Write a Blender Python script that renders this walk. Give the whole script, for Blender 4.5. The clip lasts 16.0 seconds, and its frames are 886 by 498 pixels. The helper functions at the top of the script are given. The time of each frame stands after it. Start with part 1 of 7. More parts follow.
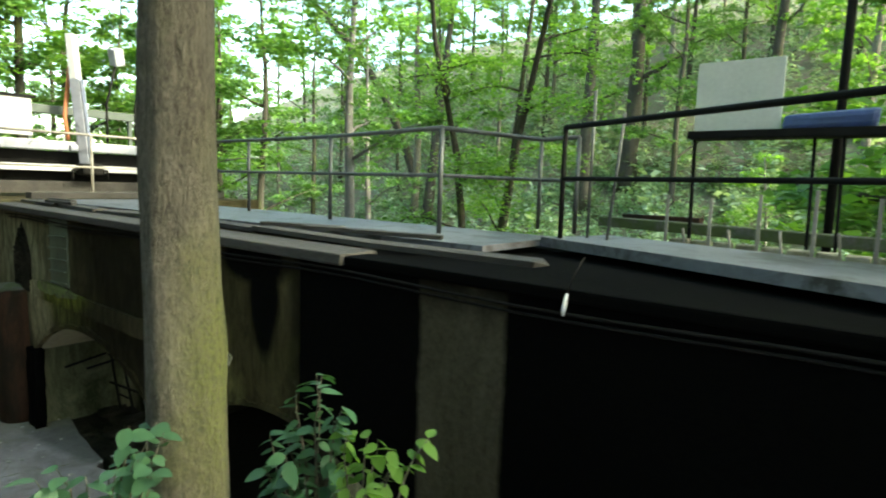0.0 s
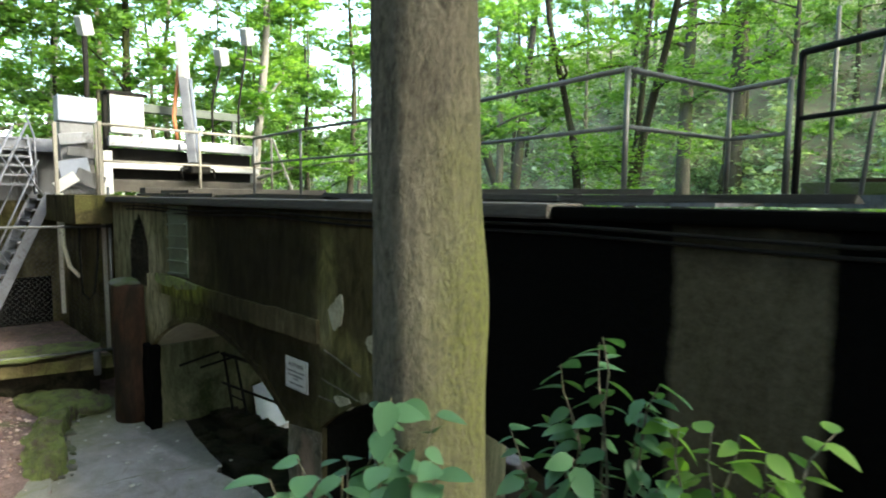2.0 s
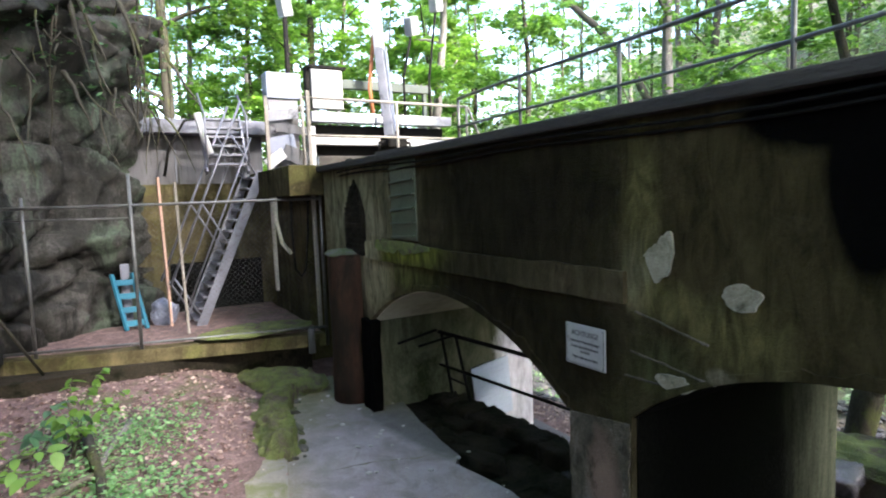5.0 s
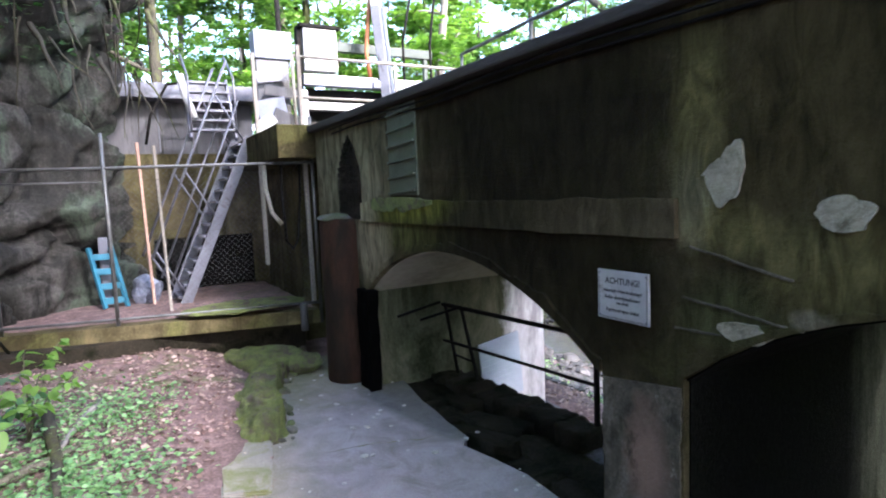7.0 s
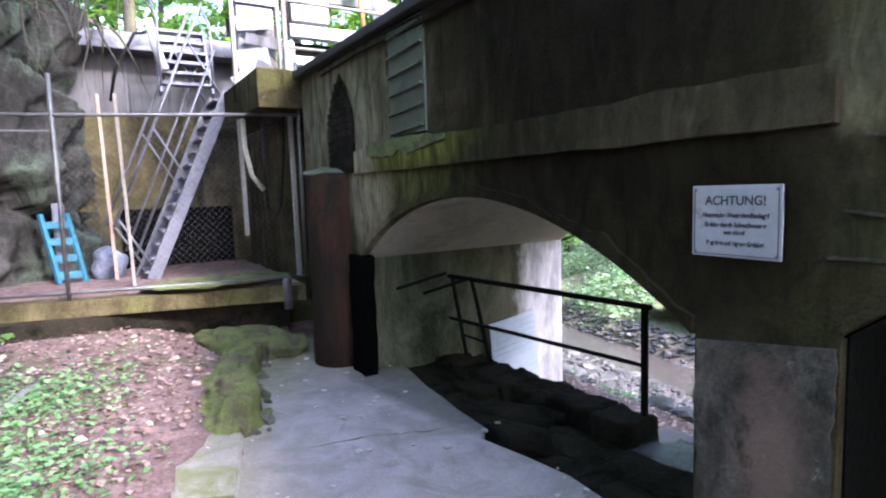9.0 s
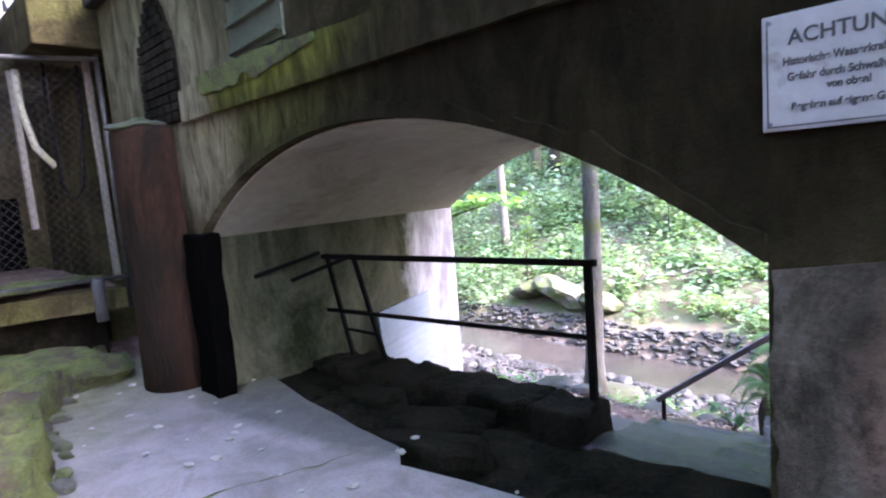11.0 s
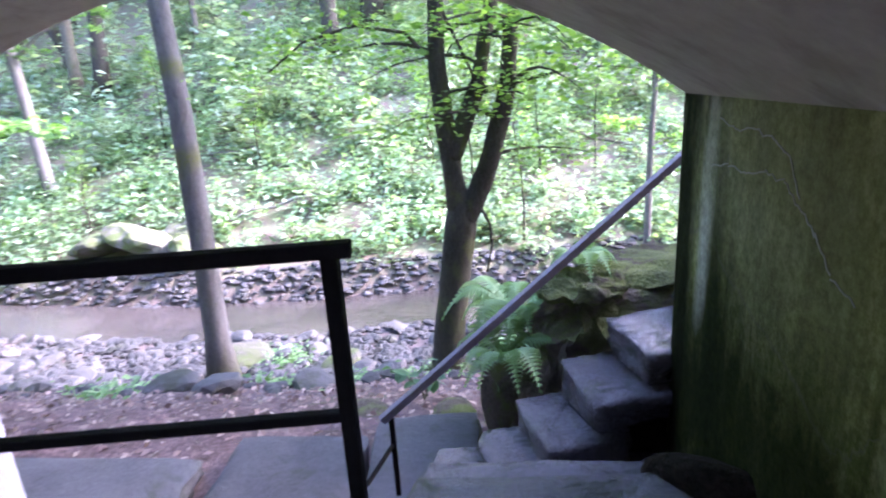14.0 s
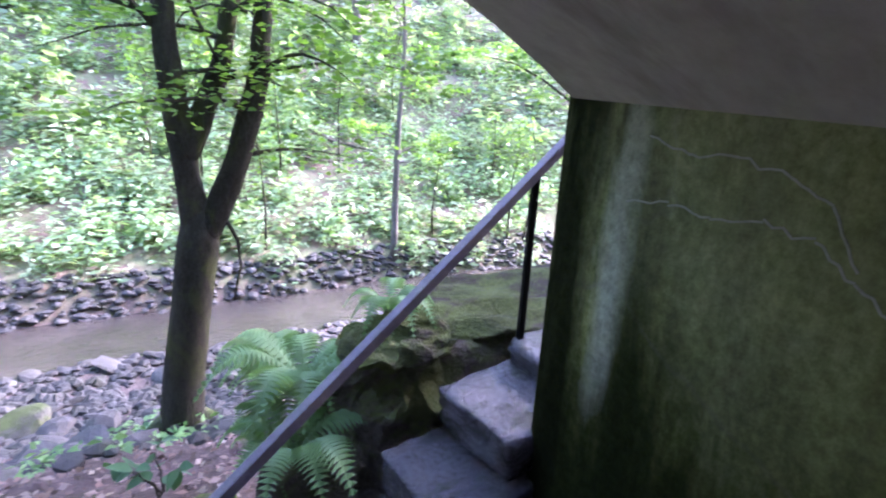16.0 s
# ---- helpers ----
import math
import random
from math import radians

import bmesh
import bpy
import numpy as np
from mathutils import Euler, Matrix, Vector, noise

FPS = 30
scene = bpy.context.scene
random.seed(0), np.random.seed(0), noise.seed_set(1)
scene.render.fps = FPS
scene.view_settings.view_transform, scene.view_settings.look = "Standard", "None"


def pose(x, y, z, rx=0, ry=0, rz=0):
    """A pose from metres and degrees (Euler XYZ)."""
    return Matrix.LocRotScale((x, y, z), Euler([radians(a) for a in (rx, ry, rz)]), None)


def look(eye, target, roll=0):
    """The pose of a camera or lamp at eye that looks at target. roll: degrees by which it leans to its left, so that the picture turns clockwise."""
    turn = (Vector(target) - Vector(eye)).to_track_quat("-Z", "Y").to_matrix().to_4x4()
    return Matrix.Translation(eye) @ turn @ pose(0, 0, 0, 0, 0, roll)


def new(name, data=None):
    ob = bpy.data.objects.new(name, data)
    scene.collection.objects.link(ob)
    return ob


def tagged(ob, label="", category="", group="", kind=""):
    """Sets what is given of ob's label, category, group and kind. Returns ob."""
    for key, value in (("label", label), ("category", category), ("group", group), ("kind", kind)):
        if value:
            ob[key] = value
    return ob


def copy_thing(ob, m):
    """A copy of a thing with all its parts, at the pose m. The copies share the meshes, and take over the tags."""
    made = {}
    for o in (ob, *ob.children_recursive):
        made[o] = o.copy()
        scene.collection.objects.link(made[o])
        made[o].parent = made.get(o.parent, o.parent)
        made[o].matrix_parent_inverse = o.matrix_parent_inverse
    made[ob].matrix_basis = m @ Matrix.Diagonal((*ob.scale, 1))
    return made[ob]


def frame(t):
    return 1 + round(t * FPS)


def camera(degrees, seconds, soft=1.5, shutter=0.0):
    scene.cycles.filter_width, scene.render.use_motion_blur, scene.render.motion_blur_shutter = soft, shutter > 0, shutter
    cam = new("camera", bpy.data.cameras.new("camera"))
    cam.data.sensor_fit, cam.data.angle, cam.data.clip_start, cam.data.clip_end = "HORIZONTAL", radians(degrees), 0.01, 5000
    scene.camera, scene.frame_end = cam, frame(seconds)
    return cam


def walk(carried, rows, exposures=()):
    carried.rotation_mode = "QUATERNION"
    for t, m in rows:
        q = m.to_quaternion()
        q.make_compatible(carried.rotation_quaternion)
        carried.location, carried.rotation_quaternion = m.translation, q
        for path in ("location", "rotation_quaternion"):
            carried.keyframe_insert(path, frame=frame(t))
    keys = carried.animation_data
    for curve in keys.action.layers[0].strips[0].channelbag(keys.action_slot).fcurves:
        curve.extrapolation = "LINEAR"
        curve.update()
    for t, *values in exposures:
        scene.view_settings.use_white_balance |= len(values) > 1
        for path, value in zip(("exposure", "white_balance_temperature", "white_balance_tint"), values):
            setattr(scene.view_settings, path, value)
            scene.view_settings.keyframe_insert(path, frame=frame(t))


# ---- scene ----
cam = camera(75.1, 16.0, 2.0, 0.4)
PATH = [
    (0, (0.286, -3.043, 4.008), (-0.936, -1.475, 3.785), 1.9),
    (0.5, (-0.071, -3.028, 3.862), (-1.362, -1.513, 3.667), 2.1),
    (1, (-0.404, -3.013, 3.721), (-1.729, -1.525, 3.544), 1.8),
    (1.5, (-0.755, -2.966, 3.543), (-2.128, -1.521, 3.372), 1.5),
    (2, (-1.024, -2.956, 3.477), (-2.429, -1.544, 3.303), 0.6),
    (2.5, (-1.289, -3.046, 3.364), (-2.724, -1.661, 3.207), 0.0),
    (3, (-1.524, -3.022, 3.214), (-2.982, -1.664, 3.05), -0.2),
    (3.5, (-1.918, -3.039, 3.151), (-3.494, -1.818, 2.997), -0.6),
    (4, (-2.304, -3.113, 3.064), (-3.974, -2.022, 2.93), -1.7),
    (6.5, (-3.285, -2.852, 2.563), (-5.02, -1.876, 2.37), -2.2),
    (7, (-3.473, -2.748, 2.421), (-5.194, -1.748, 2.224), -2.4),
    (7.5, (-3.717, -2.688, 2.262), (-5.447, -1.702, 2.074), -2.4),
    (8, (-3.95, -2.592, 2.151), (-5.692, -1.625, 1.976), -1.7),
    (10.5, (-5.381, -2.036, 1.567), (-6.883, -0.738, 1.325), -3.7),
    (11, (-5.669, -1.878, 1.507), (-7.062, -0.463, 1.276), -4.6),
    (11.5, (-6.007, -1.714, 1.477), (-7.288, -0.209, 1.173), -5.0),
    (12, (-6.322, -1.368, 1.477), (-7.405, 0.284, 1.163), -5.0),
    (12.5, (-6.589, -1.04, 1.439), (-7.386, 0.746, 1.023), -4.7),
    (13, (-6.81, -0.734, 1.419), (-7.43, 1.108, 0.948), -4.4),
    (13.5, (-6.988, -0.378, 1.376), (-7.397, 1.504, 0.839), -4.1),
    (14, (-7.16, -0.076, 1.336), (-7.299, 1.835, 0.761), -3.8),
    (14.5, (-7.271, 0.284, 1.28), (-7.178, 2.202, 0.719), -2.3),
    (15, (-7.376, 0.671, 1.239), (-7.08, 2.567, 0.676), -0.1),
    (15.5, (-7.457, 0.913, 1.225), (-6.9, 2.748, 0.657), 1.8),
    (16, (-7.376, 1.036, 1.231), (-6.621, 2.798, 0.659), 3.4),
]
# seconds, stops, kelvin, tint
EXPOSURES = [(0.0, 3.1, 7600, -9), (2.5, 3.3, 7000, 1), (4.2, 3.4, 6600, 9), (6.3, 3.6, 6150, 18), (8.0, 3.9, 5800, 22), (10.5, 4.45, 6000, 30), (12.5, 4.65, 5700, 39), (16.0, 4.3, 5600, 42)]
walk(cam, [(t, look(eye, target, roll)) for t, eye, target, roll in PATH], EXPOSURES)

# world and sun
world = bpy.data.worlds.new("forest_sky")
scene.world = world
world.use_nodes = True
wn = world.node_tree.nodes
sky = wn.new("ShaderNodeTexSky")
sky.sky_type = "NISHITA"
sky.sun_disc = False
SUN_ELEVATION, SUN_AZIMUTH = radians(34), radians(72)   # azimuth from +y towards +x
sky.sun_elevation, sky.sun_rotation = SUN_ELEVATION, SUN_AZIMUTH
sky.air_density, sky.dust_density = 1.0, 2.0
wn["Background"].inputs["Strength"].default_value = 0.15
world.node_tree.links.new(sky.outputs["Color"], wn["Background"].inputs["Color"])
sun = new("sun", bpy.data.lights.new("sun", "SUN"))
sun.data.energy, sun.data.angle, sun.data.color = 1.7, radians(9), (1.0, 0.96, 0.89)
sun_dir = Vector((math.sin(SUN_AZIMUTH) * math.cos(SUN_ELEVATION), math.cos(SUN_AZIMUTH) * math.cos(SUN_ELEVATION), math.sin(SUN_ELEVATION)))
sun.matrix_world = look(sun_dir * 60, (0, 0, 0))

# ---------------------------------------------------------------- materials


class Nodes:
    """A small builder for node materials."""

    def __init__(self, name):
        self.mat = bpy.data.materials.new(name)
        self.mat.use_nodes = True
        self.nt = self.mat.node_tree
        self.bsdf = self.nt.nodes["Principled BSDF"]
        self.coord = self.nt.nodes.new("ShaderNodeTexCoord")
        self.geo = self.nt.nodes.new("ShaderNodeNewGeometry")
        self.info = self.nt.nodes.new("ShaderNodeObjectInfo")

    def link(self, a, b):
        self.nt.links.new(a, b)

    def mapped(self, scale=(1, 1, 1)):
        m = self.nt.nodes.new("ShaderNodeMapping")
        m.inputs["Scale"].default_value = scale
        self.link(self.geo.outputs["Position"], m.inputs["Vector"])
        return m.outputs["Vector"]

    def noise(self, scale, detail=4, rough=0.6, stretch=(1, 1, 1), warp=0.0):
        n = self.nt.nodes.new("ShaderNodeTexNoise")
        n.inputs["Scale"].default_value = scale
        n.inputs["Detail"].default_value = detail
        n.inputs["Roughness"].default_value = rough
        n.inputs["Distortion"].default_value = warp
        self.link(self.mapped(stretch), n.inputs["Vector"])
        return n.outputs["Fac"]

    def ramp(self, fac, *stops):
        r = self.nt.nodes.new("ShaderNodeValToRGB")
        while len(r.color_ramp.elements) < len(stops):
            r.color_ramp.elements.new(0.5)
        for e, (p, c) in zip(r.color_ramp.elements, stops):
            e.position = p
            e.color = (c, c, c, 1) if isinstance(c, (int, float)) else (*c, 1)
        self.link(fac, r.inputs["Fac"])
        return r.outputs["Color"]

    def mix(self, fac, a, b, kind="MIX"):
        m = self.nt.nodes.new("ShaderNodeMix")
        m.data_type, m.blend_type = "RGBA", kind
        for sock, v in ((m.inputs[0], fac), (m.inputs[6], a), (m.inputs[7], b)):
            if isinstance(v, (int, float)):
                sock.default_value = v
            elif isinstance(v, tuple):
                sock.default_value = (*v, 1)
            else:
                self.link(v, sock)
        return m.outputs[2]

    def bump(self, height, strength=0.4, distance=0.02):
        b = self.nt.nodes.new("ShaderNodeBump")
        b.inputs["Strength"].default_value = strength
        b.inputs["Distance"].default_value = distance
        self.link(height, b.inputs["Height"])
        self.link(b.outputs["Normal"], self.bsdf.inputs["Normal"])

    def _maths(self, kind, a, b):
        m = self.nt.nodes.new("ShaderNodeMath")
        m.operation = kind
        for sock, v in zip(m.inputs, (a, b)):
            if isinstance(v, (int, float)):
                sock.default_value = v
            else:
                self.link(v, sock)
        return m.outputs[0]

    def ragged_mask(self, centre, radius, wob=0.5, scale=2.5, edge=0.25, square=False, stretch=(1, 1, 1)):
        """A mask, 1 inside and 0 outside, for a stain or painted shade of its own ragged shape; a radius of 0 leaves
        that axis out.
        """
        m = self.nt.nodes.new("ShaderNodeMapping")
        m.inputs["Scale"].default_value = [1 / r if r else 0 for r in radius]
        m.inputs["Location"].default_value = [-c / r if r else 0 for c, r in zip(centre, radius)]
        self.link(self.geo.outputs["Position"], m.inputs["Vector"])
        v = self.nt.nodes.new("ShaderNodeVectorMath")
        self.link(m.outputs[0], v.inputs[0])
        if square:
            v.operation = "ABSOLUTE"
            sep = self.nt.nodes.new("ShaderNodeSeparateXYZ")
            self.link(v.outputs[0], sep.inputs[0])
            far = self._maths("MAXIMUM", self._maths("MAXIMUM", sep.outputs[0], sep.outputs[1]), sep.outputs[2])
        else:
            v.operation = "LENGTH"
            far = v.outputs["Value"]
        ragged = self._maths("MULTIPLY", self._maths("SUBTRACT", self.noise(scale, 6, 0.62, stretch, 0.5), 0.5), wob * 2)
        return self.ramp(self._maths("MULTIPLY", self._maths("ADD", far, ragged), 0.5), (0.5 - edge / 2, 1.0), (0.5 + edge / 2, 0.0))

    def done(self, colour, rough=0.8, metal=0.0, spec=None):
        self.link(colour, self.bsdf.inputs["Base Color"])
        if isinstance(rough, (int, float)):
            self.bsdf.inputs["Roughness"].default_value = rough
        else:
            self.link(rough, self.bsdf.inputs["Roughness"])
        self.bsdf.inputs["Metallic"].default_value = metal
        if spec is not None:
            self.bsdf.inputs["Specular IOR Level"].default_value = spec
        return self.mat


def surface(name, dark, light, scale=6.0, rough=0.8, metal=0.0, bump=0.4, stretch=(1, 1, 1), spot=None, spot_scale=1.2, spot_at=(0.52, 0.62), vary=0.0, distance=0.02, spec=None):
    """Two-scale mottled surface; spot: colour of stains or moss."""
    n = Nodes(name)
    fine = n.noise(scale * 6, 5, 0.7, stretch)
    broad = n.noise(scale * 0.45, 3, 0.55, stretch, 0.4)
    both = n.mix(0.45, broad, fine)
    col = n.ramp(both, (0.32, dark), (0.68, light))
    if spot:
        m = n.ramp(n.noise(spot_scale, 6, 0.7, stretch, 0.6), (spot_at[0], 0.0), (spot_at[1], 1.0))
        col = n.mix(m, col, spot)
    if vary:
        v = n.ramp(n.info.outputs["Random"], (0.0, 1.0 - vary), (1.0, 1.0))
        col = n.mix(1.0, col, v, "MULTIPLY")
    n.bump(fine, bump, distance)
    return n.done(col, rough, metal, spec)


def make_wall_concrete(name="stained_concrete", green=0.75, gain=1.0, stains=None):
    """Old shuttered concrete: broad tone, board marks, rain streaks, algae, and placed stains and dark patches."""
    n = Nodes(name)
    fine = n.noise(38, 7, 0.72)
    grit = n.noise(120, 3, 0.7)
    broad = n.noise(1.0, 7, 0.68, (1, 1, 0.8), 1.0)
    streak = n.noise(2.4, 7, 0.68, (2.2, 1, 0.16), 0.5)
    boards = n.noise(5.0, 2, 0.5, (0.05, 0.05, 1.1))
    g = gain
    col = n.ramp(n.mix(0.22, broad, fine), (0.34, (0.012 * g, 0.0112 * g, 0.0066 * g)), (0.5, (0.050 * g, 0.043 * g, 0.026 * g)), (0.66, (0.130 * g, 0.112 * g, 0.072 * g)))
    col = n.mix(n.ramp(boards, (0.42, 0.3), (0.6, 0.0)), col, (0.020, 0.017, 0.011))
    moss = n.ramp(n.noise(1.1, 7, 0.7, (1, 1, 1.1), 0.9), (0.50, 0.0), (0.64, green))
    col = n.mix(moss, col, n.ramp(fine, (0.35, (0.042 * g, 0.044 * g, 0.016 * g)), (0.65, (0.088 * g, 0.090 * g, 0.040 * g))))
    pale = n.ramp(n.noise(1.3, 7, 0.74, (1.2, 1, 0.7), 1.4), (0.60, 0.0), (0.68, 0.5))
    col = n.mix(pale, col, (0.17 * g, 0.156 * g, 0.12 * g))
    col = n.mix(n.ramp(streak, (0.50, 0.0), (0.66, 0.75)), col, (0.008, 0.007, 0.0045))
    mottle = n.noise(4.5, 8, 0.7, (1.6, 1, 0.55), 0.7)
    for centre, radius, wob, scale, edge, square, colour, most in stains or ():
        mask = n.mix(1.0, n.ragged_mask(centre, radius, wob, scale, edge, square, (1, 1, 0.6)), (most, most, most), "MULTIPLY")
        tone = n.ramp(mottle, (0.34, tuple(c * 0.35 for c in colour)), (0.52, colour), (0.68, tuple(c * 1.7 for c in colour)))
        col = n.mix(mask, col, tone)
    col = n.mix(n.ramp(grit, (0.62, 0.0), (0.75, 0.35)), col, (0.004, 0.004, 0.003))
    col = n.mix(1.0, col, (1.0, 0.96, 0.80), "MULTIPLY")
    n.bump(n.mix(0.35, n.mix(0.4, fine, boards), broad), 0.9, 0.05)
    return n.done(col, 0.94, 0, 0.06)


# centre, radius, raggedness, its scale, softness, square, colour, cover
TAR, OLIVE, GREENISH, PALE, DARK_BROWN = (0.0010, 0.0010, 0.0009), (0.043, 0.036, 0.019), (0.105, 0.098, 0.045), (0.20, 0.185, 0.150), (0.010, 0.0085, 0.006)
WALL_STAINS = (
    ((-7.0, 0, 2.8), (1.9, 0, 0.95), 0.5, 1.3, 0.6, False, DARK_BROWN, 0.92),
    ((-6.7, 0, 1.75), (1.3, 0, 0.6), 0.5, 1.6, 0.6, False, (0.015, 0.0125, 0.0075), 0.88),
    ((-7.6, 0, 1.95), (1.3, 0, 0.16), 0.5, 2.0, 0.7, False, DARK_BROWN, 0.8),
    ((-4.5, 0, 2.55), (0.85, 0, 1.0), 0.3, 1.5, 0.4, True, OLIVE, 0.75),
    ((-10.9, 0, 2.75), (1.7, 0, 0.9), 0.5, 1.8, 0.5, False, (0.165, 0.160, 0.120), 0.85),
    ((-9.0, 0, 1.98), (0.75, 0, 0.16), 0.7, 3.0, 0.5, False, (0.075, 0.080, 0.032), 0.8),
    ((-9.85, 0, 1.95), (0.42, 0, 0.60), 0.6, 2.5, 0.5, False, (0.22, 0.20, 0.155), 0.85),
    ((-5.46, 0, 2.75), (0.13, 0, 0.62), 0.6, 3.0, 0.5, False, GREENISH, 0.75),
    ((-5.5, 0, 2.30), (0.11, 0, 0.22), 0.6, 4.0, 0.4, False, (0.165, 0.155, 0.10), 0.8),
    ((-5.26, 0, 2.16), (0.17, 0, 0.13), 0.6, 4.0, 0.4, False, GREENISH, 0.8),
    ((-4.80, 0, 2.00), (0.30, 0, 0.22), 0.8, 3.0, 0.4, False, GREENISH, 0.75),
    ((-5.30, 0, 1.72), (0.26, 0, 0.16), 0.7, 3.0, 0.5, False, (0.062, 0.068, 0.034), 0.7),
    ((-4.86, 0, 1.76), (0.10, 0, 0.05), 0.7, 6.0, 0.3, False, PALE, 0.7),
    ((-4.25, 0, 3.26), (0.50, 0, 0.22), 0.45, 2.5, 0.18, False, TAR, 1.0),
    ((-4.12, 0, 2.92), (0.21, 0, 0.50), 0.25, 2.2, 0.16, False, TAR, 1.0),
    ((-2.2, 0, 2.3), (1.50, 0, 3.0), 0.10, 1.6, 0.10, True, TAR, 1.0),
)
BAND_STAINS = (
    ((-7.7, 0, 2.2), (1.25, 0, 0.5), 0.5, 1.6, 0.6, False, (0.022, 0.020, 0.013), 0.9),
    ((-9.0, 0, 2.3), (0.85, 0, 0.20), 0.7, 3.0, 0.5, False, (0.115, 0.130, 0.030), 0.9),
    ((-9.95, 0, 2.2), (0.30, 0, 0.20), 0.6, 3.5, 0.4, False, (0.30, 0.28, 0.22), 0.8),
    ((-6.0, 0, 2.2), (0.75, 0, 0.3), 0.5, 2.0, 0.5, False, (0.050, 0.042, 0.029), 0.8),
)


def make_tar_wall():
    """Bitumen coat with one strip where the render lies bare."""
    n = Nodes("bitumen_coated_wall")
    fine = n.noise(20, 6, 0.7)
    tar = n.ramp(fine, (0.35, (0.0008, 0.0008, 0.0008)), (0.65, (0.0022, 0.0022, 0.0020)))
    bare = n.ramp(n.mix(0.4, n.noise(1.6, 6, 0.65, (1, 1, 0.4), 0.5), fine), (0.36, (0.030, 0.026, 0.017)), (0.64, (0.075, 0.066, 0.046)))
    col = n.mix(n.ragged_mask((-1.92, 0, 1.2), (0.35, 0, 2.06), 0.16, 1.3, 0.07, True), tar, bare)
    n.bump(fine, 0.3, 0.02)
    return n.done(col, 0.95, 0, 0.03)


def make_arch_jamb():
    """Flank of the second arch: shade painted black, lighter and green towards the stream."""
    n = Nodes("shade_painted_arch_flank")
    fine = n.noise(24, 6, 0.7)
    runs = n.noise(3.0, 6, 0.66, (1, 2.2, 0.25), 0.4)
    # the arch's inner shade as colour; the lighter end is where daylight enters
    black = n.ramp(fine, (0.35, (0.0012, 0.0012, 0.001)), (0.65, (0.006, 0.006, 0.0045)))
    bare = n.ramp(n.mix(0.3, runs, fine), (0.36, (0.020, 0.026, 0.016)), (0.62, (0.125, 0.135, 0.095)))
    col = n.mix(n.ragged_mask((0, 3.25, 0), (0, 1.0, 0), 0.4, 1.6, 0.4, False, (1, 1, 0.4)), black, bare)
    n.bump(fine, 0.4, 0.02)
    return n.done(col, 0.9, 0, 0.08)


def make_pier():
    """Scuffed concrete of the pier: rubbed reddish patch, chips and lime."""
    n = Nodes("scuffed_pier_concrete")
    fine = n.noise(40, 7, 0.72)
    broad = n.noise(2.2, 7, 0.7, (1, 1, 0.6), 0.9)
    col = n.ramp(n.mix(0.25, broad, fine), (0.34, (0.030, 0.026, 0.019)), (0.5, (0.090, 0.080, 0.060)), (0.66, (0.20, 0.182, 0.145)))
    col = n.mix(n.ragged_mask((-5.80, 0, 0.72), (0.13, 0, 0.32), 0.7, 5, 0.5), col, (0.22, 0.15, 0.115))
    col = n.mix(n.ramp(n.noise(7, 7, 0.75, (1, 1, 0.7)), (0.64, 0.0), (0.70, 0.8)), col, (0.34, 0.32, 0.27))
    col = n.mix(n.ramp(n.noise(3.1, 7, 0.7, (1, 1, 0.5)), (0.56, 0.0), (0.66, 0.8)), col, (0.016, 0.015, 0.009))
    n.bump(n.mix(0.5, fine, broad), 1.0, 0.05)
    return n.done(col, 0.94, 0, 0.06)


# centre, radius, raggedness, colour, cover
PASSAGE_STAINS_AND_SHADE = (
    ((0, 2.1, 0.95), (0, 0.55, 0.5), 0.8, (0.23, 0.25, 0.13), 0.6),
    ((0, 1.6, 0.85), (0, 0.35, 0.55), 0.8, (0.17, 0.185, 0.075), 0.6),
    # shade at the wall's foot, put into the colour with a ragged edge
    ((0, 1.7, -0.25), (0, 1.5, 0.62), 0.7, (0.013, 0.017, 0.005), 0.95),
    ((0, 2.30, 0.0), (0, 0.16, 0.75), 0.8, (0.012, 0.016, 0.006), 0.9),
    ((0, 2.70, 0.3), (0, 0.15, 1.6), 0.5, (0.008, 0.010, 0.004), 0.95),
    ((0, 2.45, 0.62), (0, 0.075, 0.34), 1.0, (0.36, 0.38, 0.29), 0.9),
    ((0, 2.42, 1.05), (0, 0.05, 0.20), 1.0, (0.30, 0.32, 0.22), 0.8),
)


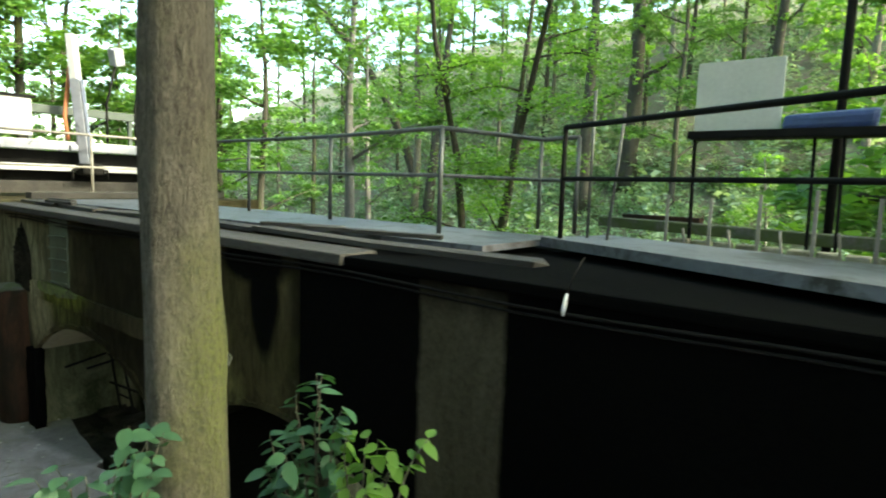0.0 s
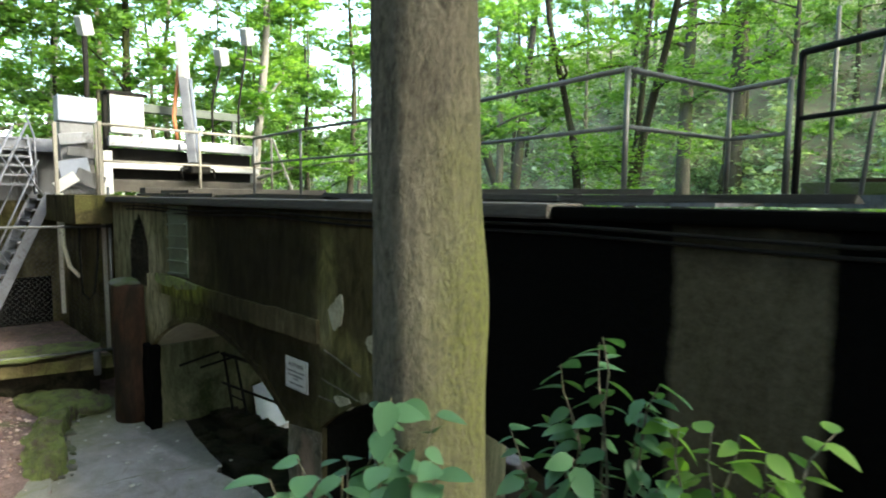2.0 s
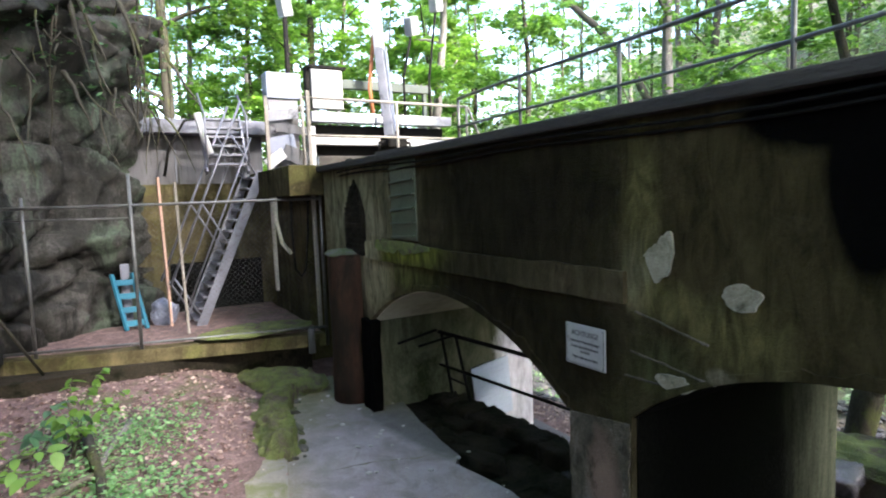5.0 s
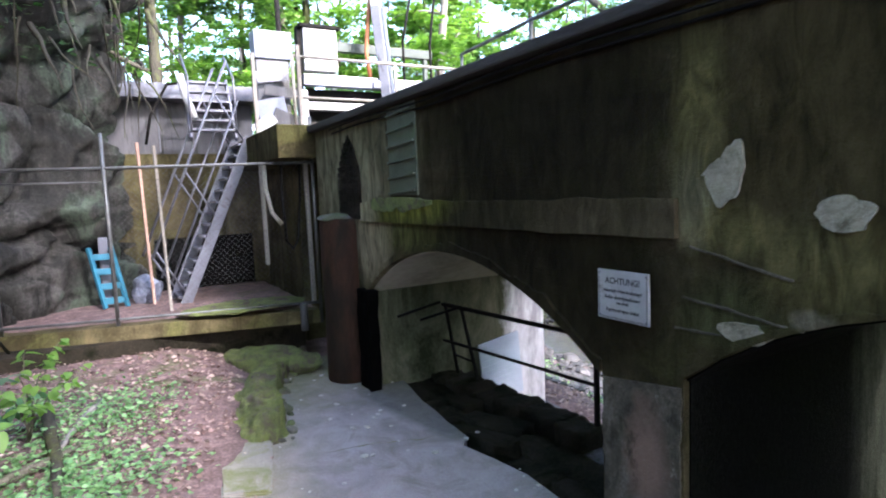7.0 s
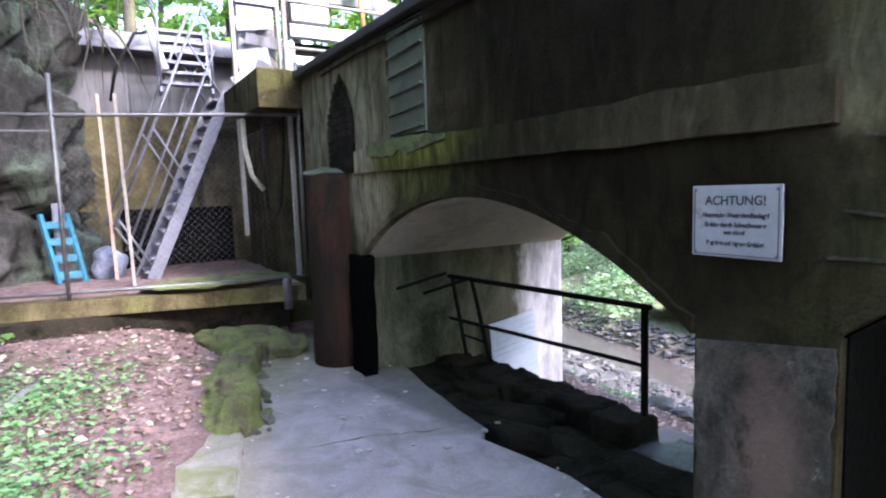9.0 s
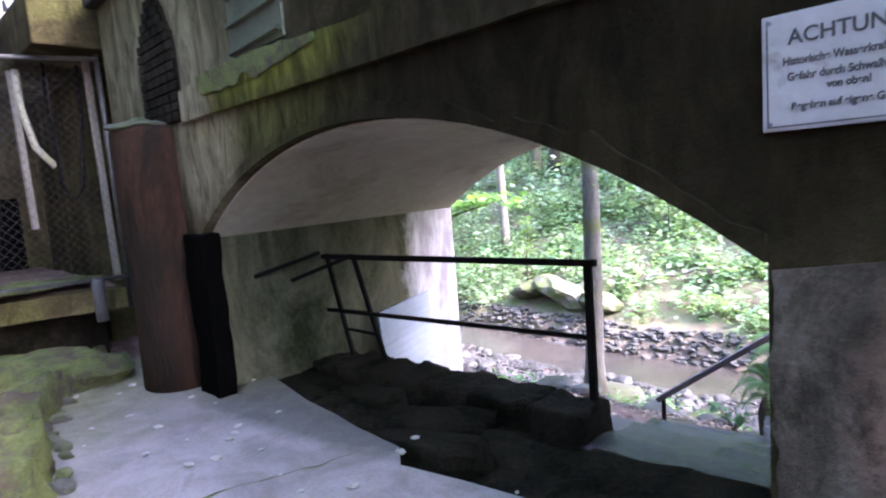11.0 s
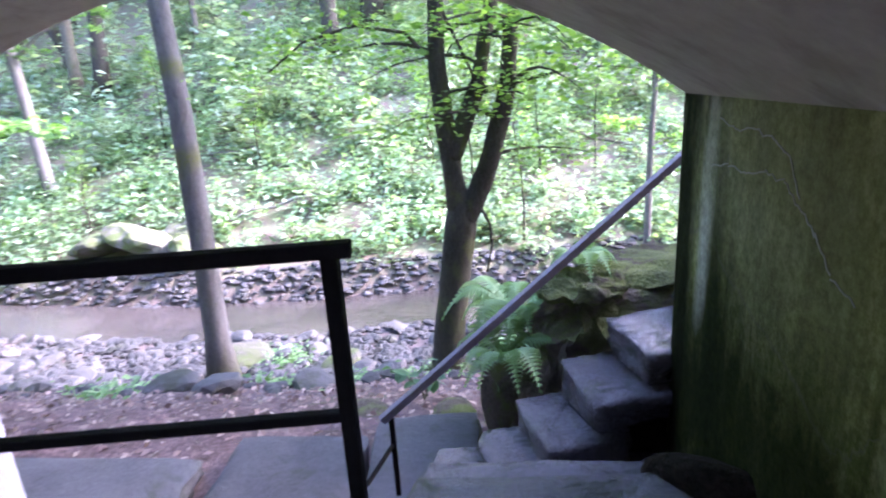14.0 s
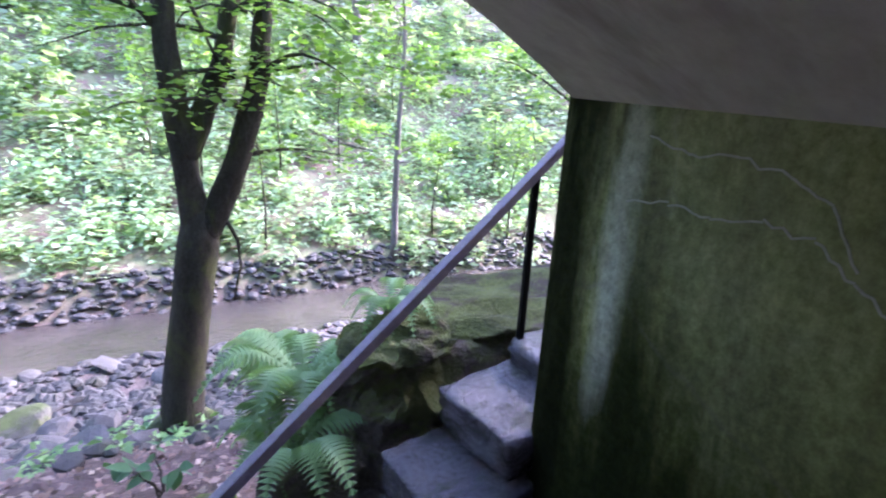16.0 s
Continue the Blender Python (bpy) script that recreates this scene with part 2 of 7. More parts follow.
def make_algae_wall():
    n = Nodes("algae_wall")
    fine = n.noise(30, 6, 0.7)
    streak = n.noise(2.6, 5, 0.62, (1.0, 1.6, 0.2), 0.4)
    col = n.ramp(n.mix(0.3, streak, fine), (0.36, (0.034, 0.044, 0.010)), (0.5, (0.150, 0.172, 0.048)), (0.63, (0.40, 0.43, 0.18)))
    crack = n.nt.nodes.new("ShaderNodeTexVoronoi")
    crack.feature = "DISTANCE_TO_EDGE"
    crack.inputs["Scale"].default_value = 0.85
    wob = n.noise(2.5, 4, 0.6)
    add = n.nt.nodes.new("ShaderNodeVectorMath")
    n.link(n.mapped(), add.inputs[0])
    mul = n.nt.nodes.new("ShaderNodeVectorMath")
    mul.operation = "SCALE"
    mul.inputs[3].default_value = 0.7
    n.link(wob, mul.inputs[0])
    n.link(mul.outputs[0], add.inputs[1])
    n.link(add.outputs[0], crack.inputs["Vector"])
    line = n.ramp(crack.outputs["Distance"], (0.002, 0.55), (0.011, 0.0))
    col = n.mix(line, col, (0.2000, 0.2000, 0.1360))
    bloom = n.ramp(n.noise(1.6, 7, 0.75, (1, 1.5, 0.45), 0.6), (0.62, 0.0), (0.66, 0.7))
    col = n.mix(bloom, col, (0.2880, 0.3040, 0.2480))
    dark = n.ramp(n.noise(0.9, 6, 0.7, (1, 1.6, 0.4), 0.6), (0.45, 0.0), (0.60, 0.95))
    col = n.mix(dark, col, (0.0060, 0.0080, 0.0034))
    for centre, radius, wob, colour, most in PASSAGE_STAINS_AND_SHADE:
        m = n.mix(1.0, n.ragged_mask(centre, radius, wob, 3.0, 0.5, False, (1, 1.4, 0.5)), (most, most, most), "MULTIPLY")
        col = n.mix(m, col, n.ramp(fine, (0.35, tuple(c * 0.7 for c in colour)), (0.65, tuple(c * 1.25 for c in colour))))
    n.bump(fine, 0.35, 0.015)
    return n.done(col, 0.92, 0, 0.03)


def make_west_wall():
    n = Nodes("damp_wall_with_lit_end")
    fine = n.noise(26, 6, 0.7)
    damp = n.noise(1.3, 6, 0.7, (1, 1.4, 0.5), 0.8)
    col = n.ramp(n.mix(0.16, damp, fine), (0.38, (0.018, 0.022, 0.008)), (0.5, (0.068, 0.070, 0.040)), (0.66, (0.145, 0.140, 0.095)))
    # daylight at the stream end painted white, ragged towards the middle of the passage
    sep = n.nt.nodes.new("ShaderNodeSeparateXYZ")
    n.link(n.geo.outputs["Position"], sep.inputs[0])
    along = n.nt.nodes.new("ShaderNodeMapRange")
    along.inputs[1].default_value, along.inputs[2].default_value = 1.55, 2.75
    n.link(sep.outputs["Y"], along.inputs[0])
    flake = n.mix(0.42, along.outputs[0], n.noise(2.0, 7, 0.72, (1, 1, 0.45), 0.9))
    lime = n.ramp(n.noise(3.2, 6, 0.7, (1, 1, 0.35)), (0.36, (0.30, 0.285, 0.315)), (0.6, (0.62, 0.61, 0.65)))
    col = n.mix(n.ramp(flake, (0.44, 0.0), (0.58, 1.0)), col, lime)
    n.bump(fine, 0.35, 0.015)
    return n.done(col, 0.85, 0, 0.2)


def make_rock():
    n = Nodes("wet_cliff_rock")
    fine = n.noise(22, 7, 0.74)
    lumps = n.noise(3.2, 6, 0.68, (1, 1, 0.8), 0.8)
    runs = n.noise(1.5, 7, 0.68, (1.6, 1.6, 0.28), 0.7)
    col = n.ramp(n.mix(0.3, n.mix(0.4, runs, lumps), fine), (0.36, (0.006, 0.006, 0.0055)), (0.5, (0.026, 0.025, 0.022)), (0.64, (0.085, 0.080, 0.074)))
    algae = n.ramp(n.noise(0.9, 7, 0.68, (1, 1, 0.6), 0.8), (0.50, 0.0), (0.60, 0.8))
    col = n.mix(algae, col, n.ramp(fine, (0.35, (0.034, 0.048, 0.034)), (0.65, (0.085, 0.110, 0.080))))
    seep = n.ramp(n.noise(0.9, 7, 0.72, (1.4, 1.4, 0.3), 1.0), (0.51, 0.0), (0.60, 0.92))
    col = n.mix(seep, col, (0.005, 0.005, 0.0045))
    n.bump(n.mix(0.4, n.mix(0.5, fine, lumps), runs), 1.0, 0.09)
    return n.done(col, 0.78, 0, 0.18)


def make_leaf(name, a, b, c, through_light=0.5):
    n = Nodes(name)
    col = n.ramp(n.geo.outputs["Random Per Island"], (0.0, a), (0.55, b), (1.0, c))
    tint = n.ramp(n.noise(0.35, 3, 0.5), (0.35, 0.72), (0.65, 1.12))
    col = n.mix(1.0, col, tint, "MULTIPLY")
    n.link(col, n.bsdf.inputs["Base Color"])
    n.bsdf.inputs["Roughness"].default_value = 0.5
    n.bsdf.inputs["Specular IOR Level"].default_value = 0.35
    tr = n.nt.nodes.new("ShaderNodeBsdfTranslucent")
    n.link(n.mix(1.0, col, (1.25, 1.35, 0.55), "MULTIPLY"), tr.inputs["Color"])
    mx = n.nt.nodes.new("ShaderNodeMixShader")
    mx.inputs[0].default_value = through_light
    n.link(n.bsdf.outputs[0], mx.inputs[1])
    n.link(tr.outputs[0], mx.inputs[2])
    n.link(mx.outputs[0], n.nt.nodes["Material Output"].inputs["Surface"])
    return n.mat


def make_ground():
    n = Nodes("forest_floor")
    fine = n.noise(26, 6, 0.75)
    mid = n.noise(5, 5, 0.65, (1, 1, 1), 0.4)
    col = n.ramp(n.mix(0.55, mid, fine), (0.3, (0.036, 0.025, 0.023)), (0.48, (0.115, 0.076, 0.070)), (0.62, (0.225, 0.150, 0.140)), (0.75, (0.31, 0.25, 0.21)))
    moss = n.ramp(n.noise(0.8, 6, 0.7, (1, 1, 1), 0.8), (0.57, 0.0), (0.68, 0.8))
    col = n.mix(moss, col, (0.0608, 0.0825, 0.0244))
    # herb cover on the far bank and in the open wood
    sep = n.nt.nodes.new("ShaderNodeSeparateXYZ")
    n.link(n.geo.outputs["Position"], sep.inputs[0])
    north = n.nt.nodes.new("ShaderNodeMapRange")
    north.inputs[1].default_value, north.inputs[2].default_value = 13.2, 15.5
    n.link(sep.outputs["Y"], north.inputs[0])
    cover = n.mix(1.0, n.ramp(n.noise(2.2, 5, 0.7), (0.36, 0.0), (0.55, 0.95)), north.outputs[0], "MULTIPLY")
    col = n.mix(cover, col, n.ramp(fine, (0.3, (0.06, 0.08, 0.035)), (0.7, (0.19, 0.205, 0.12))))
    mud = n.mix(1.0, n.ragged_mask((-10.5, 9.4, 0), (9.0, 4.0, 0), 0.5, 0.8, 0.5), (0.85, 0.85, 0.85), "MULTIPLY")
    col = n.mix(mud, col, n.ramp(n.mix(0.5, mid, fine), (0.34, (0.045, 0.037, 0.037)), (0.66, (0.125, 0.105, 0.104))))
    n.bump(n.mix(0.5, fine, mid), 0.7, 0.05)
    return n.done(col, 0.92, 0, 0.2)


def make_slab():
    n = Nodes("worn_concrete_floor")
    fine = n.noise(45, 7, 0.75)
    mid = n.noise(4.5, 6, 0.7, (1, 1, 1), 0.6)
    broad = n.noise(0.8, 5, 0.6, (1, 1, 1), 0.7)
    col = n.ramp(n.mix(0.3, n.mix(0.35, broad, mid), fine), (0.34, (0.150, 0.128, 0.126)), (0.5, (0.265, 0.233, 0.236)), (0.64, (0.35, 0.312, 0.320)))
    col = n.mix(n.ramp(n.noise(2.1, 7, 0.7, (1, 1, 1), 0.8), (0.50, 0.0), (0.66, 0.7)), col, (0.150, 0.128, 0.112))
    # damp old concrete along the passage and by the pipe
    damp = n.ragged_mask((-9.8, 0.9, 0), (2.6, 1.12, 0), 0.08, 2.2, 0.06)
    col = n.mix(n.mix(1.0, damp, (0.85, 0.85, 0.85), "MULTIPLY"), col, n.ramp(n.mix(0.5, mid, fine), (0.35, (0.055, 0.052, 0.048)), (0.65, (0.135, 0.128, 0.120))))
    # green and earth creeping in from the edging
    edge = n.ragged_mask((-7.6, -0.2, 0), (2.75, 1.45, 0), 0.45, 1.6, 0.30)
    col = n.mix(edge, n.ramp(n.mix(0.5, mid, fine), (0.34, (0.078, 0.080, 0.036)), (0.52, (0.150, 0.140, 0.086)), (0.68, (0.23, 0.208, 0.165))), col)
    n.bump(n.mix(0.4, fine, mid), 0.5, 0.02)
    return n.done(col, 0.82, 0, 0.25)


def make_bark(name, dark, light, moss=0.5, scale=1.0, flank=None):
    """Fissured bark; flank: centres and radii of mossy places."""
    n = Nodes(name)
    ridge = n.noise(14 * scale, 7, 0.68, (1.3, 1.3, 0.38), 0.8)
    flake = n.noise(30 * scale, 5, 0.7, (1, 1, 0.7), 0.3)
    broad = n.noise(1.4, 5, 0.62, (1, 1, 0.6))
    col = n.ramp(n.mix(0.32, n.mix(0.4, ridge, flake), broad), (0.34, dark), (0.66, light))
    m = n.ramp(n.noise(2.0, 7, 0.72, (1, 1, 0.5), 0.5), (0.52, 0.0), (0.68, moss))
    col = n.mix(m, col, (0.085, 0.10, 0.028))
    for centre, radius in flank or ():
        side = n.mix(1.0, n.ragged_mask(centre, radius, 0.9, 2.2, 0.7), n.ramp(flake, (0.35, 0.25), (0.6, 0.9)), "MULTIPLY")
        col = n.mix(side, col, (0.115, 0.128, 0.036))
    n.bump(n.mix(0.45, ridge, flake), 1.0, 0.04)
    return n.done(col, 0.94, 0, 0.1)


def make_water():
    n = Nodes("stream_water")
    w = n.noise(9, 4, 0.6, (1, 1, 1), 0.8)
    col = n.ramp(n.noise(0.5, 4, 0.6), (0.35, (0.034, 0.029, 0.027)), (0.65, (0.060, 0.052, 0.048)))
    n.bump(w, 0.35, 0.05)
    return n.done(col, 0.12, 0, 0.5)


M_WALL = make_wall_concrete(stains=WALL_STAINS)
M_BAND = make_wall_concrete("mossy_band_concrete", 0.8, 1.25, BAND_STAINS)
M_CONCRETE = make_wall_concrete("plain_old_concrete", 0.7, 1.1)
M_PLATFORM = make_wall_concrete("mossy_platform_concrete", 0.9, 1.5)
M_TARWALL = make_tar_wall()
M_ARCHJAMB = make_arch_jamb()
M_PIER = make_pier()
M_ALGAE = make_algae_wall()
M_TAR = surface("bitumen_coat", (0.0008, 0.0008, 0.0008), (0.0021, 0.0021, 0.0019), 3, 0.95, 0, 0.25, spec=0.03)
M_SOFFIT = surface("smooth_soffit_plaster", (0.25, 0.226, 0.172), (0.42, 0.385, 0.305), 1.6, 0.88, 0, 0.25, (1, 1, 1), (0.165, 0.145, 0.105), 0.9, (0.54, 0.72))
M_LEFTWALL = make_west_wall()
M_PATCH = surface("pale_repair_mortar", (0.1430, 0.1300, 0.0910), (0.3510, 0.3250, 0.2405), 5, 0.92, 0, 0.9, spot=(0.0975, 0.0910, 0.0585), spot_scale=5, spot_at=(0.52, 0.66), spec=0.1)
M_SLAB = make_slab()
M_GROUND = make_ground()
M_MOSS = surface("moss_cushion", (0.0300, 0.0413, 0.0112), (0.1969, 0.2344, 0.0562), 7, 0.95, 0, 1.0, spot=(0.0656, 0.0488, 0.0338), spot_scale=3.5, spot_at=(0.50, 0.62), distance=0.06)
M_MOSSSTONE = surface("mossy_stone", (0.06, 0.056, 0.045), (0.17, 0.16, 0.135), 6, 0.9, 0, 0.7, spot=(0.08, 0.105, 0.028), spot_scale=2.2, spot_at=(0.42, 0.56), vary=0.35, distance=0.03)
M_EDGESTONE = surface("lichened_grey_stone", (0.13, 0.12, 0.10), (0.26, 0.245, 0.215), 6, 0.9, 0, 0.6, spot=(0.13, 0.135, 0.055), spot_scale=2.4, spot_at=(0.48, 0.62), distance=0.03)
# dark stone whose near-black tone also carries the shade of vault and gaps
M_DARKSTONE = surface("shade_darkened_stone", (0.0045, 0.0040, 0.0030), (0.058, 0.048, 0.034), 5, 0.88, 0, 1.0, spot=(0.0070, 0.0085, 0.0030), spot_scale=2, vary=0.5, distance=0.05, spec=0.08)
M_PALESTONE = surface("pale_chipped_stone", (0.24, 0.22, 0.20), (0.46, 0.43, 0.40), 12, 0.85, 0, 0.4)
M_STEP = surface("worn_wet_step_stone", (0.050, 0.045, 0.051), (0.150, 0.136, 0.155), 6, 0.24, 0, 1.0, spec=0.7, spot=(0.012, 0.012, 0.008), spot_scale=2.6, spot_at=(0.52, 0.64), vary=0.25)
M_RIVERSTONE = surface("river_stone", (0.0375, 0.0345, 0.0352), (0.1123, 0.1068, 0.1105), 5, 0.7, 0, 0.5, spot=(0.0337, 0.0375, 0.0169), spot_scale=1.5, spot_at=(0.54, 0.66), vary=0.55)
M_ROCK = make_rock()
M_WATER = make_water()
M_BARK = make_bark("grey_brown_bark", (0.0184, 0.0164, 0.0123), (0.2203, 0.2029, 0.1558), 0.55, 2.0)
M_BEECHBARK = make_bark("mossy_grey_bark", (0.013, 0.011, 0.008), (0.165, 0.150, 0.118), 0.25, 2.0, [((-2.20, -1.48, 3.0), (0.14, 0.24, 0.8))])
M_BARKDARK = make_bark("dark_bark", (0.0125, 0.0115, 0.0090), (0.0850, 0.0790, 0.0620), 0.75, 1.6)
M_BARKPALE = make_bark("pale_smooth_bark", (0.0975, 0.0885, 0.0810), (0.2250, 0.2100, 0.1988), 0.55, 0.5)
M_STREAMBARK = make_bark("moss_banded_pale_bark", (0.075, 0.070, 0.066), (0.205, 0.195, 0.19), 0.35, 0.9, [((0, 0, 0.5), (0, 0, 0.13)), ((0, 0, 1.65), (0, 0, 0.10)), ((0, 0, -3.2), (0, 0, 0.55))])
M_LEAF = make_leaf("beech_leaves", (0.060, 0.130, 0.042), (0.110, 0.225, 0.065), (0.190, 0.320, 0.095), 0.5)
M_LEAFLIGHT = make_leaf("maple_leaves", (0.085, 0.180, 0.040), (0.145, 0.275, 0.060), (0.215, 0.355, 0.090), 0.55)
M_LEAFBUSH = make_leaf("bush_leaves", (0.0300, 0.0851, 0.0420), (0.0551, 0.1302, 0.0619), (0.0851, 0.1752, 0.0750), 0.3)
M_FERN = make_leaf("fern_fronds", (0.095, 0.205, 0.085), (0.160, 0.300, 0.130), (0.240, 0.390, 0.185), 0.4)
# far-bank leaf colours, paled and blued to carry the bright haze there
M_FARFERN = make_leaf("haze_paled_bank_herbs", (0.135, 0.235, 0.130), (0.235, 0.355, 0.215), (0.360, 0.460, 0.320), 0.4)
M_FARLEAF = make_leaf("haze_paled_undergrowth", (0.120, 0.190, 0.135), (0.235, 0.320, 0.235), (0.390, 0.470, 0.360), 0.45)
M_BANKROCK = surface("earthy_mossy_rock", (0.040, 0.034, 0.022), (0.215, 0.180, 0.128), 6, 0.95, 0, 1.0, spot=(0.135, 0.165, 0.045), spot_scale=2.2, spot_at=(0.47, 0.60), distance=0.06)
M_LITTER = make_leaf("dead_leaves", (0.085, 0.048, 0.042), (0.215, 0.135, 0.120), (0.43, 0.325, 0.285), 0.1)
M_STEEL = surface("weathered_black_steel", (0.0040, 0.0040, 0.0040), (0.0120, 0.0108, 0.0096), 14, 0.8, 0.0, 0.3, spec=0.1)
M_RAIL = surface("galvanised_dull_tube", (0.0630, 0.0644, 0.0630), (0.1400, 0.1400, 0.1365), 12, 0.5, 0.7, 0.2, spot=(0.0560, 0.0420, 0.0280), spot_scale=5, spot_at=(0.6, 0.68))
M_ZINC = surface("galvanised_stair_steel", (0.092, 0.095, 0.116), (0.160, 0.164, 0.195), 9, 0.5, 0.5, 0.3, spot=(0.060, 0.055, 0.056), spot_scale=4, spot_at=(0.56, 0.68))
M_DECK = surface("grey_deck_sheet", (0.070, 0.070, 0.080), (0.150, 0.150, 0.166), 3, 0.5, 0.2, 0.35, spot=(0.030, 0.027, 0.024), spot_scale=1.6)
M_OLDWOOD = surface("blackened_plank", (0.016, 0.014, 0.012), (0.060, 0.052, 0.043), 8, 0.85, 0, 0.6, (0.2, 1, 1), vary=0.3)
M_GREYWOOD = surface("silvered_timber", (0.17, 0.15, 0.125), (0.34, 0.31, 0.27), 8, 0.85, 0, 0.5, (1, 1, 0.2), vary=0.3)
M_PINKWOOD = surface("raw_pinkish_board", (0.30, 0.17, 0.12), (0.48, 0.31, 0.24), 7, 0.8, 0, 0.3, (1, 1, 0.15))
M_RUST = surface("rust_red_steel", (0.016, 0.0095, 0.0065), (0.060, 0.030, 0.019), 5, 0.85, 0.0, 1.0, (1, 1, 0.3), (0.014, 0.011, 0.008), 1.8, (0.46, 0.60), spec=0.1)
M_WHITE = surface("white_painted_metal", (0.3570, 0.3570, 0.3570), (0.4284, 0.4284, 0.4233), 4, 0.5, 0, 0.1)
M_SILVER = surface("silver_machine_steel", (0.150, 0.155, 0.185), (0.255, 0.260, 0.295), 5, 0.42, 0.4, 0.2, spot=(0.07, 0.07, 0.08), spot_scale=3, spot_at=(0.58, 0.68))
M_BLUEGREY = surface("blue_grey_enamel", (0.125, 0.142, 0.195), (0.19, 0.21, 0.275), 3, 0.5, 0, 0.15, spot=(0.08, 0.08, 0.09), spot_scale=3, spot_at=(0.58, 0.7))
M_GREENBEAM = surface("dark_green_girder", (0.028, 0.038, 0.030), (0.060, 0.075, 0.062), 5, 0.6, 0.1, 0.2)
M_CREAM = surface("cream_board", (0.42, 0.41, 0.37), (0.56, 0.55, 0.50), 4, 0.7, 0, 0.15)
M_BLUE = surface("blue_tarpaulin", (0.010, 0.022, 0.075), (0.030, 0.060, 0.17), 5, 0.5, 0, 0.5)
M_TEAL = surface("teal_painted_steel", (0.0120, 0.0960, 0.1500), (0.0240, 0.1560, 0.2280), 8, 0.5, 0.1, 0.2)
M_ORANGE = surface("rusty_orange_hose", (0.30, 0.10, 0.04), (0.45, 0.17, 0.07), 8, 0.6, 0, 0.3)
M_HOSE = surface("yellowed_white_hose", (0.42, 0.39, 0.30), (0.62, 0.59, 0.48), 8, 0.6, 0, 0.2)
M_SIGN = surface("faded_sign_plate", (0.2520, 0.2520, 0.2460), (0.3600, 0.3600, 0.3480), 5, 0.55, 0, 0.1, spot=(0.1980, 0.1860, 0.1560), spot_scale=6, spot_at=(0.6, 0.72))
M_INK = surface("faded_black_ink", (0.02, 0.02, 0.022), (0.06, 0.06, 0.06), 20, 0.7)
M_SHED = surface("weathered_sheet_cladding", (0.058, 0.058, 0.064), (0.105, 0.105, 0.114), 2.5, 0.7, 0.1, 0.3, (1, 3, 0.3), (0.034, 0.032, 0.030), 1.5)
M_ROOF = surface("blue_grey_roof_sheet", (0.085, 0.090, 0.115), (0.15, 0.155, 0.185), 2, 0.65, 0.1, 0.3, spot=(0.045, 0.046, 0.050), spot_scale=1.2)
M_WIRE = surface("galvanised_wire", (0.0560, 0.0560, 0.0560), (0.0952, 0.0952, 0.0952), 10, 0.5, 0.7, 0.1)
M_BOARD = surface("blue_white_board", (0.36, 0.42, 0.52), (0.46, 0.52, 0.62), 3, 0.5, 0, 0.1)
M_PORCELAIN = surface("white_porcelain", (0.62, 0.62, 0.60), (0.78, 0.78, 0.75), 6, 0.25, 0, 0.05)
M_HANDRAIL = surface("violet_grey_handrail", (0.12, 0.105, 0.125), (0.22, 0.195, 0.225), 9, 0.55, 0.2, 0.3)
M_GREENPLATE = surface("green_weathered_plate", (0.045, 0.058, 0.038), (0.10, 0.118, 0.08), 5, 0.7, 0.1, 0.4)
M_BLOOM = surface("lime_crust", (0.1824, 0.1881, 0.1425), (0.3648, 0.3705, 0.3021), 9, 0.9, 0, 0.5)
M_LAMP = surface("grey_lamp_housing", (0.24, 0.25, 0.26), (0.40, 0.41, 0.42), 6, 0.5, 0.1, 0.1)

# ---------------------------------------------------------------- mesh helpers
rng = np.random.default_rng(7)


def box(bm, x0, x1, y0, y1, z0, z1, m=None, bevel=0.0):
    made = bmesh.ops.create_cube(bm, size=1)["verts"]
    mid = Vector(((x0 + x1) / 2, (y0 + y1) / 2, (z0 + z1) / 2))
    for v in made:
        v.co = Vector((v.co.x * (x1 - x0), v.co.y * (y1 - y0), v.co.z * (z1 - z0))) + mid
    if bevel:
        edges = list({e for v in made for e in v.link_edges})
        made = list({v for v in bmesh.ops.bevel(bm, geom=edges, offset=bevel, segments=2, affect="EDGES", profile=0.6)["verts"]} | {v for v in made if v.is_valid})
    if m is not None:
        for v in made:
            v.co = m @ v.co
    return made


def tube(bm, points, radii, seg=8, cap=True):
    """A round bar along the points, with one radius or one for each."""
    pts = [Vector(p) for p in points]
    rads = radii if isinstance(radii, (list, tuple)) else [radii] * len(pts)
    rings, up = [], None
    for i, p in enumerate(pts):
        d = (pts[min(i + 1, len(pts) - 1)] - pts[max(i - 1, 0)]).normalized()
        if up is None:
            up = d.orthogonal().normalized()
        up = (up - d * up.dot(d)).normalized()
        side = d.cross(up)
        rings.append([bm.verts.new(p + (up * math.cos(a) + side * math.sin(a)) * rads[i]) for a in (2 * math.pi * k / seg for k in range(seg))])
    for a, b in zip(rings, rings[1:]):
        for k in range(seg):
            bm.faces.new((a[k], a[(k + 1) % seg], b[(k + 1) % seg], b[k])).smooth = True
    if cap:
        bm.faces.new(rings[0][::-1])
        bm.faces.new(rings[-1])


def bar(bm, p, q, w, h):
    """A square bar from p to q, w across and h high."""
    p, q = Vector(p), Vector(q)
    m = Matrix.Translation((p + q) / 2) @ (q - p).to_track_quat("Y", "Z").to_matrix().to_4x4()
    n = (q - p).length
    return box(bm, -w / 2, w / 2, -n / 2, n / 2, -h / 2, h / 2, m, min(w, h) * 0.12)


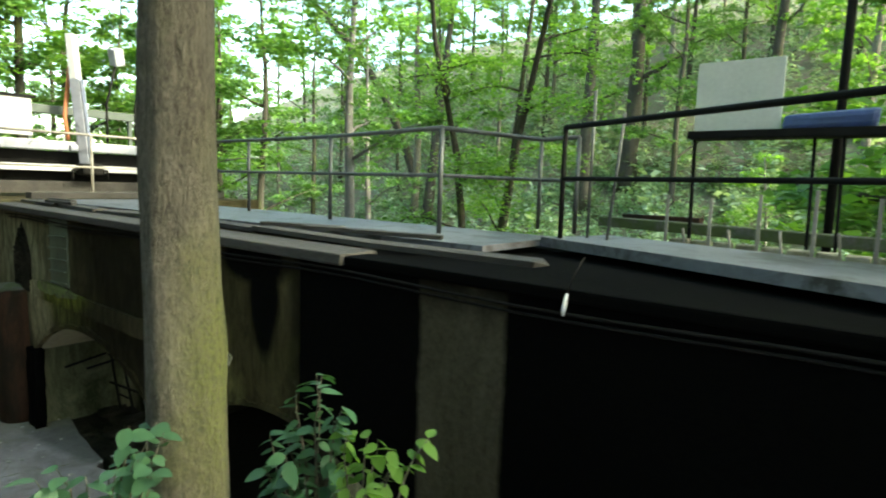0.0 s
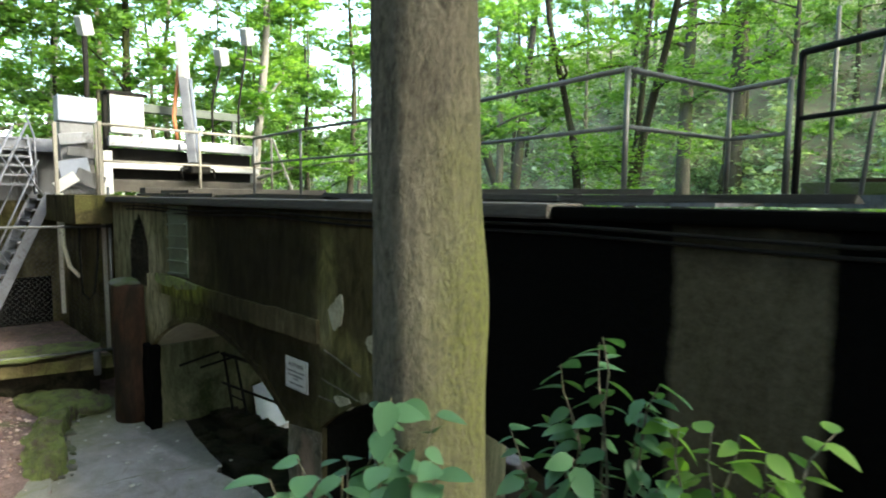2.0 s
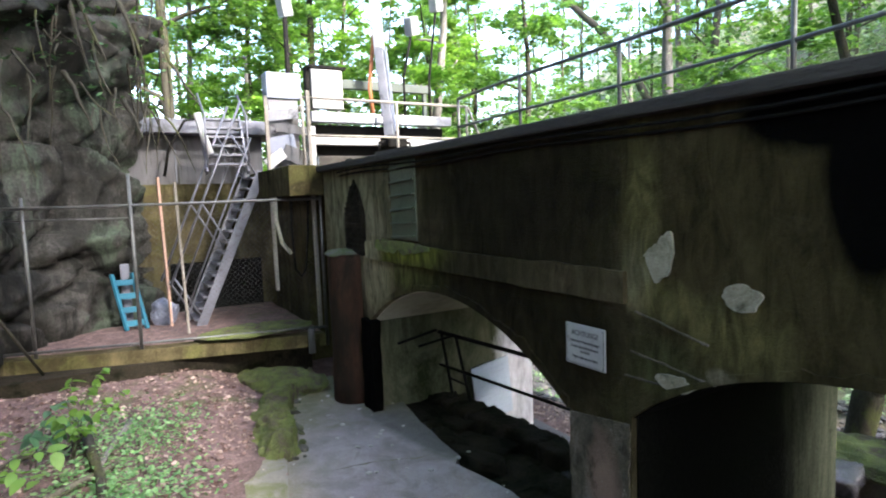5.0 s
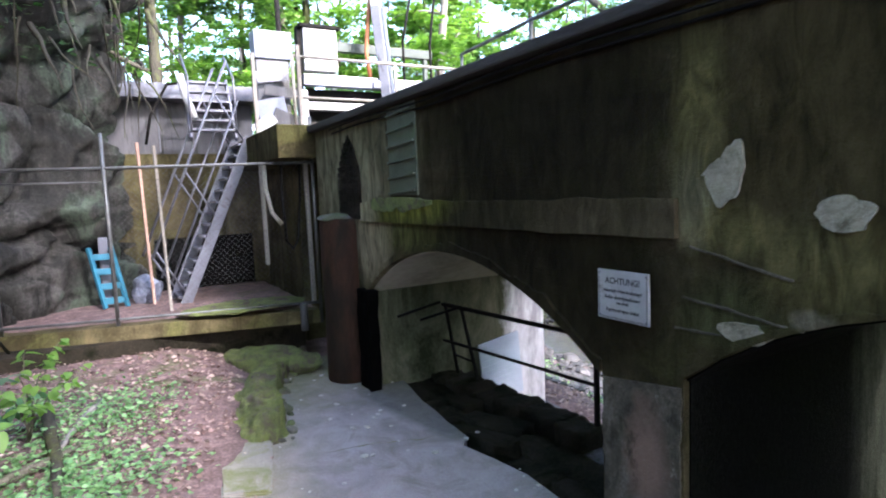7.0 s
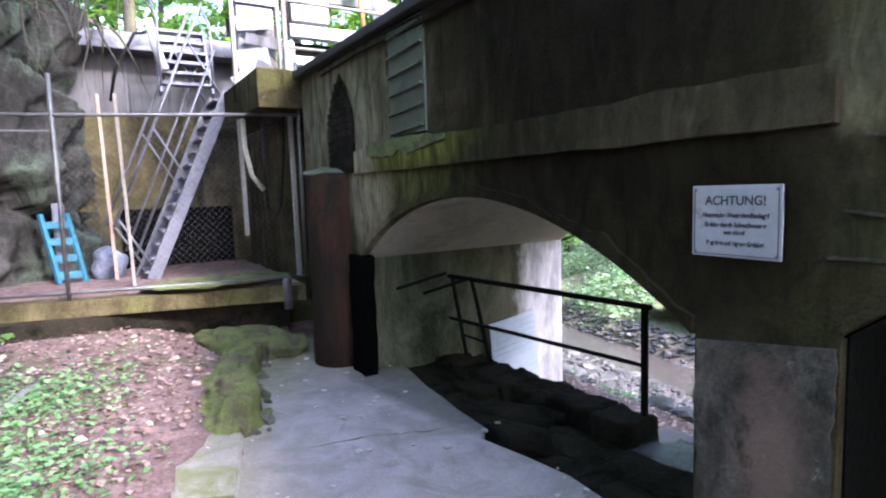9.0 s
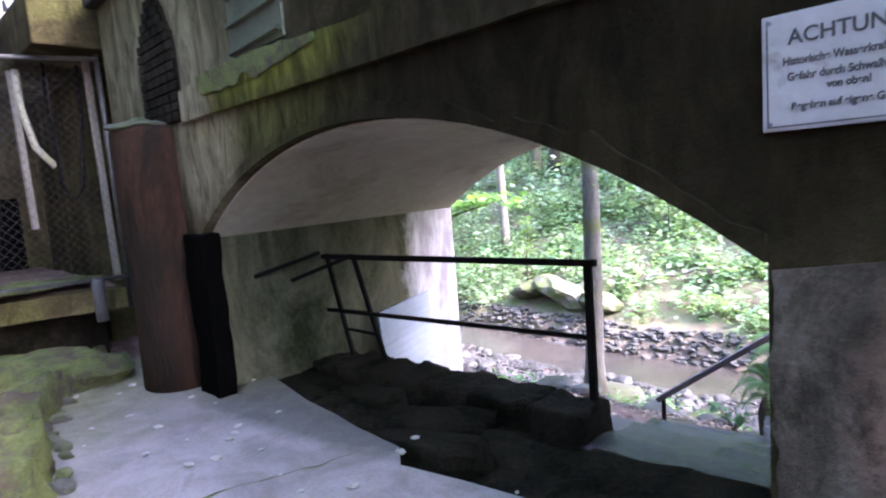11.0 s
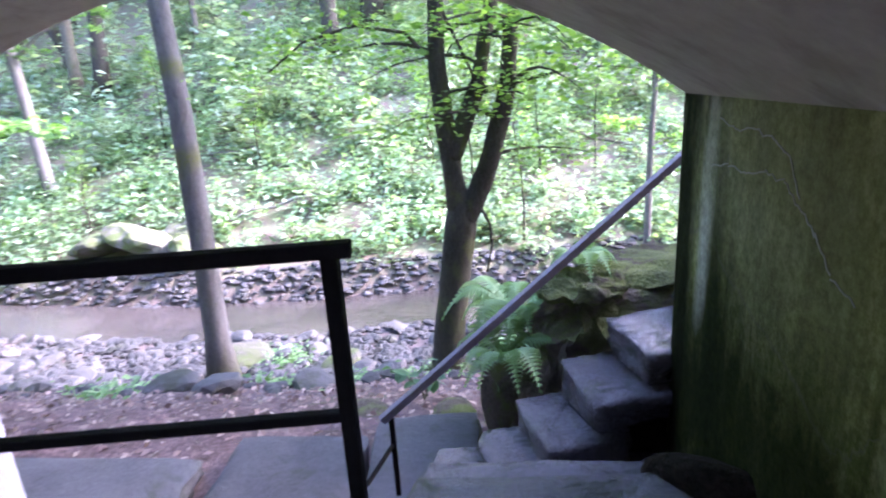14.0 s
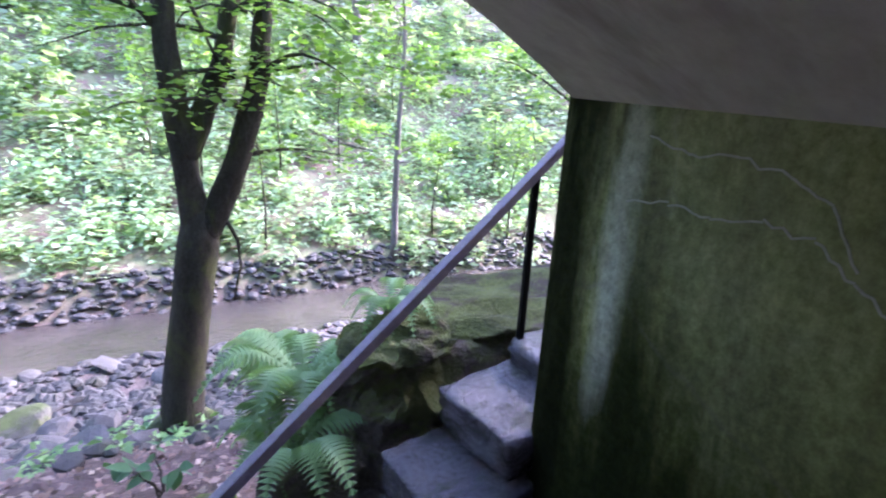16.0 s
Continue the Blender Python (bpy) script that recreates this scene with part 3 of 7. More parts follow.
def mesh_of(name, bm):
    bmesh.ops.recalc_face_normals(bm, faces=bm.faces)
    me = bpy.data.meshes.new(name)
    bm.to_mesh(me)
    bm.free()
    return me


def thing(name, bm, material, label, category, kind="", group=""):
    ob = new(name, mesh_of(name, bm))
    ob.data.materials.append(material)
    return tagged(ob, label, category, group, kind)


def holder(name, label, category, at=(0, 0, 0), group="", kind=""):
    ob = new(name)
    ob.location = at
    ob.empty_display_size = 0.2
    return tagged(ob, label, category, group, kind)


def placed(ob):
    """Where an object stands in the world, from its own and its parents' poses."""
    here = Matrix.LocRotScale(ob.location, None, None)
    return placed(ob.parent) @ ob.matrix_parent_inverse @ here if ob.parent else here


def part(name, bm, material, parent, label=""):
    ob = new(name, mesh_of(name, bm))
    ob.data.materials.append(material)
    ob.parent = parent
    ob.matrix_parent_inverse = placed(parent).inverted()
    return tagged(ob, label)


def piece(name, mesh, parent, m):
    """A piece on shared mesh data, placed in the world under a parent that stands unturned."""
    ob = new(name, mesh)
    ob.parent = parent
    ob.matrix_parent_inverse = Matrix.Translation(-parent.location)
    ob.matrix_basis = m
    return ob


def roughen(bm, amount, scale=1.5, verts=None):
    for v in (verts or bm.verts):
        n = noise.noise_vector(v.co * scale)
        v.co += n * amount


def stone_mesh(name, material, seed, flat=0.6, sub=2, rough=0.35):
    bm = bmesh.new()
    bmesh.ops.create_icosphere(bm, subdivisions=sub, radius=0.5)
    off = Vector((seed * 7.3, seed * 3.1, seed * 1.7))
    for v in bm.verts:
        d = noise.noise(v.co * 1.7 + off) * rough + noise.noise(v.co * 4 + off) * rough * 0.35
        v.co *= 1 + d
        v.co.z *= flat
    me = mesh_of(name, bm)
    me.materials.append(material)
    return me


def block_mesh(name, material, seed, bevel=0.06):
    """A dressed block of unit size with worn edges."""
    bm = bmesh.new()
    box(bm, -0.5, 0.5, -0.5, 0.5, -0.5, 0.5, None, bevel)
    off = Vector((seed * 5.1, seed * 2.3, seed))
    for v in bm.verts:
        v.co += noise.noise_vector(v.co * 2.1 + off) * 0.055
    me = mesh_of(name, bm)
    me.materials.append(material)
    return me


def worn_block_mesh(name, material, seed, rough=0.10):
    """An uneven stone block of unit size with chipped edges."""
    bm = bmesh.new()
    bmesh.ops.create_cube(bm, size=1)
    bmesh.ops.subdivide_edges(bm, edges=bm.edges[:], cuts=6, use_grid_fill=True)
    off = Vector((seed * 5.7, seed * 2.9, seed * 1.3))
    for v in bm.verts:
        c = v.co.copy()
        edge = sorted((abs(c.x), abs(c.y), abs(c.z)))[1] / 0.5
        chip = 0.05 + 0.12 * max(0.0, noise.noise(c * 4.5 + off))
        v.co = c * (1 - chip * max(0, edge - 0.7) / 0.3) + noise.noise_vector(c * 1.7 + off) * rough * 0.8 + noise.noise_vector(c * 5.5 + off) * rough * 0.35 + noise.noise_vector(c * 13 + off) * rough * 0.15
    for f in bm.faces:
        f.smooth = True
    me = mesh_of(name, bm)
    me.materials.append(material)
    return me


def quads_mesh(name, verts, n, material):
    """n four-sided leaves from an array of 4 n points."""
    me = bpy.data.meshes.new(name)
    me.vertices.add(4 * n)
    me.vertices.foreach_set("co", np.asarray(verts, np.float32).ravel())
    me.loops.add(4 * n)
    me.loops.foreach_set("vertex_index", np.arange(4 * n, dtype=np.int32))
    me.polygons.add(n)
    me.polygons.foreach_set("loop_start", np.arange(0, 4 * n, 4, dtype=np.int32))
    me.polygons.foreach_set("loop_total", np.full(n, 4, np.int32))
    me.update()
    me.validate()
    me.materials.append(material)
    return me


def leaf_quads(centres, size, flat=0.6, slim=0.6):
    """Diamond leaves, loosely level, about the centres."""
    n = len(centres)
    a = rng.uniform(0, 2 * math.pi, n)
    tilt = rng.normal(0, 1, (n, 3)) * np.array([1, 1, 0.25]) * (1 - flat)
    d = np.stack([np.cos(a), np.sin(a), np.zeros(n)], 1) + tilt
    d /= np.linalg.norm(d, axis=1)[:, None]
    up = np.array([0, 0, 1.0]) + rng.normal(0, 0.45, (n, 3))
    side = np.cross(d, up)
    side /= np.linalg.norm(side, axis=1)[:, None] + 1e-9
    s = size * rng.uniform(0.6, 1.3, n)[:, None]
    droop = np.array([0, 0, -0.12]) * s
    v = np.empty((n, 4, 3))
    v[:, 0] = centres - d * s * 0.5
    v[:, 1] = centres + side * s * slim * 0.5 + d * s * 0.05
    v[:, 2] = centres + d * s * 0.5 + droop
    v[:, 3] = centres - side * s * slim * 0.5 + d * s * 0.05
    return v

# ---------------------------------------------------------------- ground
from mathutils.geometry import tessellate_polygon
PATH_X = [-40, -20, -13, -11, -9, -6.2, -5.4, -4.6, -3.9, -3.3, -2.3, -1.3, -0.1, 0.3, 4, 12, 60]
PATH_Z = [1.5, 0.9, 0.35, 0.20, 0.05, -0.06, 0.02, 0.42, 0.68, 1.05, 1.55, 1.92, 2.36, 2.5, 3.3, 4.0, 5.0]
WALL_X = [-60, -12, -5.9, -5.4, -2.6, -2.0, 0, 4, 60]
WALL_Z = [0.2, -0.06, -0.10, -0.9, -0.9, 0.7, 1.3, 2.3, 3.0]
NORTH_Y = [2.6, 3.6, 4.6, 6.0, 7.2, 8.6, 10.0, 11.4, 12.2, 13.2, 14.4, 15.2, 17, 22, 30, 45, 80, 200]
NORTH_Z = [-1.22, -1.24, -1.50, -2.15, -2.85, -3.45, -3.80, -3.98, -4.06, -4.4, -4.2, -3.6, -3.0, -0.9, 4.0, 13.0, 30.0, 45.0]
WATER_Z = -4.08


def smooth(a, b, t):
    t = min(1.0, max(0.0, (t - a) / (b - a)))
    return t * t * (3 - 2 * t)


def ground_z(x, y):
    path = float(np.interp(x, PATH_X, PATH_Z))
    at_wall = float(np.interp(x, WALL_X, WALL_Z))
    south = path + (at_wall - path) * smooth(-2.2, -0.7, y)
    bank = smooth(-3.9, -9.0, y)
    south += bank * (2.2 + 0.25 * max(0, -y - 5)) * smooth(-9.5, -5.5, x)
    south += smooth(-4.3, -7.5, y) * 1.3 * smooth(-6, -10, x)
    bend = 0.9 * math.sin(x * 0.16 + 1.0) + 0.012 * max(0, -x - 10) ** 1.6
    north = float(np.interp(y - bend * smooth(6, 11, y), NORTH_Y, NORTH_Z))
    z = south + (north - south) * smooth(0.6, 2.6, y)
    if -10.6 < x < -5.8:
        z -= 0.35 * smooth(0.0, 0.3, y) * (1 - smooth(2.0, 2.6, y))
    rough = noise.noise(Vector((x * 0.9, y * 0.9, 0))) * 0.10 + noise.noise(Vector((x * 2.7, y * 2.7, 4))) * 0.05
    calm = 1.0 if y > 3.4 or y < -3.4 else (0.5 if x > -5.5 else 0.25)
    return z + rough * calm


def axis_steps(lo, hi, fine_lo, fine_hi, fine, grow):
    vals = list(np.arange(fine_lo, fine_hi, fine))
    s, v = fine, fine_hi
    while v < hi:
        vals.append(v)
        s *= grow
        v += s
    s, v = fine, fine_lo - fine
    while v > lo:
        vals.insert(0, v)
        s *= grow
        v -= s
    return [lo] + vals + [hi]


def build_ground():
    xs = axis_steps(-400, 400, -20, 4, 0.25, 1.25)
    ys = axis_steps(-400, 400, -8, 18, 0.25, 1.22)
    verts = [(x, y, ground_z(x, y)) for y in ys for x in xs]
    n = len(xs)
    faces = [(j * n + i, j * n + i + 1, (j + 1) * n + i + 1, (j + 1) * n + i) for j in range(len(ys) - 1) for i in range(n - 1)]
    me = bpy.data.meshes.new("ground")
    me.from_pydata(verts, [], faces)
    for p in me.polygons:
        p.use_smooth = True
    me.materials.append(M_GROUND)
    tagged(new("ground", me), "brown leaf-strewn forest floor falling to a stream", "ground", kind="structure")


build_ground()


def build_water():
    bm = bmesh.new()
    n = 120
    rows = []
    for i in range(n + 1):
        x = -60 + 90 * i / n
        bend = 0.9 * math.sin(x * 0.16 + 1.0) + 0.012 * max(0, -x - 10) ** 1.6
        rows.append([bm.verts.new((x, 11.9 + bend + 3.2 * k / 8, WATER_Z + 0.01 * noise.noise(Vector((x, k, 0))))) for k in range(9)])
    for a, b in zip(rows, rows[1:]):
        for k in range(8):
            bm.faces.new((a[k], b[k], b[k + 1], a[k + 1])).smooth = True
    thing("water", bm, M_WATER, "shallow brown stream running over stones", "stream", "structure")


build_water()

# ---------------------------------------------------------------- the arched channel wall
ARCH_L, ARCH_R, ARCH_TOP = -10.1, -6.17, 1.88
ARCH2_L, ARCH2_R = -5.55, -2.35
DEPTH = 2.78


def arc(x0, z0, x1, z1, rise, n=20):
    """Points of a segmental arch from one springing to the other."""
    half = (x1 - x0) / 2
    r = (half * half + rise * rise) / (2 * rise)
    pts = []
    for i in range(n + 1):
        u = -half + 2 * half * i / n
        pts.append((x0 + half + u, z0 + (z1 - z0) * i / n + math.sqrt(max(r * r - u * u, 0)) - (r - rise)))
    return pts


ARCH_1 = arc(ARCH_L, 1.22, ARCH_R, 1.19, 0.645, 24)
ARCH_2 = arc(ARCH2_L, 1.30, ARCH2_R, 1.30, 0.60, 16)


def slab_from_outline(outline, y0, y1):
    """An upright slab with the outline in x and z, from y0 to y1."""
    bm = bmesh.new()
    front = [bm.verts.new((x, y0, z)) for x, z in outline]
    back = [bm.verts.new((x, y1, z)) for x, z in outline]
    n = len(front)
    for i in range(n):
        bm.faces.new((front[i], back[i], back[(i + 1) % n], front[(i + 1) % n]))
    for tri in tessellate_polygon([[Vector((x, z, 0)) for x, z in outline]]):
        bm.faces.new([front[i] for i in tri])
        bm.faces.new([back[i] for i in reversed(tri)])
    return bm


def build_wall():
    out = [(-11.8, -1.5), (-11.8, 3.36), (-3.60, 3.36)]
    out += [(x, z) for x, z in ARCH_2[::-1] if x < -3.60] + [(ARCH2_L, -1.6), (ARCH_R, -1.6)]
    out += ARCH_1[::-1] + [(ARCH_L, -1.5)]
    # the upright at the end of the second arch takes the arch's height there
    out.insert(3, (-3.60, ARCH_2[10][1]))
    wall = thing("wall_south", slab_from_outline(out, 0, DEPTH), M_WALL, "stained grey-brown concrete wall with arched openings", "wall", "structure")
    out = [(-3.60, 3.36), (9, 3.36), (9, -3), (ARCH2_R, -3)] + [(x, z) for x, z in ARCH_2[::-1] if x > -3.65]
    out[-1] = (-3.60, ARCH_2[10][1])
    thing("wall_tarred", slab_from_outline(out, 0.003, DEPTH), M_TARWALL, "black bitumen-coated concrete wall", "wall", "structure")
    bm = slab_from_outline(ARCH_1 + [(x, z - 0.012) for x, z in ARCH_1[::-1]], 0.05, DEPTH - 0.012)
    for f in bm.faces:
        f.smooth = False
    thing("vault_soffit", bm, M_SOFFIT, "smooth grey plastered underside of the vault", "vault", "structure")
    bm = bmesh.new()
    box(bm, ARCH_R - 0.012, ARCH_R - 0.002, 0.06, DEPTH + 0.006, -1.5, 1.195)
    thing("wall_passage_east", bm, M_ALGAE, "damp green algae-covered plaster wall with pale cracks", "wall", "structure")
    bm = bmesh.new()
    box(bm, ARCH2_L + 0.002, ARCH2_L + 0.012, 0.05, DEPTH + 0.004, -1.6, 1.30)
    thing("wall_arch_west", bm, M_ARCHJAMB, "flank of the second arch, shade painted black, green towards the stream", "wall", "structure")
    bm = slab_from_outline(ARCH_2 + [(x, z - 0.012) for x, z in ARCH_2[::-1]], 0.03, DEPTH - 0.012)
    thing("arch_soffit", bm, M_ARCHJAMB, "underside of the second arch with shade painted black", "vault", "structure")
    bm = bmesh.new()
    box(bm, ARCH_L + 0.002, ARCH_L + 0.012, 0.06, DEPTH + 0.004, -1.6, 1.225)
    thing("wall_passage_west", bm, M_LEFTWALL, "damp green-stained wall, daylight painted white towards its end", "wall", "structure")
    return wall


build_wall()


def passage_marks():
    # fine cracks
    for pts in ([(2.42, 0.90), (2.25, 0.93), (2.1, 0.92), (1.95, 0.95), (1.82, 0.94), (1.72, 0.88), (1.62, 0.82), (1.52, 0.72), (1.40, 0.68)], [(2.36, 1.10), (2.2, 1.07), (2.05, 1.09), (1.9, 1.06), (1.8, 1.02), (1.72, 0.90)]):
        bm = bmesh.new()
        for a, b in zip(pts, pts[1:]):
            n = 5
            prev = None
            for i in range(n + 1):
                y, z = a[0] + (b[0] - a[0]) * i / n, a[1] + (b[1] - a[1]) * i / n + 0.018 * noise.noise(Vector((a[0] * 9 + i, 2, 0)))
                if prev:
                    bar(bm, (ARCH_R - 0.0125, *prev), (ARCH_R - 0.0125, y, z), 0.004, 0.0055)
                prev = (y, z)
        thing("wall_crack", bm, M_BLOOM, "pale hairline crack in the damp plaster", "crack", "structure")


def blob_outline(cx, cz, rx, rz, seed, n=40, wob=0.42):
    return [(cx + rx * math.cos(a) * (1 + wob * noise.noise(Vector((math.cos(a) * 1.7, math.sin(a) * 1.7, seed)))), cz + rz * math.sin(a) * (1 + wob * noise.noise(Vector((math.cos(a) * 1.7, math.sin(a) * 1.7, seed + 9))))) for a in (2 * math.pi * i / n for i in range(n))]


passage_marks()


def build_bands():
    xs = np.linspace(ARCH_L - 0.02, -5.58, 60)
    bm = slab_from_outline([(x, 2.105 + 0.02 * noise.noise(Vector((x * 2.2, 0, 1)))) for x in xs] + [(x, 2.335 + 0.025 * noise.noise(Vector((x * 2.6, 0, 5)))) for x in xs[::-1]], -0.04, 0.0)
    thing("string_course", bm, M_BAND, "projecting mossy concrete band above the arch", "string course", "structure")
    xs = np.linspace(-9.75, -8.3, 70)
    top = [(x, 2.345 + (0.035 + 0.03 * noise.noise(Vector((x * 9, 0, 2)))) * smooth(-8.3, -8.9, x)) for x in xs]
    low = [(x, 2.30 - (0.06 + 0.07 * noise.noise(Vector((x * 6, 0, 9)))) * smooth(-8.3, -8.9, x)) for x in xs[::-1]]
    bm = slab_from_outline(low + top, -0.055, -0.002)
    thing("ledge_moss", bm, M_MOSS, "strip of green moss growing on the concrete band", "moss")
    bm = slab_from_outline([(x, z + 0.004) for x, z in ARCH_1] + [(x, z + 0.075 + 0.05 * noise.noise(Vector((x * 2.3, 0, 0))) + 0.03 * noise.noise(Vector((x * 9, 0, 0)))) for x, z in arc(ARCH_L, 1.22, ARCH_R, 1.19, 0.645, 120)[::-1]], -0.03, 0.0)
    thing("arch_ring", bm, M_WALL, "dark stained edge of the arch", "arch edge", "structure")
    # crumbled edge of the second arch, thicker where pieces still hold
    low = [(x, z + 0.002) for x, z in arc(ARCH2_L, 1.30, ARCH2_R, 1.30, 0.60, 90) if x < -3.6]
    top = [(x, z + 0.05 + 0.05 * noise.noise(Vector((x * 3.1, 0, 3))) + 0.03 * noise.noise(Vector((x * 11, 0, 3)))) for x, z in low[::-1]]
    thing("arch_lip", slab_from_outline(low + top, -0.022, 0.0), M_WALL, "crumbled concrete lip of the second arch", "arch ring", "structure")
    left = [(-6.155 + 0.02 * noise.noise(Vector((4, 0, z * 3))) + 0.012 * noise.noise(Vector((4, 0, z * 14))), z) for z in np.linspace(-0.4, 1.17, 60)]
    right = [(-5.562 + 0.02 * noise.noise(Vector((6, 0, z * 3))) + 0.014 * noise.noise(Vector((6, 0, z * 15))), z) for z in np.linspace(1.25, -0.4, 60)]
    thing("pier_face", slab_from_outline(left + right, -0.014, 0.0), M_PIER, "scuffed concrete face of the pier between arches", "pier", "structure")
    # ledge lines where the pours of concrete meet
    for x0, x1, z0, z1 in ((-5.5, -4.95, 2.06, 1.93), (-5.55, -4.9, 1.78, 1.70), (-5.6, -5.25, 1.60, 1.60)):
        xs = np.linspace(x0, x1, 26)
        line = [(x, z0 + (z1 - z0) * (x - x0) / (x1 - x0) + 0.02 * noise.noise(Vector((x * 5, 1, z0)))) for x in xs]
        thing("pour_joint", slab_from_outline(line + [(x, z + 0.010 + 0.008 * noise.noise(Vector((x * 15, 4, z0)))) for x, z in line[::-1]], -0.016, 0.0), M_PIER, "raised uneven joint between two pours of concrete", "joint", "structure")


build_bands()


def build_wall_details():
    for cx, cz, rx, rz, sd in ((-5.30, 2.48, 0.115, 0.165, 1), (-4.74, 2.26, 0.105, 0.075, 2.7), (-5.20, 1.645, 0.14, 0.05, 4.2)):
        edge = blob_outline(cx, cz, rx, rz, sd)
        if sd < 2:   # broken off along a slanting line
            edge = [(x, min(z, cz + 0.085 + 0.9 * (x - cx) + 0.02 * noise.noise(Vector((x * 30, 0, z * 30))))) for x, z in edge]
        thing("mortar_patch", slab_from_outline(edge, -0.020, -0.001), M_PATCH, "pale repair mortar patch on the stained wall", "wall patch", group="mortar patches on the wall")
    # dark niche with a pointed head: added dark bricks stand for its shaded hollow
    plug = holder("masonry_plug", "dark pointed niche, its shaded hollow stood in for by dark brickwork", "blocked niche", (-10.52, 0, 2.1))
    bm = slab_from_outline([(-10.90, 2.12), (-10.14, 2.12), (-10.15, 2.7), (-10.30, 3.0), (-10.50, 3.2), (-10.72, 3.0), (-10.88, 2.7)], -0.006, -0.001)
    part("mortar_bed", bm, M_DARKSTONE, plug)
    meshes = [block_mesh("brick", M_DARKSTONE, s, 0.1) for s in range(3)]
    for r in range(13):
        z = 2.17 + r * 0.075
        half = 0.36 if z < 2.75 else max(0.06, 0.36 * (3.2 - z) / 0.45)
        n = max(1, round(half * 2 / 0.15))
        for k in range(n):
            x = -10.52 - half + (k + 0.5) * 2 * half / n
            piece("brick", meshes[(r + k) % 3], plug, Matrix.LocRotScale((x, -0.014, z), None, (2 * half / n - 0.014, 0.035, 0.062)))
    # ribbed plate
    plate = holder("louvre_plate", "green weathered metal plate with cross ribs", "vent plate", (-9.0, 0, 2.4))
    bm = bmesh.new()
    box(bm, -9.27, -8.63, -0.022, -0.001, 2.40, 3.34, None, 0.004)
    part("backing", bm, M_GREENPLATE, plate)
    for k in range(6):
        bm = bmesh.new()
        z = 2.44 + k * 0.165
        box(bm, -0.30, 0.30, -0.055, -0.012, -0.012, 0.012, Matrix.Translation((-8.95, 0, z)) @ Matrix.Rotation(radians(-3), 4, "Y"), 0.004)
        part("slat", bm, M_GREENPLATE, plate)
    # thin conduits under the cap
    for z, y in ((3.26, -0.015), (3.31, -0.05)):
        bm = bmesh.new()
        pts = [(-11 + i * 0.5, y - 0.012 + 0.006 * math.sin(i * 1.7), z + 0.018 * math.sin(i * 0.9)) for i in range(28)]
        tube(bm, pts, 0.011, 6)
        thing("conduit", bm, M_STEEL, "thin dark cable clipped along the wall top", "cable")
    # hanging insulator
    ins = holder("insulator", "small white porcelain insulator hanging from the wall head", "insulator", (-1.05, -0.1, 3.3))
    bm = bmesh.new()
    tube(bm, [(-1.08, 0.02, 3.62), (-1.10, -0.07, 3.52), (-1.12, -0.09, 3.42)], 0.005, 8)
    part("bracket", bm, M_STEEL, ins)
    bm = bmesh.new()
    tube(bm, [(-1.12, -0.09, 3.42), (-1.13, -0.09, 3.38), (-1.135, -0.09, 3.33), (-1.14, -0.09, 3.29)], [0.007, 0.012, 0.014, 0.008], 12)
    part("bell", bm, M_PORCELAIN, ins, "white porcelain bell")
    # the red-brown pipe with its mossy cap
    pipe = holder("pipe_stub", "rust-red steel standpipe with a mossy cap", "pipe", (-10.85, -0.12, -0.1))
    bm = bmesh.new()
    tube(bm, [(-10.68, -0.05, -0.12), (-10.68, -0.05, 0.3), (-10.69, -0.05, 0.9), (-10.70, -0.05, 1.6), (-10.70, -0.05, 2.08), (-10.70, -0.05, 2.14)], [0.33, 0.315, 0.31, 0.31, 0.305, 0.27], 36)
    roughen(bm, 0.02, 2.2)
    part("barrel", bm, M_RUST, pipe)
    bm = bmesh.new()
    bmesh.ops.create_icosphere(bm, subdivisions=3, radius=0.31)
    for v in bm.verts:
        v.co.z = max(v.co.z, -0.02) * 0.22
        v.co += Vector((-10.76, -0.08, 2.13)) + noise.noise_vector(v.co * 6) * 0.04
    part("moss_cap", bm, M_MOSSSTONE, pipe, "mossy rubble cap")
    # black upright added for the shade in the gap between pipe and arch
    bm = bmesh.new()
    box(bm, -10.26, -9.92, -0.10, 0.05, -0.15, 1.26, None, 0.02)
    bmesh.ops.subdivide_edges(bm, edges=[e for e in bm.edges if e.calc_length() > 0.2], cuts=9, use_grid_fill=True)
    roughen(bm, 0.022, 5)
    thing("jamb_post", bm, M_TAR, "black upright standing for the dark gap beside the pipe", "post")


build_wall_details()


def text_ob(body, size, loc, parent, material, scale_x=1.0):
    cu = bpy.data.curves.new("lettering", "FONT")
    cu.body, cu.size, cu.align_x, cu.extrude, cu.offset = body, size, "CENTER", 0.0006, 0.0011
    tmp = bpy.data.objects.new("lettering", cu)
    scene.collection.objects.link(tmp)
    me = bpy.data.meshes.new_from_object(tmp.evaluated_get(bpy.context.evaluated_depsgraph_get()))
    bpy.data.objects.remove(tmp)
    me.materials.append(material)
    ob = new("lettering", me)
    ob.parent = parent
    ob.matrix_parent_inverse = Matrix.Translation(-parent.location)
    ob.matrix_basis = pose(*loc, 90, 0, 0) @ Matrix.Diagonal((scale_x, 1, 1, 1))
    return ob


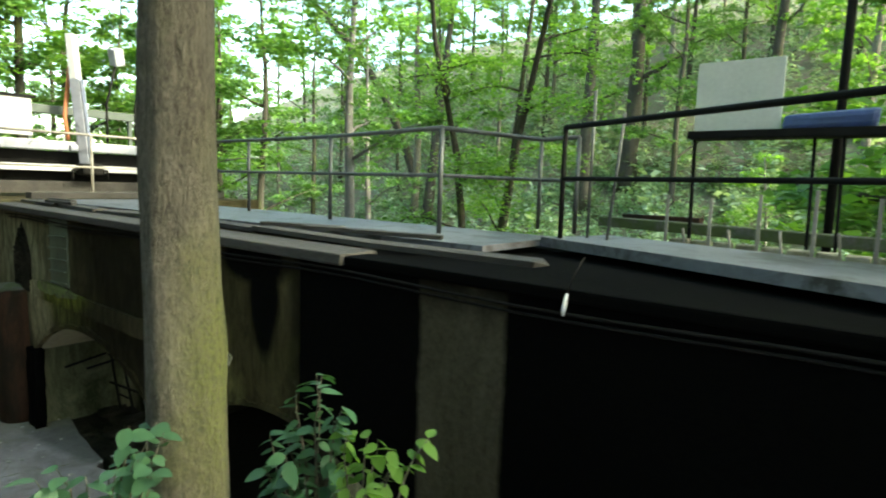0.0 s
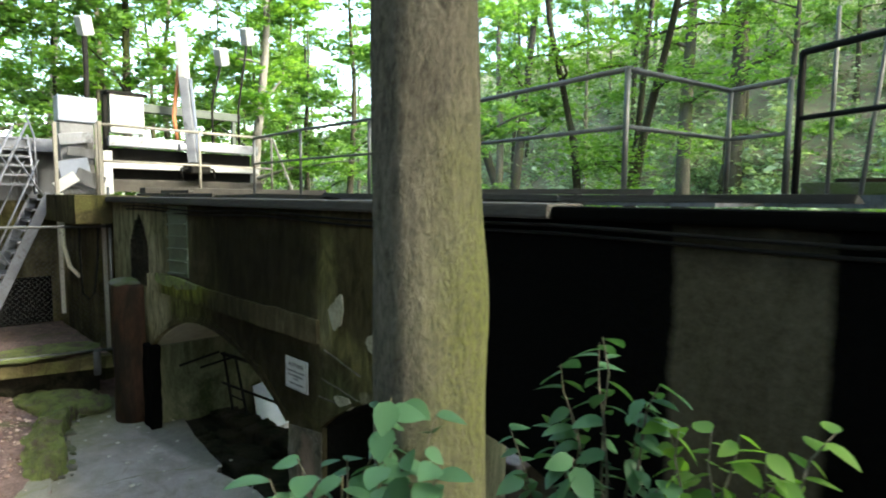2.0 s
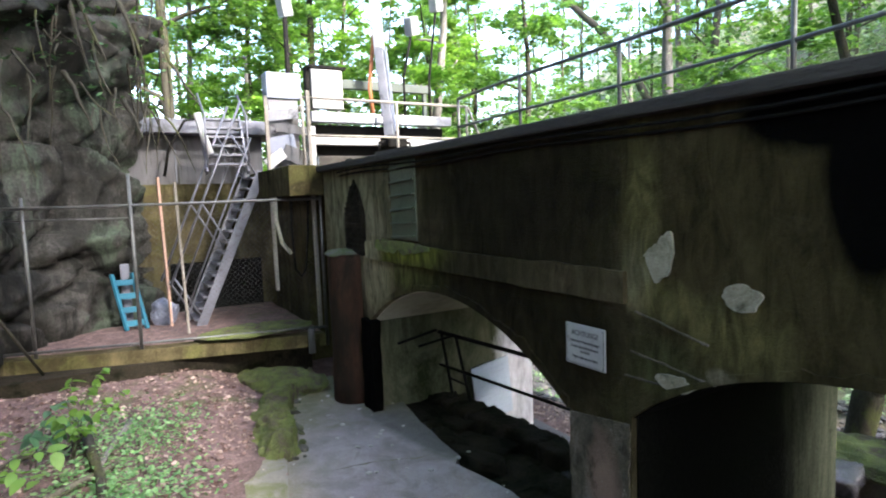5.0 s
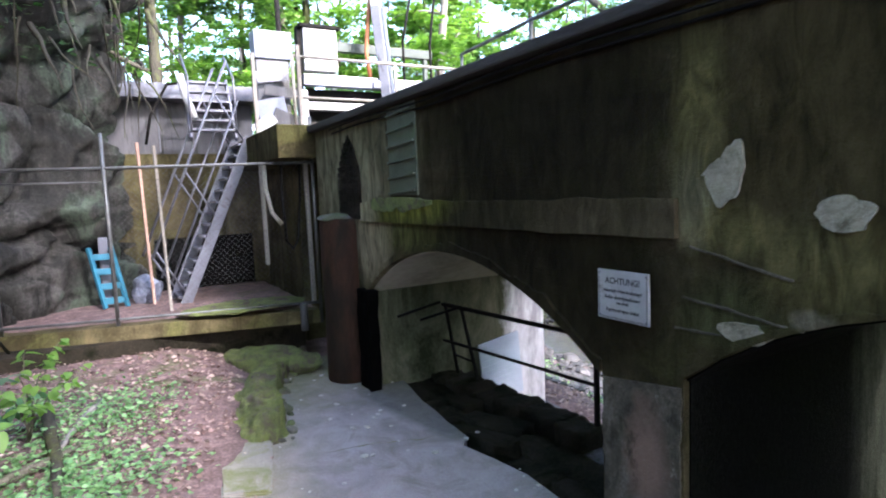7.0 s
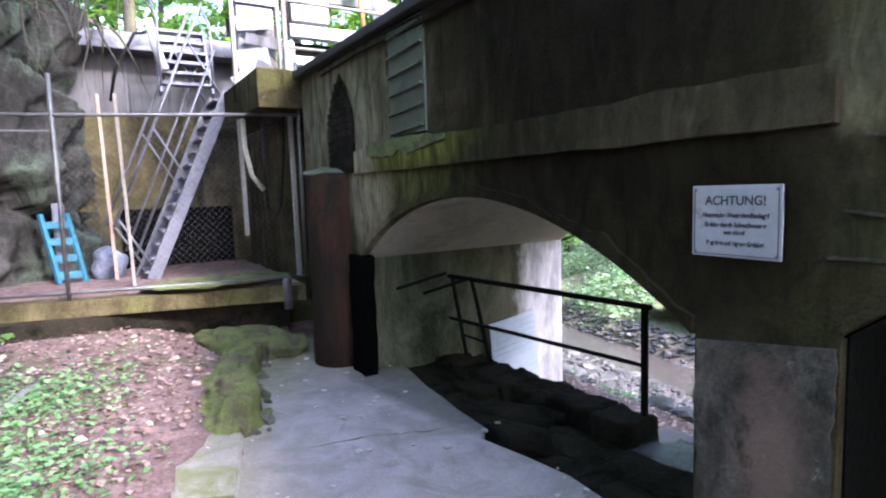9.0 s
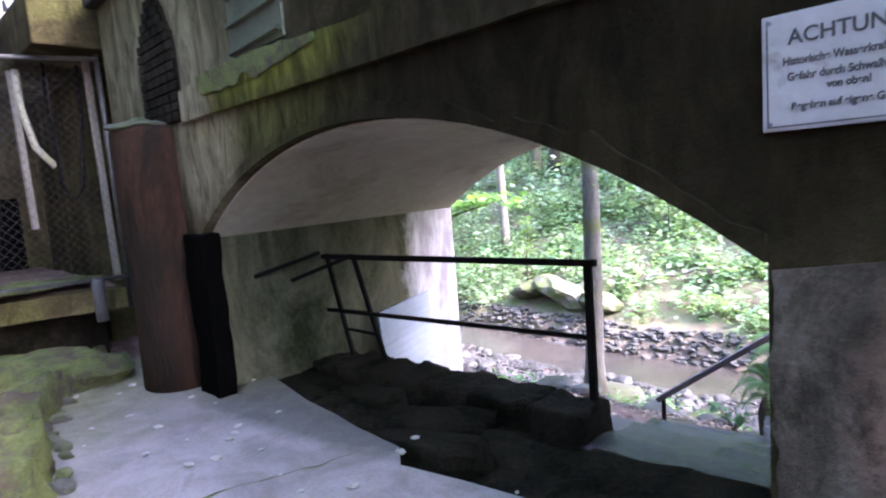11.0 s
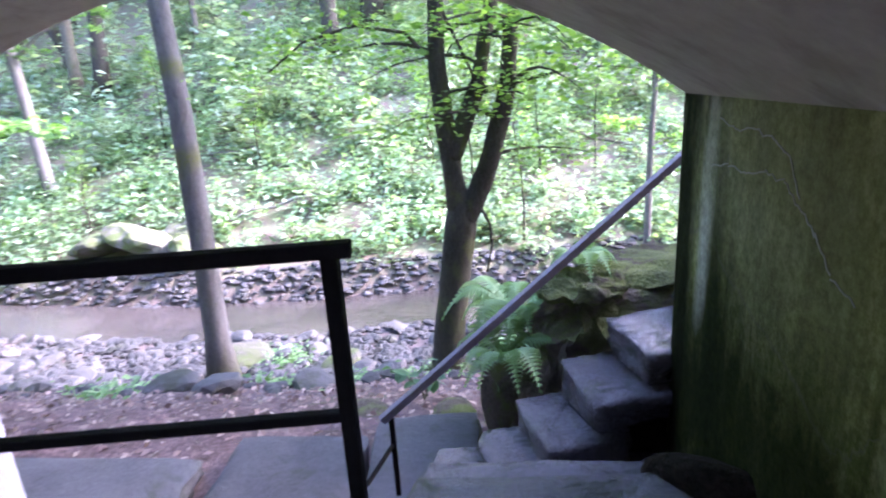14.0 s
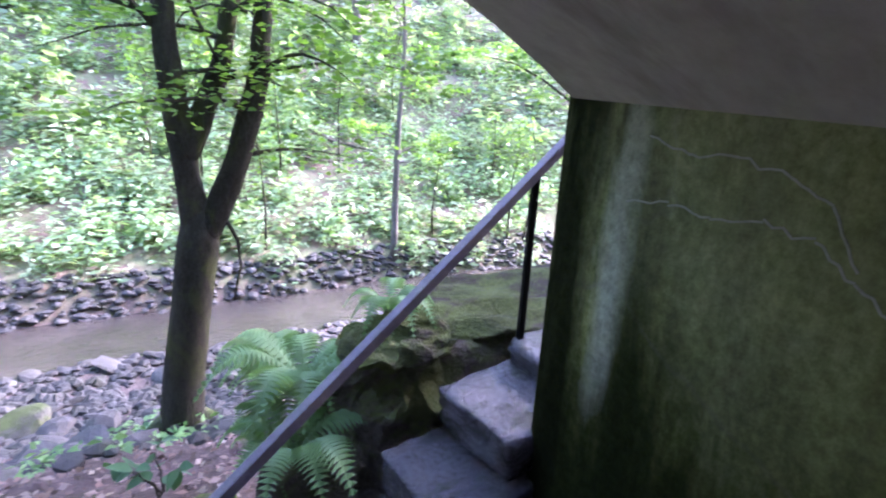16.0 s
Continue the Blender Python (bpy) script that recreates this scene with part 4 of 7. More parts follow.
def build_sign():
    x0, x1, z0, z1 = -6.17, -5.762, 1.572, 1.888
    cx = (x0 + x1) / 2
    sign = holder("warning_sign", "faded white warning sign with black lettering", "sign", (cx, 0, z0))
    bm = bmesh.new()
    box(bm, x0, x1, -0.030, -0.016, z0, z1, None, 0.004)
    part("plate", bm, M_SIGN, sign)
    for a in ((x0 + 0.012, x0 + 0.016, z0 + 0.012, z1 - 0.012), (x1 - 0.016, x1 - 0.012, z0 + 0.012, z1 - 0.012), (x0 + 0.012, x1 - 0.012, z0 + 0.010, z0 + 0.014)):
        bm = bmesh.new()
        box(bm, a[0], a[1], -0.0325, -0.0315, a[2], a[3])
        part("border_line", bm, M_INK, sign)
    text_ob("ACHTUNG!", 0.056, (cx, -0.0315, z1 - 0.085), sign, M_INK, 0.95)
    text_ob("Historische Wasserkraftanlage!", 0.030, (cx, -0.0315, z1 - 0.140), sign, M_INK, 0.80)
    text_ob("Gefahr durch Schwallwasser", 0.030, (cx, -0.0315, z1 - 0.182), sign, M_INK, 0.82)
    text_ob("von oben!", 0.028, (cx, -0.0315, z1 - 0.214), sign, M_INK, 0.85)
    text_ob("Begehen auf eigene Gefahr!", 0.028, (cx, -0.0315, z1 - 0.262), sign, M_INK, 0.85)
    for sx in (x0 + 0.02, x1 - 0.02):
        for sz in (z0 + 0.02, z1 - 0.02):
            bm = bmesh.new()
            tube(bm, [(sx, -0.034, sz), (sx, -0.012, sz)], 0.006, 8)
            part("screw", bm, M_ZINC, sign)


build_sign()

# ---------------------------------------------------------------- passage floor, kerb, steps


def build_slab():
    outline = [(-5.2, -1.75), (-6.5, -2.15), (-8.0, -2.2), (-9.2, -1.98), (-10.0, -1.55), (-10.7, -1.15), (-11.3, -0.85), (-11.9, -0.35), (-11.9, 0.0), (-10.1, 0.0), (-10.1, 0.42), (-9.7, 0.35), (-9.3, 0.27), (-8.92, 0.24), (-8.6, 0.19), (-8.16, 0.16), (-8.0, 0.02), (-7.6, 0.10), (-7.2, 0.16), (-6.7, 0.12), (-6.18, 0.10), (-6.18, 0.0), (-5.2, 0.0)]
    bm = bmesh.new()
    vs = [bm.verts.new((x, y, 0.0)) for x, y in outline]
    f = bm.faces.new(vs)
    ext = bmesh.ops.extrude_face_region(bm, geom=[f])
    for v in ext["geom"]:
        if isinstance(v, bmesh.types.BMVert):
            v.co.z -= 0.3
    thing("slab_floor", bm, M_SLAB, "cracked pale concrete slab with damp patches", "floor", "structure")
    # ragged crack across the slab, open in places
    for pts in ([(-8.62, -1.15), (-8.58, -0.85), (-8.53, -0.6), (-8.42, -0.4), (-8.37, -0.25), (-8.31, 0.0)],):
        a_, b_ = [], []
        for i in range(len(pts) - 1):
            for k in range(8):
                f = k / 8
                x, y = pts[i][0] + (pts[i + 1][0] - pts[i][0]) * f, pts[i][1] + (pts[i + 1][1] - pts[i][1]) * f
                x += 0.03 * noise.noise(Vector((x * 9, y * 9, 0)))
                w = 0.003 + 0.016 * max(0.0, 0.3 + noise.noise(Vector((x * 7, y * 7, 5))))
                a_.append((x - w, y))
                b_.append((x + w, y))
        bm = bmesh.new()
        bm.faces.new([bm.verts.new((x, y, 0.003)) for x, y in a_ + b_[::-1]])
        bmesh.ops.triangulate(bm, faces=bm.faces[:])
        thing("floor_crack", bm, M_BANKROCK, "dark crack across the concrete slab", "crack", "structure")
    r = np.random.default_rng(31)
    chips = [stone_mesh("chip", M_PALESTONE, k + 200, 0.5, 1, 0.5) for k in range(3)]
    for k in range(46):
        x, y = r.uniform(-11.2, -6.6), r.uniform(-1.6, 0.3)
        if y < -1.45 - 0.3 * (x + 9.2) and x < -9.2:
            continue
        w = r.uniform(0.02, 0.065)
        ob = new("stone_chip", chips[k % 3])
        ob.matrix_basis = Matrix.LocRotScale((x, y, w * 0.18), Euler((0, 0, r.uniform(0, 6))), (w * 1.3, w, w * 0.8))
        tagged(ob, "small pale stone chip lying on the slab", "stone chip", "stone chips on the slab")
    # paving under the vault, the arch's shadow put into its darker colour
    pav = holder("passage_paving", "rough stone paving darkened for the shade under the vault", "paving", (-8, 0.5, 0), kind="structure")
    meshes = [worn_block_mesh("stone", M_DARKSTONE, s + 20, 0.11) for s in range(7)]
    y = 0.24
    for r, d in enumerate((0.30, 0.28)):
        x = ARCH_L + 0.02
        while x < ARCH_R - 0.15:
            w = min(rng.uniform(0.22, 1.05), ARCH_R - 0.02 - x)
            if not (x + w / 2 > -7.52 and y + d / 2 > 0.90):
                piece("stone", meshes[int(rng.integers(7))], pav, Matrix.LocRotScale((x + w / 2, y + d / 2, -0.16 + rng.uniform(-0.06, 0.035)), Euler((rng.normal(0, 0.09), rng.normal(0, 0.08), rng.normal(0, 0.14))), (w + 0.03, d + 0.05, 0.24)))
            x += w
        y += d
    kerb = holder("kerb", "row of rounded dark kerb stones above the stream bank", "kerb", (-9, 1.5, 0), kind="structure")
    x = ARCH_L + 0.03
    while x < -7.5:
        w = min(rng.uniform(0.28, 0.5), -7.49 - x)
        if w < 0.12:
            break
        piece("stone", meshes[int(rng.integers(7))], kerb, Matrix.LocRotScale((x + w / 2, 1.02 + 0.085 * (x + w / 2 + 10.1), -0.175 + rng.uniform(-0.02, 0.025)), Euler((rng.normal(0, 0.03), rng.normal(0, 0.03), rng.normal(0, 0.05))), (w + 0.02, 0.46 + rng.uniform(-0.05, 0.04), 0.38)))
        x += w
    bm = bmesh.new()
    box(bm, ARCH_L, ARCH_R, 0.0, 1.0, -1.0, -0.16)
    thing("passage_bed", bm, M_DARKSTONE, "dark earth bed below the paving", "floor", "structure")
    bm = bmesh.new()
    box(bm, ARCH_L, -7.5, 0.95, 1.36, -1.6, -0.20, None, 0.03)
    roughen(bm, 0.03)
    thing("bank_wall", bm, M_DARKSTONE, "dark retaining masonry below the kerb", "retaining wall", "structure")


build_slab()


def build_steps():
    run = holder("passage_steps", "worn grey slabs stepping down through the passage", "steps", (-6.8, 1.5, -0.5), kind="structure")
    mesh = [worn_block_mesh("step_slab", M_STEP, s + 40, 0.05) for s in range(3)]
    for k, (y0, y1, z) in enumerate(((0.93, 1.34, -0.17), (1.30, 1.66, -0.24), (1.62, 2.02, -0.34), (1.98, 2.4, -0.56), (2.36, 2.85, -0.80))):
        piece("step_slab", mesh[k % 3], run, Matrix.LocRotScale(((-7.49 + ARCH_R) / 2, (y0 + y1) / 2, z - 0.11), Euler((0, 0, 0.01 * (k % 3 - 1))), (1.38, y1 - y0 + 0.06, 0.24)))
    bm = bmesh.new()
    box(bm, -7.49, ARCH_R, 0.95, 2.8, -1.8, -0.9)
    part("core", bm, M_DARKSTONE, run)
    land = holder("landing", "pale worn stone slabs laid behind the arch", "landing", (-9, 3.1, -1.1), kind="structure")
    slabs = [worn_block_mesh("paving_slab", M_RIVERSTONE, s_ + 90, 0.05) for s_ in range(3)]
    for k, (x0, x1, y0, y1, z) in enumerate(((-11.1, -9.14, 2.72, 3.26, -1.09), (-8.98, -8.02, 2.74, 3.46, -1.10), (-7.98, -7.22, 2.76, 3.66, -1.08))):
        piece("paving_slab", slabs[k], land, Matrix.LocRotScale(((x0 + x1) / 2, (y0 + y1) / 2, z - 0.06), Euler((0.01, 0.0, 0.03 * (k - 1))), (x1 - x0, y1 - y0, 0.16)))
    # outer flight, climbing along the back of the wall
    flight = holder("outer_steps", "wet worn stone steps climbing beside a mossy bank", "steps", (-6.6, 3.0, -0.9), kind="structure")
    meshes = [worn_block_mesh("step", M_STEP, s + 60, 0.09) for s in range(4)]
    for k, (x, y, z) in enumerate(((-7.16, 2.82, -0.70), (-6.92, 2.93, -0.56), (-6.65, 3.03, -0.355), (-6.36, 3.12, -0.125), (-5.95, 3.22, 0.02))):
        h = 0.30
        piece("step", meshes[k % 4], flight, Matrix.LocRotScale((x + 0.22, y - 0.10, z - 0.10), Euler((0.03, -0.02, radians(14))), (0.50, 0.50, 0.20)))
    # dark fill standing for the shade in the gaps below the treads
    bm = bmesh.new()
    for k, (x, z) in enumerate(((-7.0, -0.95), (-6.72, -0.82), (-6.45, -0.62), (-6.15, -0.40))):
        box(bm, x, x + 0.75, DEPTH + 0.02, 3.15, -1.6, z)
    part("packing", bm, M_DARKSTONE, flight)
    # mossy bank rock beside the steps
    rock = bmesh.new()
    bmesh.ops.create_icosphere(rock, subdivisions=5, radius=1)
    for v in rock.verts:
        v.co = Vector((v.co.x * 1.15, v.co.y * 0.42, v.co.z * 0.95))
        v.co += noise.noise_vector(v.co * 1.6) * 0.16 + noise.noise_vector(v.co * 5) * 0.05
        if v.co.z > 0.62:
            v.co.z = 0.62 + (v.co.z - 0.62) * 0.25
        v.co = Matrix.Rotation(radians(12), 3, "Z") @ v.co
        lean = (v.co.x + 1.0) * 0.36
        v.co += Vector((-5.85, 3.82, -0.95 + min(lean, 0.40)))
        if v.co.z > -0.06:
            v.co.z = -0.06 + (v.co.z + 0.06) * 0.15
    thing("bank_rock", rock, M_BANKROCK, "large moss-grown rock beside the stone steps", "rock")
    wedge = bmesh.new()
    bmesh.ops.create_icosphere(wedge, subdivisions=5, radius=1)
    for v in wedge.verts:
        c = v.co.copy()
        q = Vector((c.x * 0.52 * (1 - 0.25 * c.z), c.y * 0.36 * (1 - 0.2 * c.z), c.z * 0.78))
        q += noise.noise_vector(c * 1.7) * 0.12 + noise.noise_vector(c * 5 + Vector((3, 0, 0))) * 0.055 + noise.noise_vector(c * 14) * 0.02
        v.co = q + Vector((-6.52, 3.58, -0.80))
    outcrop = holder("mossy_outcrop", "earthy dark outcrop with a mossy crest beside the steps", "rock", (-6.52, 3.58, -1.5))
    part("rock_body", wedge, M_BANKROCK, outcrop)
    bm = bmesh.new()
    bmesh.ops.create_icosphere(bm, subdivisions=4, radius=1)
    for v in bm.verts:
        v.co = Vector((v.co.x * 0.30, v.co.y * 0.24, max(v.co.z, -0.4) * 0.09)) + noise.noise_vector(v.co * 2.6) * 0.07 + Vector((-6.52, 3.55, -0.06))
    part("moss_top", bm, M_MOSS, outcrop, "green moss on the crest")
    cap = bmesh.new()
    bmesh.ops.create_icosphere(cap, subdivisions=4, radius=1)
    for v in cap.verts:
        v.co = Vector((v.co.x * 1.15, v.co.y * 0.5, max(v.co.z, -0.3) * 0.10)) + noise.noise_vector(v.co * 3) * 0.06
        v.co += Vector((-5.35, 3.85, -0.05))
    thing("moss_cushion", cap, M_MOSS, "bright green moss cushion on the rock top", "moss")
    for k, (x, y, z, sx, sy, sz) in enumerate(((-7.0, 3.55, -0.95, 0.42, 0.3, 1.0), (-6.9, 3.75, -0.85, 0.3, 0.5, 0.6), (-7.45, 4.05, -1.36, 0.55, 0.4, 0.3), (-8.3, 4.4, -1.55, 0.6, 0.4, 0.3), (-6.27, 1.95, -0.42, 0.2, 0.6, 0.5))):
        ob = new("rock", stone_mesh("rock", M_BANKROCK if k < 4 else M_DARKSTONE, k + 80, 0.9, 3, 0.3))
        ob.matrix_basis = Matrix.LocRotScale((x, y, z), Euler((0.1, 0.1, k)), (sx, sy, sz))
        tagged(ob, "mossy boulder on the bank below the steps" if k < 4 else "dark boulder against the passage wall", "rock")


build_steps()


def build_rails():
    # inner guard rail on the kerb
    rail = holder("guard_rail", "black steel guard rail on the kerb", "railing", (-8.8, 1.335, -0.1))
    y = 1.335
    bm = bmesh.new()
    bar(bm, (-10.08, 1.05, 0.925), (-7.50, y, 0.925), 0.05, 0.042)
    part("top_rail", bm, M_STEEL, rail)
    bm = bmesh.new()
    bar(bm, (-10.08, 1.05, 0.435), (-7.55, y, 0.435), 0.035, 0.030)
    part("mid_rail", bm, M_STEEL, rail)
    bm = bmesh.new()
    bar(bm, (-7.56, y, -0.2), (-7.56, y, 0.915), 0.045, 0.045)
    part("post", bm, M_STEEL, rail)
    # leaning steel ladder frame against the left wall
    lad = holder("steel_trestle", "dark steel trestle leaning against the rail", "trestle", (-9.8, 1.5, 0))
    for p, q in (((-10.04, 1.06, 0.95), (-9.83, 1.10, 0.03)), ((-9.70, 1.10, 0.94), (-9.44, 1.15, 0.03))):
        bm = bmesh.new()
        bar(bm, p, q, 0.03, 0.034)
        part("stile", bm, M_STEEL, lad)
    bm = bmesh.new()
    bar(bm, (-9.88, 1.09, 0.27), (-9.50, 1.14, 0.25), 0.022, 0.022)
    part("rung", bm, M_STEEL, lad)
    for p, q in (((-10.04, 0.99, 0.97), (-10.05, 0.36, 0.86)), ((-9.70, 1.10, 0.94), (-10.04, 0.68, 0.77))):
        bm = bmesh.new()
        bar(bm, p, q, 0.03, 0.034)
        part("strut", bm, M_STEEL, lad)
    # handrail of the outer flight
    hr = holder("stair_handrail", "violet-grey painted handrail climbing the stone steps", "handrail", (-6.8, 3.0, -0.9))
    p, q = Vector((-7.72, 2.74, -0.46)), Vector((-5.98, 3.27, 0.84))
    d = (q - p)
    bm = bmesh.new()
    bar(bm, p - d * 0.03, q + d * 0.25, 0.045, 0.045)
    part("rail", bm, M_HANDRAIL, hr)
    for f, drop in ((0.0, 0.55), (1.0, 0.92)):
        at = p + d * f
        bm = bmesh.new()
        bar(bm, at, at - Vector((0, 0, drop)), 0.03, 0.03)
        part("post", bm, M_STEEL, hr)
    bm = bmesh.new()
    bar(bm, p - Vector((0.0, 0.0, 0.2)), p - Vector((0.12, 0.25, 0.28)), 0.02, 0.02)
    part("brace", bm, M_STEEL, hr)
    # white-blue board at the passage end
    brd = bmesh.new()
    box(brd, 0, 0.022, -0.34, 0.34, -0.95, 0.0, pose(-9.95, 1.84, 0.36, 0, 6, 0) @ pose(0, 0, 0, 9, 0, 0), 0.004)
    board = thing("leaning_board", brd, M_BOARD, "pale blue-white ribbed board leaning on the passage wall", "board")
    for k in range(11):
        bm = bmesh.new()
        box(bm, 0.020, 0.028, -0.335, 0.335, -0.04 - 0.08 * k, -0.028 - 0.08 * k, pose(-9.95, 1.84, 0.36, 0, 6, 0) @ pose(0, 0, 0, 9, 0, 0))
        part("rib", bm, M_BOARD, board)


build_rails()

# ---------------------------------------------------------------- deck on the channel


def build_deck():
    bm = bmesh.new()
    box(bm, -11.9, -3.0, -0.10, 0.32, 3.36, 3.455, None, 0.02)
    roughen(bm, 0.012, 2)
    thing("wall_cap", bm, M_OLDWOOD, "dark weathered coping along the wall head", "coping", "structure")
    bm = bmesh.new()
    box(bm, -3.0, 9, -0.06, 0.22, 3.36, 3.44, None, 0.02)
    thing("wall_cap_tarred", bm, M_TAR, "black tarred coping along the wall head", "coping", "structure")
    bm = bmesh.new()
    vs = [bm.verts.new(p) for p in ((-11.8, 0.6, 3.50), (-2.44, 1.0, 3.50), (-2.44, 2.45, 3.50), (-11.8, 2.6, 3.50))]
    ext = bmesh.ops.extrude_face_region(bm, geom=[bm.faces.new(vs)])
    for v in ext["geom"]:
        if isinstance(v, bmesh.types.BMVert):
            v.co.z -= 0.06
    thing("deck_west", bm, M_DECK, "grey sheet deck over the channel", "deck", "structure")
    bm = bmesh.new()
    a, b = Vector((-2.42, 1.98, 3.53)), Vector((4.0, -0.55, 3.53))
    n = Vector((0.37, 0.93, 0))
    vs = [bm.verts.new(p) for p in (a, b, b + n * 1.6, a + n * 0.95)]
    ext = bmesh.ops.extrude_face_region(bm, geom=[bm.faces.new(vs)])
    for v in ext["geom"]:
        if isinstance(v, bmesh.types.BMVert):
            v.co.z -= 0.09
    thing("deck_east", bm, M_DECK, "grey sheet deck turning across the channel", "deck", "structure")
    bm = bmesh.new()
    box(bm, -3.0, 9, 0.24, 2.75, 3.362, 3.375)
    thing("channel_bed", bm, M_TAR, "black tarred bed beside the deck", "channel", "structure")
    # loose planks along the front of the deck
    planks = holder("loose_planks", "blackened loose planks lying along the channel edge", "planks", (-5, 0.5, 3.45))
    meshes = [block_mesh("plank", M_OLDWOOD, s + 120, 0.03) for s in range(3)]
    x = -11.6
    k = 0
    while x < -2.9:
        w = rng.uniform(0.9, 1.7)
        piece("plank", meshes[k % 3], planks, Matrix.LocRotScale((x + w / 2, 0.46 + rng.uniform(-0.06, 0.06), 3.475 + rng.uniform(0, 0.02)), Euler((rng.normal(0, 0.03), rng.normal(0, 0.01), rng.normal(0, 0.03))), (w, 0.24, 0.045)))
        x += w * 0.98
        k += 1
    for k, (x, y, r) in enumerate(((-3.9, 0.75, 0.25), (-3.3, 0.85, 0.22), (-4.5, 0.72, 0.3), (-9.9, 0.35, 0.05), (-10.6, 0.6, 0.02))):
        piece("plank", meshes[k % 3], planks, Matrix.LocRotScale((x, y, 3.54), Euler((0, 0, r)), (0.95, 0.10, 0.04)))


build_deck()


def railing(name, posts, label, z0=3.5, z1=4.58, mid=4.10, r=0.026, mat=None):
    mat = mat or M_RAIL
    ob = holder(name, label, "railing", (posts[0][0], posts[0][1], z0))
    for p in posts:
        bm = bmesh.new()
        tube(bm, [(p[0], p[1], z0), (p[0], p[1], z1)], r, 10)
        part("post", bm, mat, ob)
    for z in (z1, mid):
        bm = bmesh.new()
        tube(bm, [(p[0], p[1], z) for p in posts], r * (1.0 if z == z1 else 0.8), 10)
        part("rail", bm, mat, ob)
    return ob


railing("deck_railing", [(-11.4, 2.35), (-9.5, 2.2), (-7.6, 2.15), (-5.6, 2.05), (-3.43, 1.645), (-3.14, 3.22), (-2.55, 3.0)], "dull galvanised tube railing along the deck")
E1 = Vector((-2.23, 2.01))
ED = Vector((0.865, -0.42)).normalized()
railing("deck_railing", [(*(E1 + ED * k),) for k in (0, 3.2, 6.0)], "dark tube railing on the turning deck", mat=M_STEEL)


def build_intake_top():
    for x, y, z0, z1, dx in ((-2.08, 2.3, 3.5, 4.95, 0.0), (-1.86, 2.25, 3.52, 4.72, 0.10)):
        bm = bmesh.new()
        tube(bm, [(x, y, z0), (x + dx, y, z1)], 0.016, 8)
        thing("thin_pole", bm, M_RAIL, "thin upright galvanised rod on the deck", "pole")
    stakes = holder("stake_row", "row of uneven rusty stakes along the deck edge", "stakes", (-0.8, 2.9, 3.45))
    hs = (0.52, 0.2, 0.50, 0.22, 0.55, 0.24, 0.6, 0.26, 0.55, 0.2, 0.5)
    for k, h in enumerate(hs):
        x, y = -1.52 + 0.215 * k, 2.93 - 0.05 * k
        bm = bmesh.new()
        bar(bm, (x, y, 3.42), (x - 0.04 * (k % 2), y, 3.46 + h), 0.032, 0.02)
        part("stake", bm, M_GREYWOOD, stakes)
    beds = holder("edge_blocks", "low grey concrete blocks between the stakes", "blocks", (-0.5, 3.1, 3.3))
    me = [block_mesh("block", M_PATCH, s + 140, 0.12) for s in range(2)]
    for k in range(12):
        piece("block", me[k % 2], beds, Matrix.LocRotScale((-1.42 + 0.215 * k, 3.08 - 0.05 * k, 3.47), None, (0.17, 0.16, 0.14)))
    bm = bmesh.new()
    bar(bm, (-2.6, 3.9, 3.62), (3.0, 3.3, 3.55), 0.22, 0.12)
    thing("edge_beam", bm, M_MOSSSTONE, "mossy pale timber beam behind the stakes", "beam")
    bm = bmesh.new()
    box(bm, -2.35, -1.45, 3.9, 4.1, 3.6, 3.72, None, 0.02)
    thing("rusty_box_beam", bm, M_RUST, "rust-brown steel channel lying on the deck", "beam")
    tab = holder("work_stand", "dark steel stand with a board on it", "stand", (-0.5, 3.4, 3.5))
    bm = bmesh.new()
    box(bm, -1.49, 1.6, 3.30, 3.62, 4.56, 4.64, None, 0.01)
    part("top", bm, M_STEEL, tab)
    for x in (-1.42, -0.35, -0.12, 1.4):
        bm = bmesh.new()
        bar(bm, (x, 3.42, 3.42), (x - 0.02, 3.42, 4.57), 0.05 if x < -1 else 0.03, 0.03)
        part("leg", bm, M_STEEL, tab)
    bm = bmesh.new()
    box(bm, -1.45, -0.66, 3.38, 3.41, 4.64, 5.33, None, 0.006)
    thing("cream_panel", bm, M_CREAM, "plain cream-grey board standing on the stand", "board")
    bm = bmesh.new()
    box(bm, -0.64, 0.12, 3.32, 3.58, 4.64, 4.80, None, 0.05)
    roughen(bm, 0.05, 4)
    thing("blue_tarpaulin", bm, M_BLUE, "folded dark blue tarpaulin on the stand", "tarpaulin")
    bm = bmesh.new()
    tube(bm, [(-0.25, 4.2, 3.4), (-0.25, 4.2, 7.5)], 0.045, 10)
    thing("tall_pole", bm, M_STEEL, "tall dark pole behind the stand", "pole")


build_intake_top()

# ---------------------------------------------------------------- rack cleaner and shed


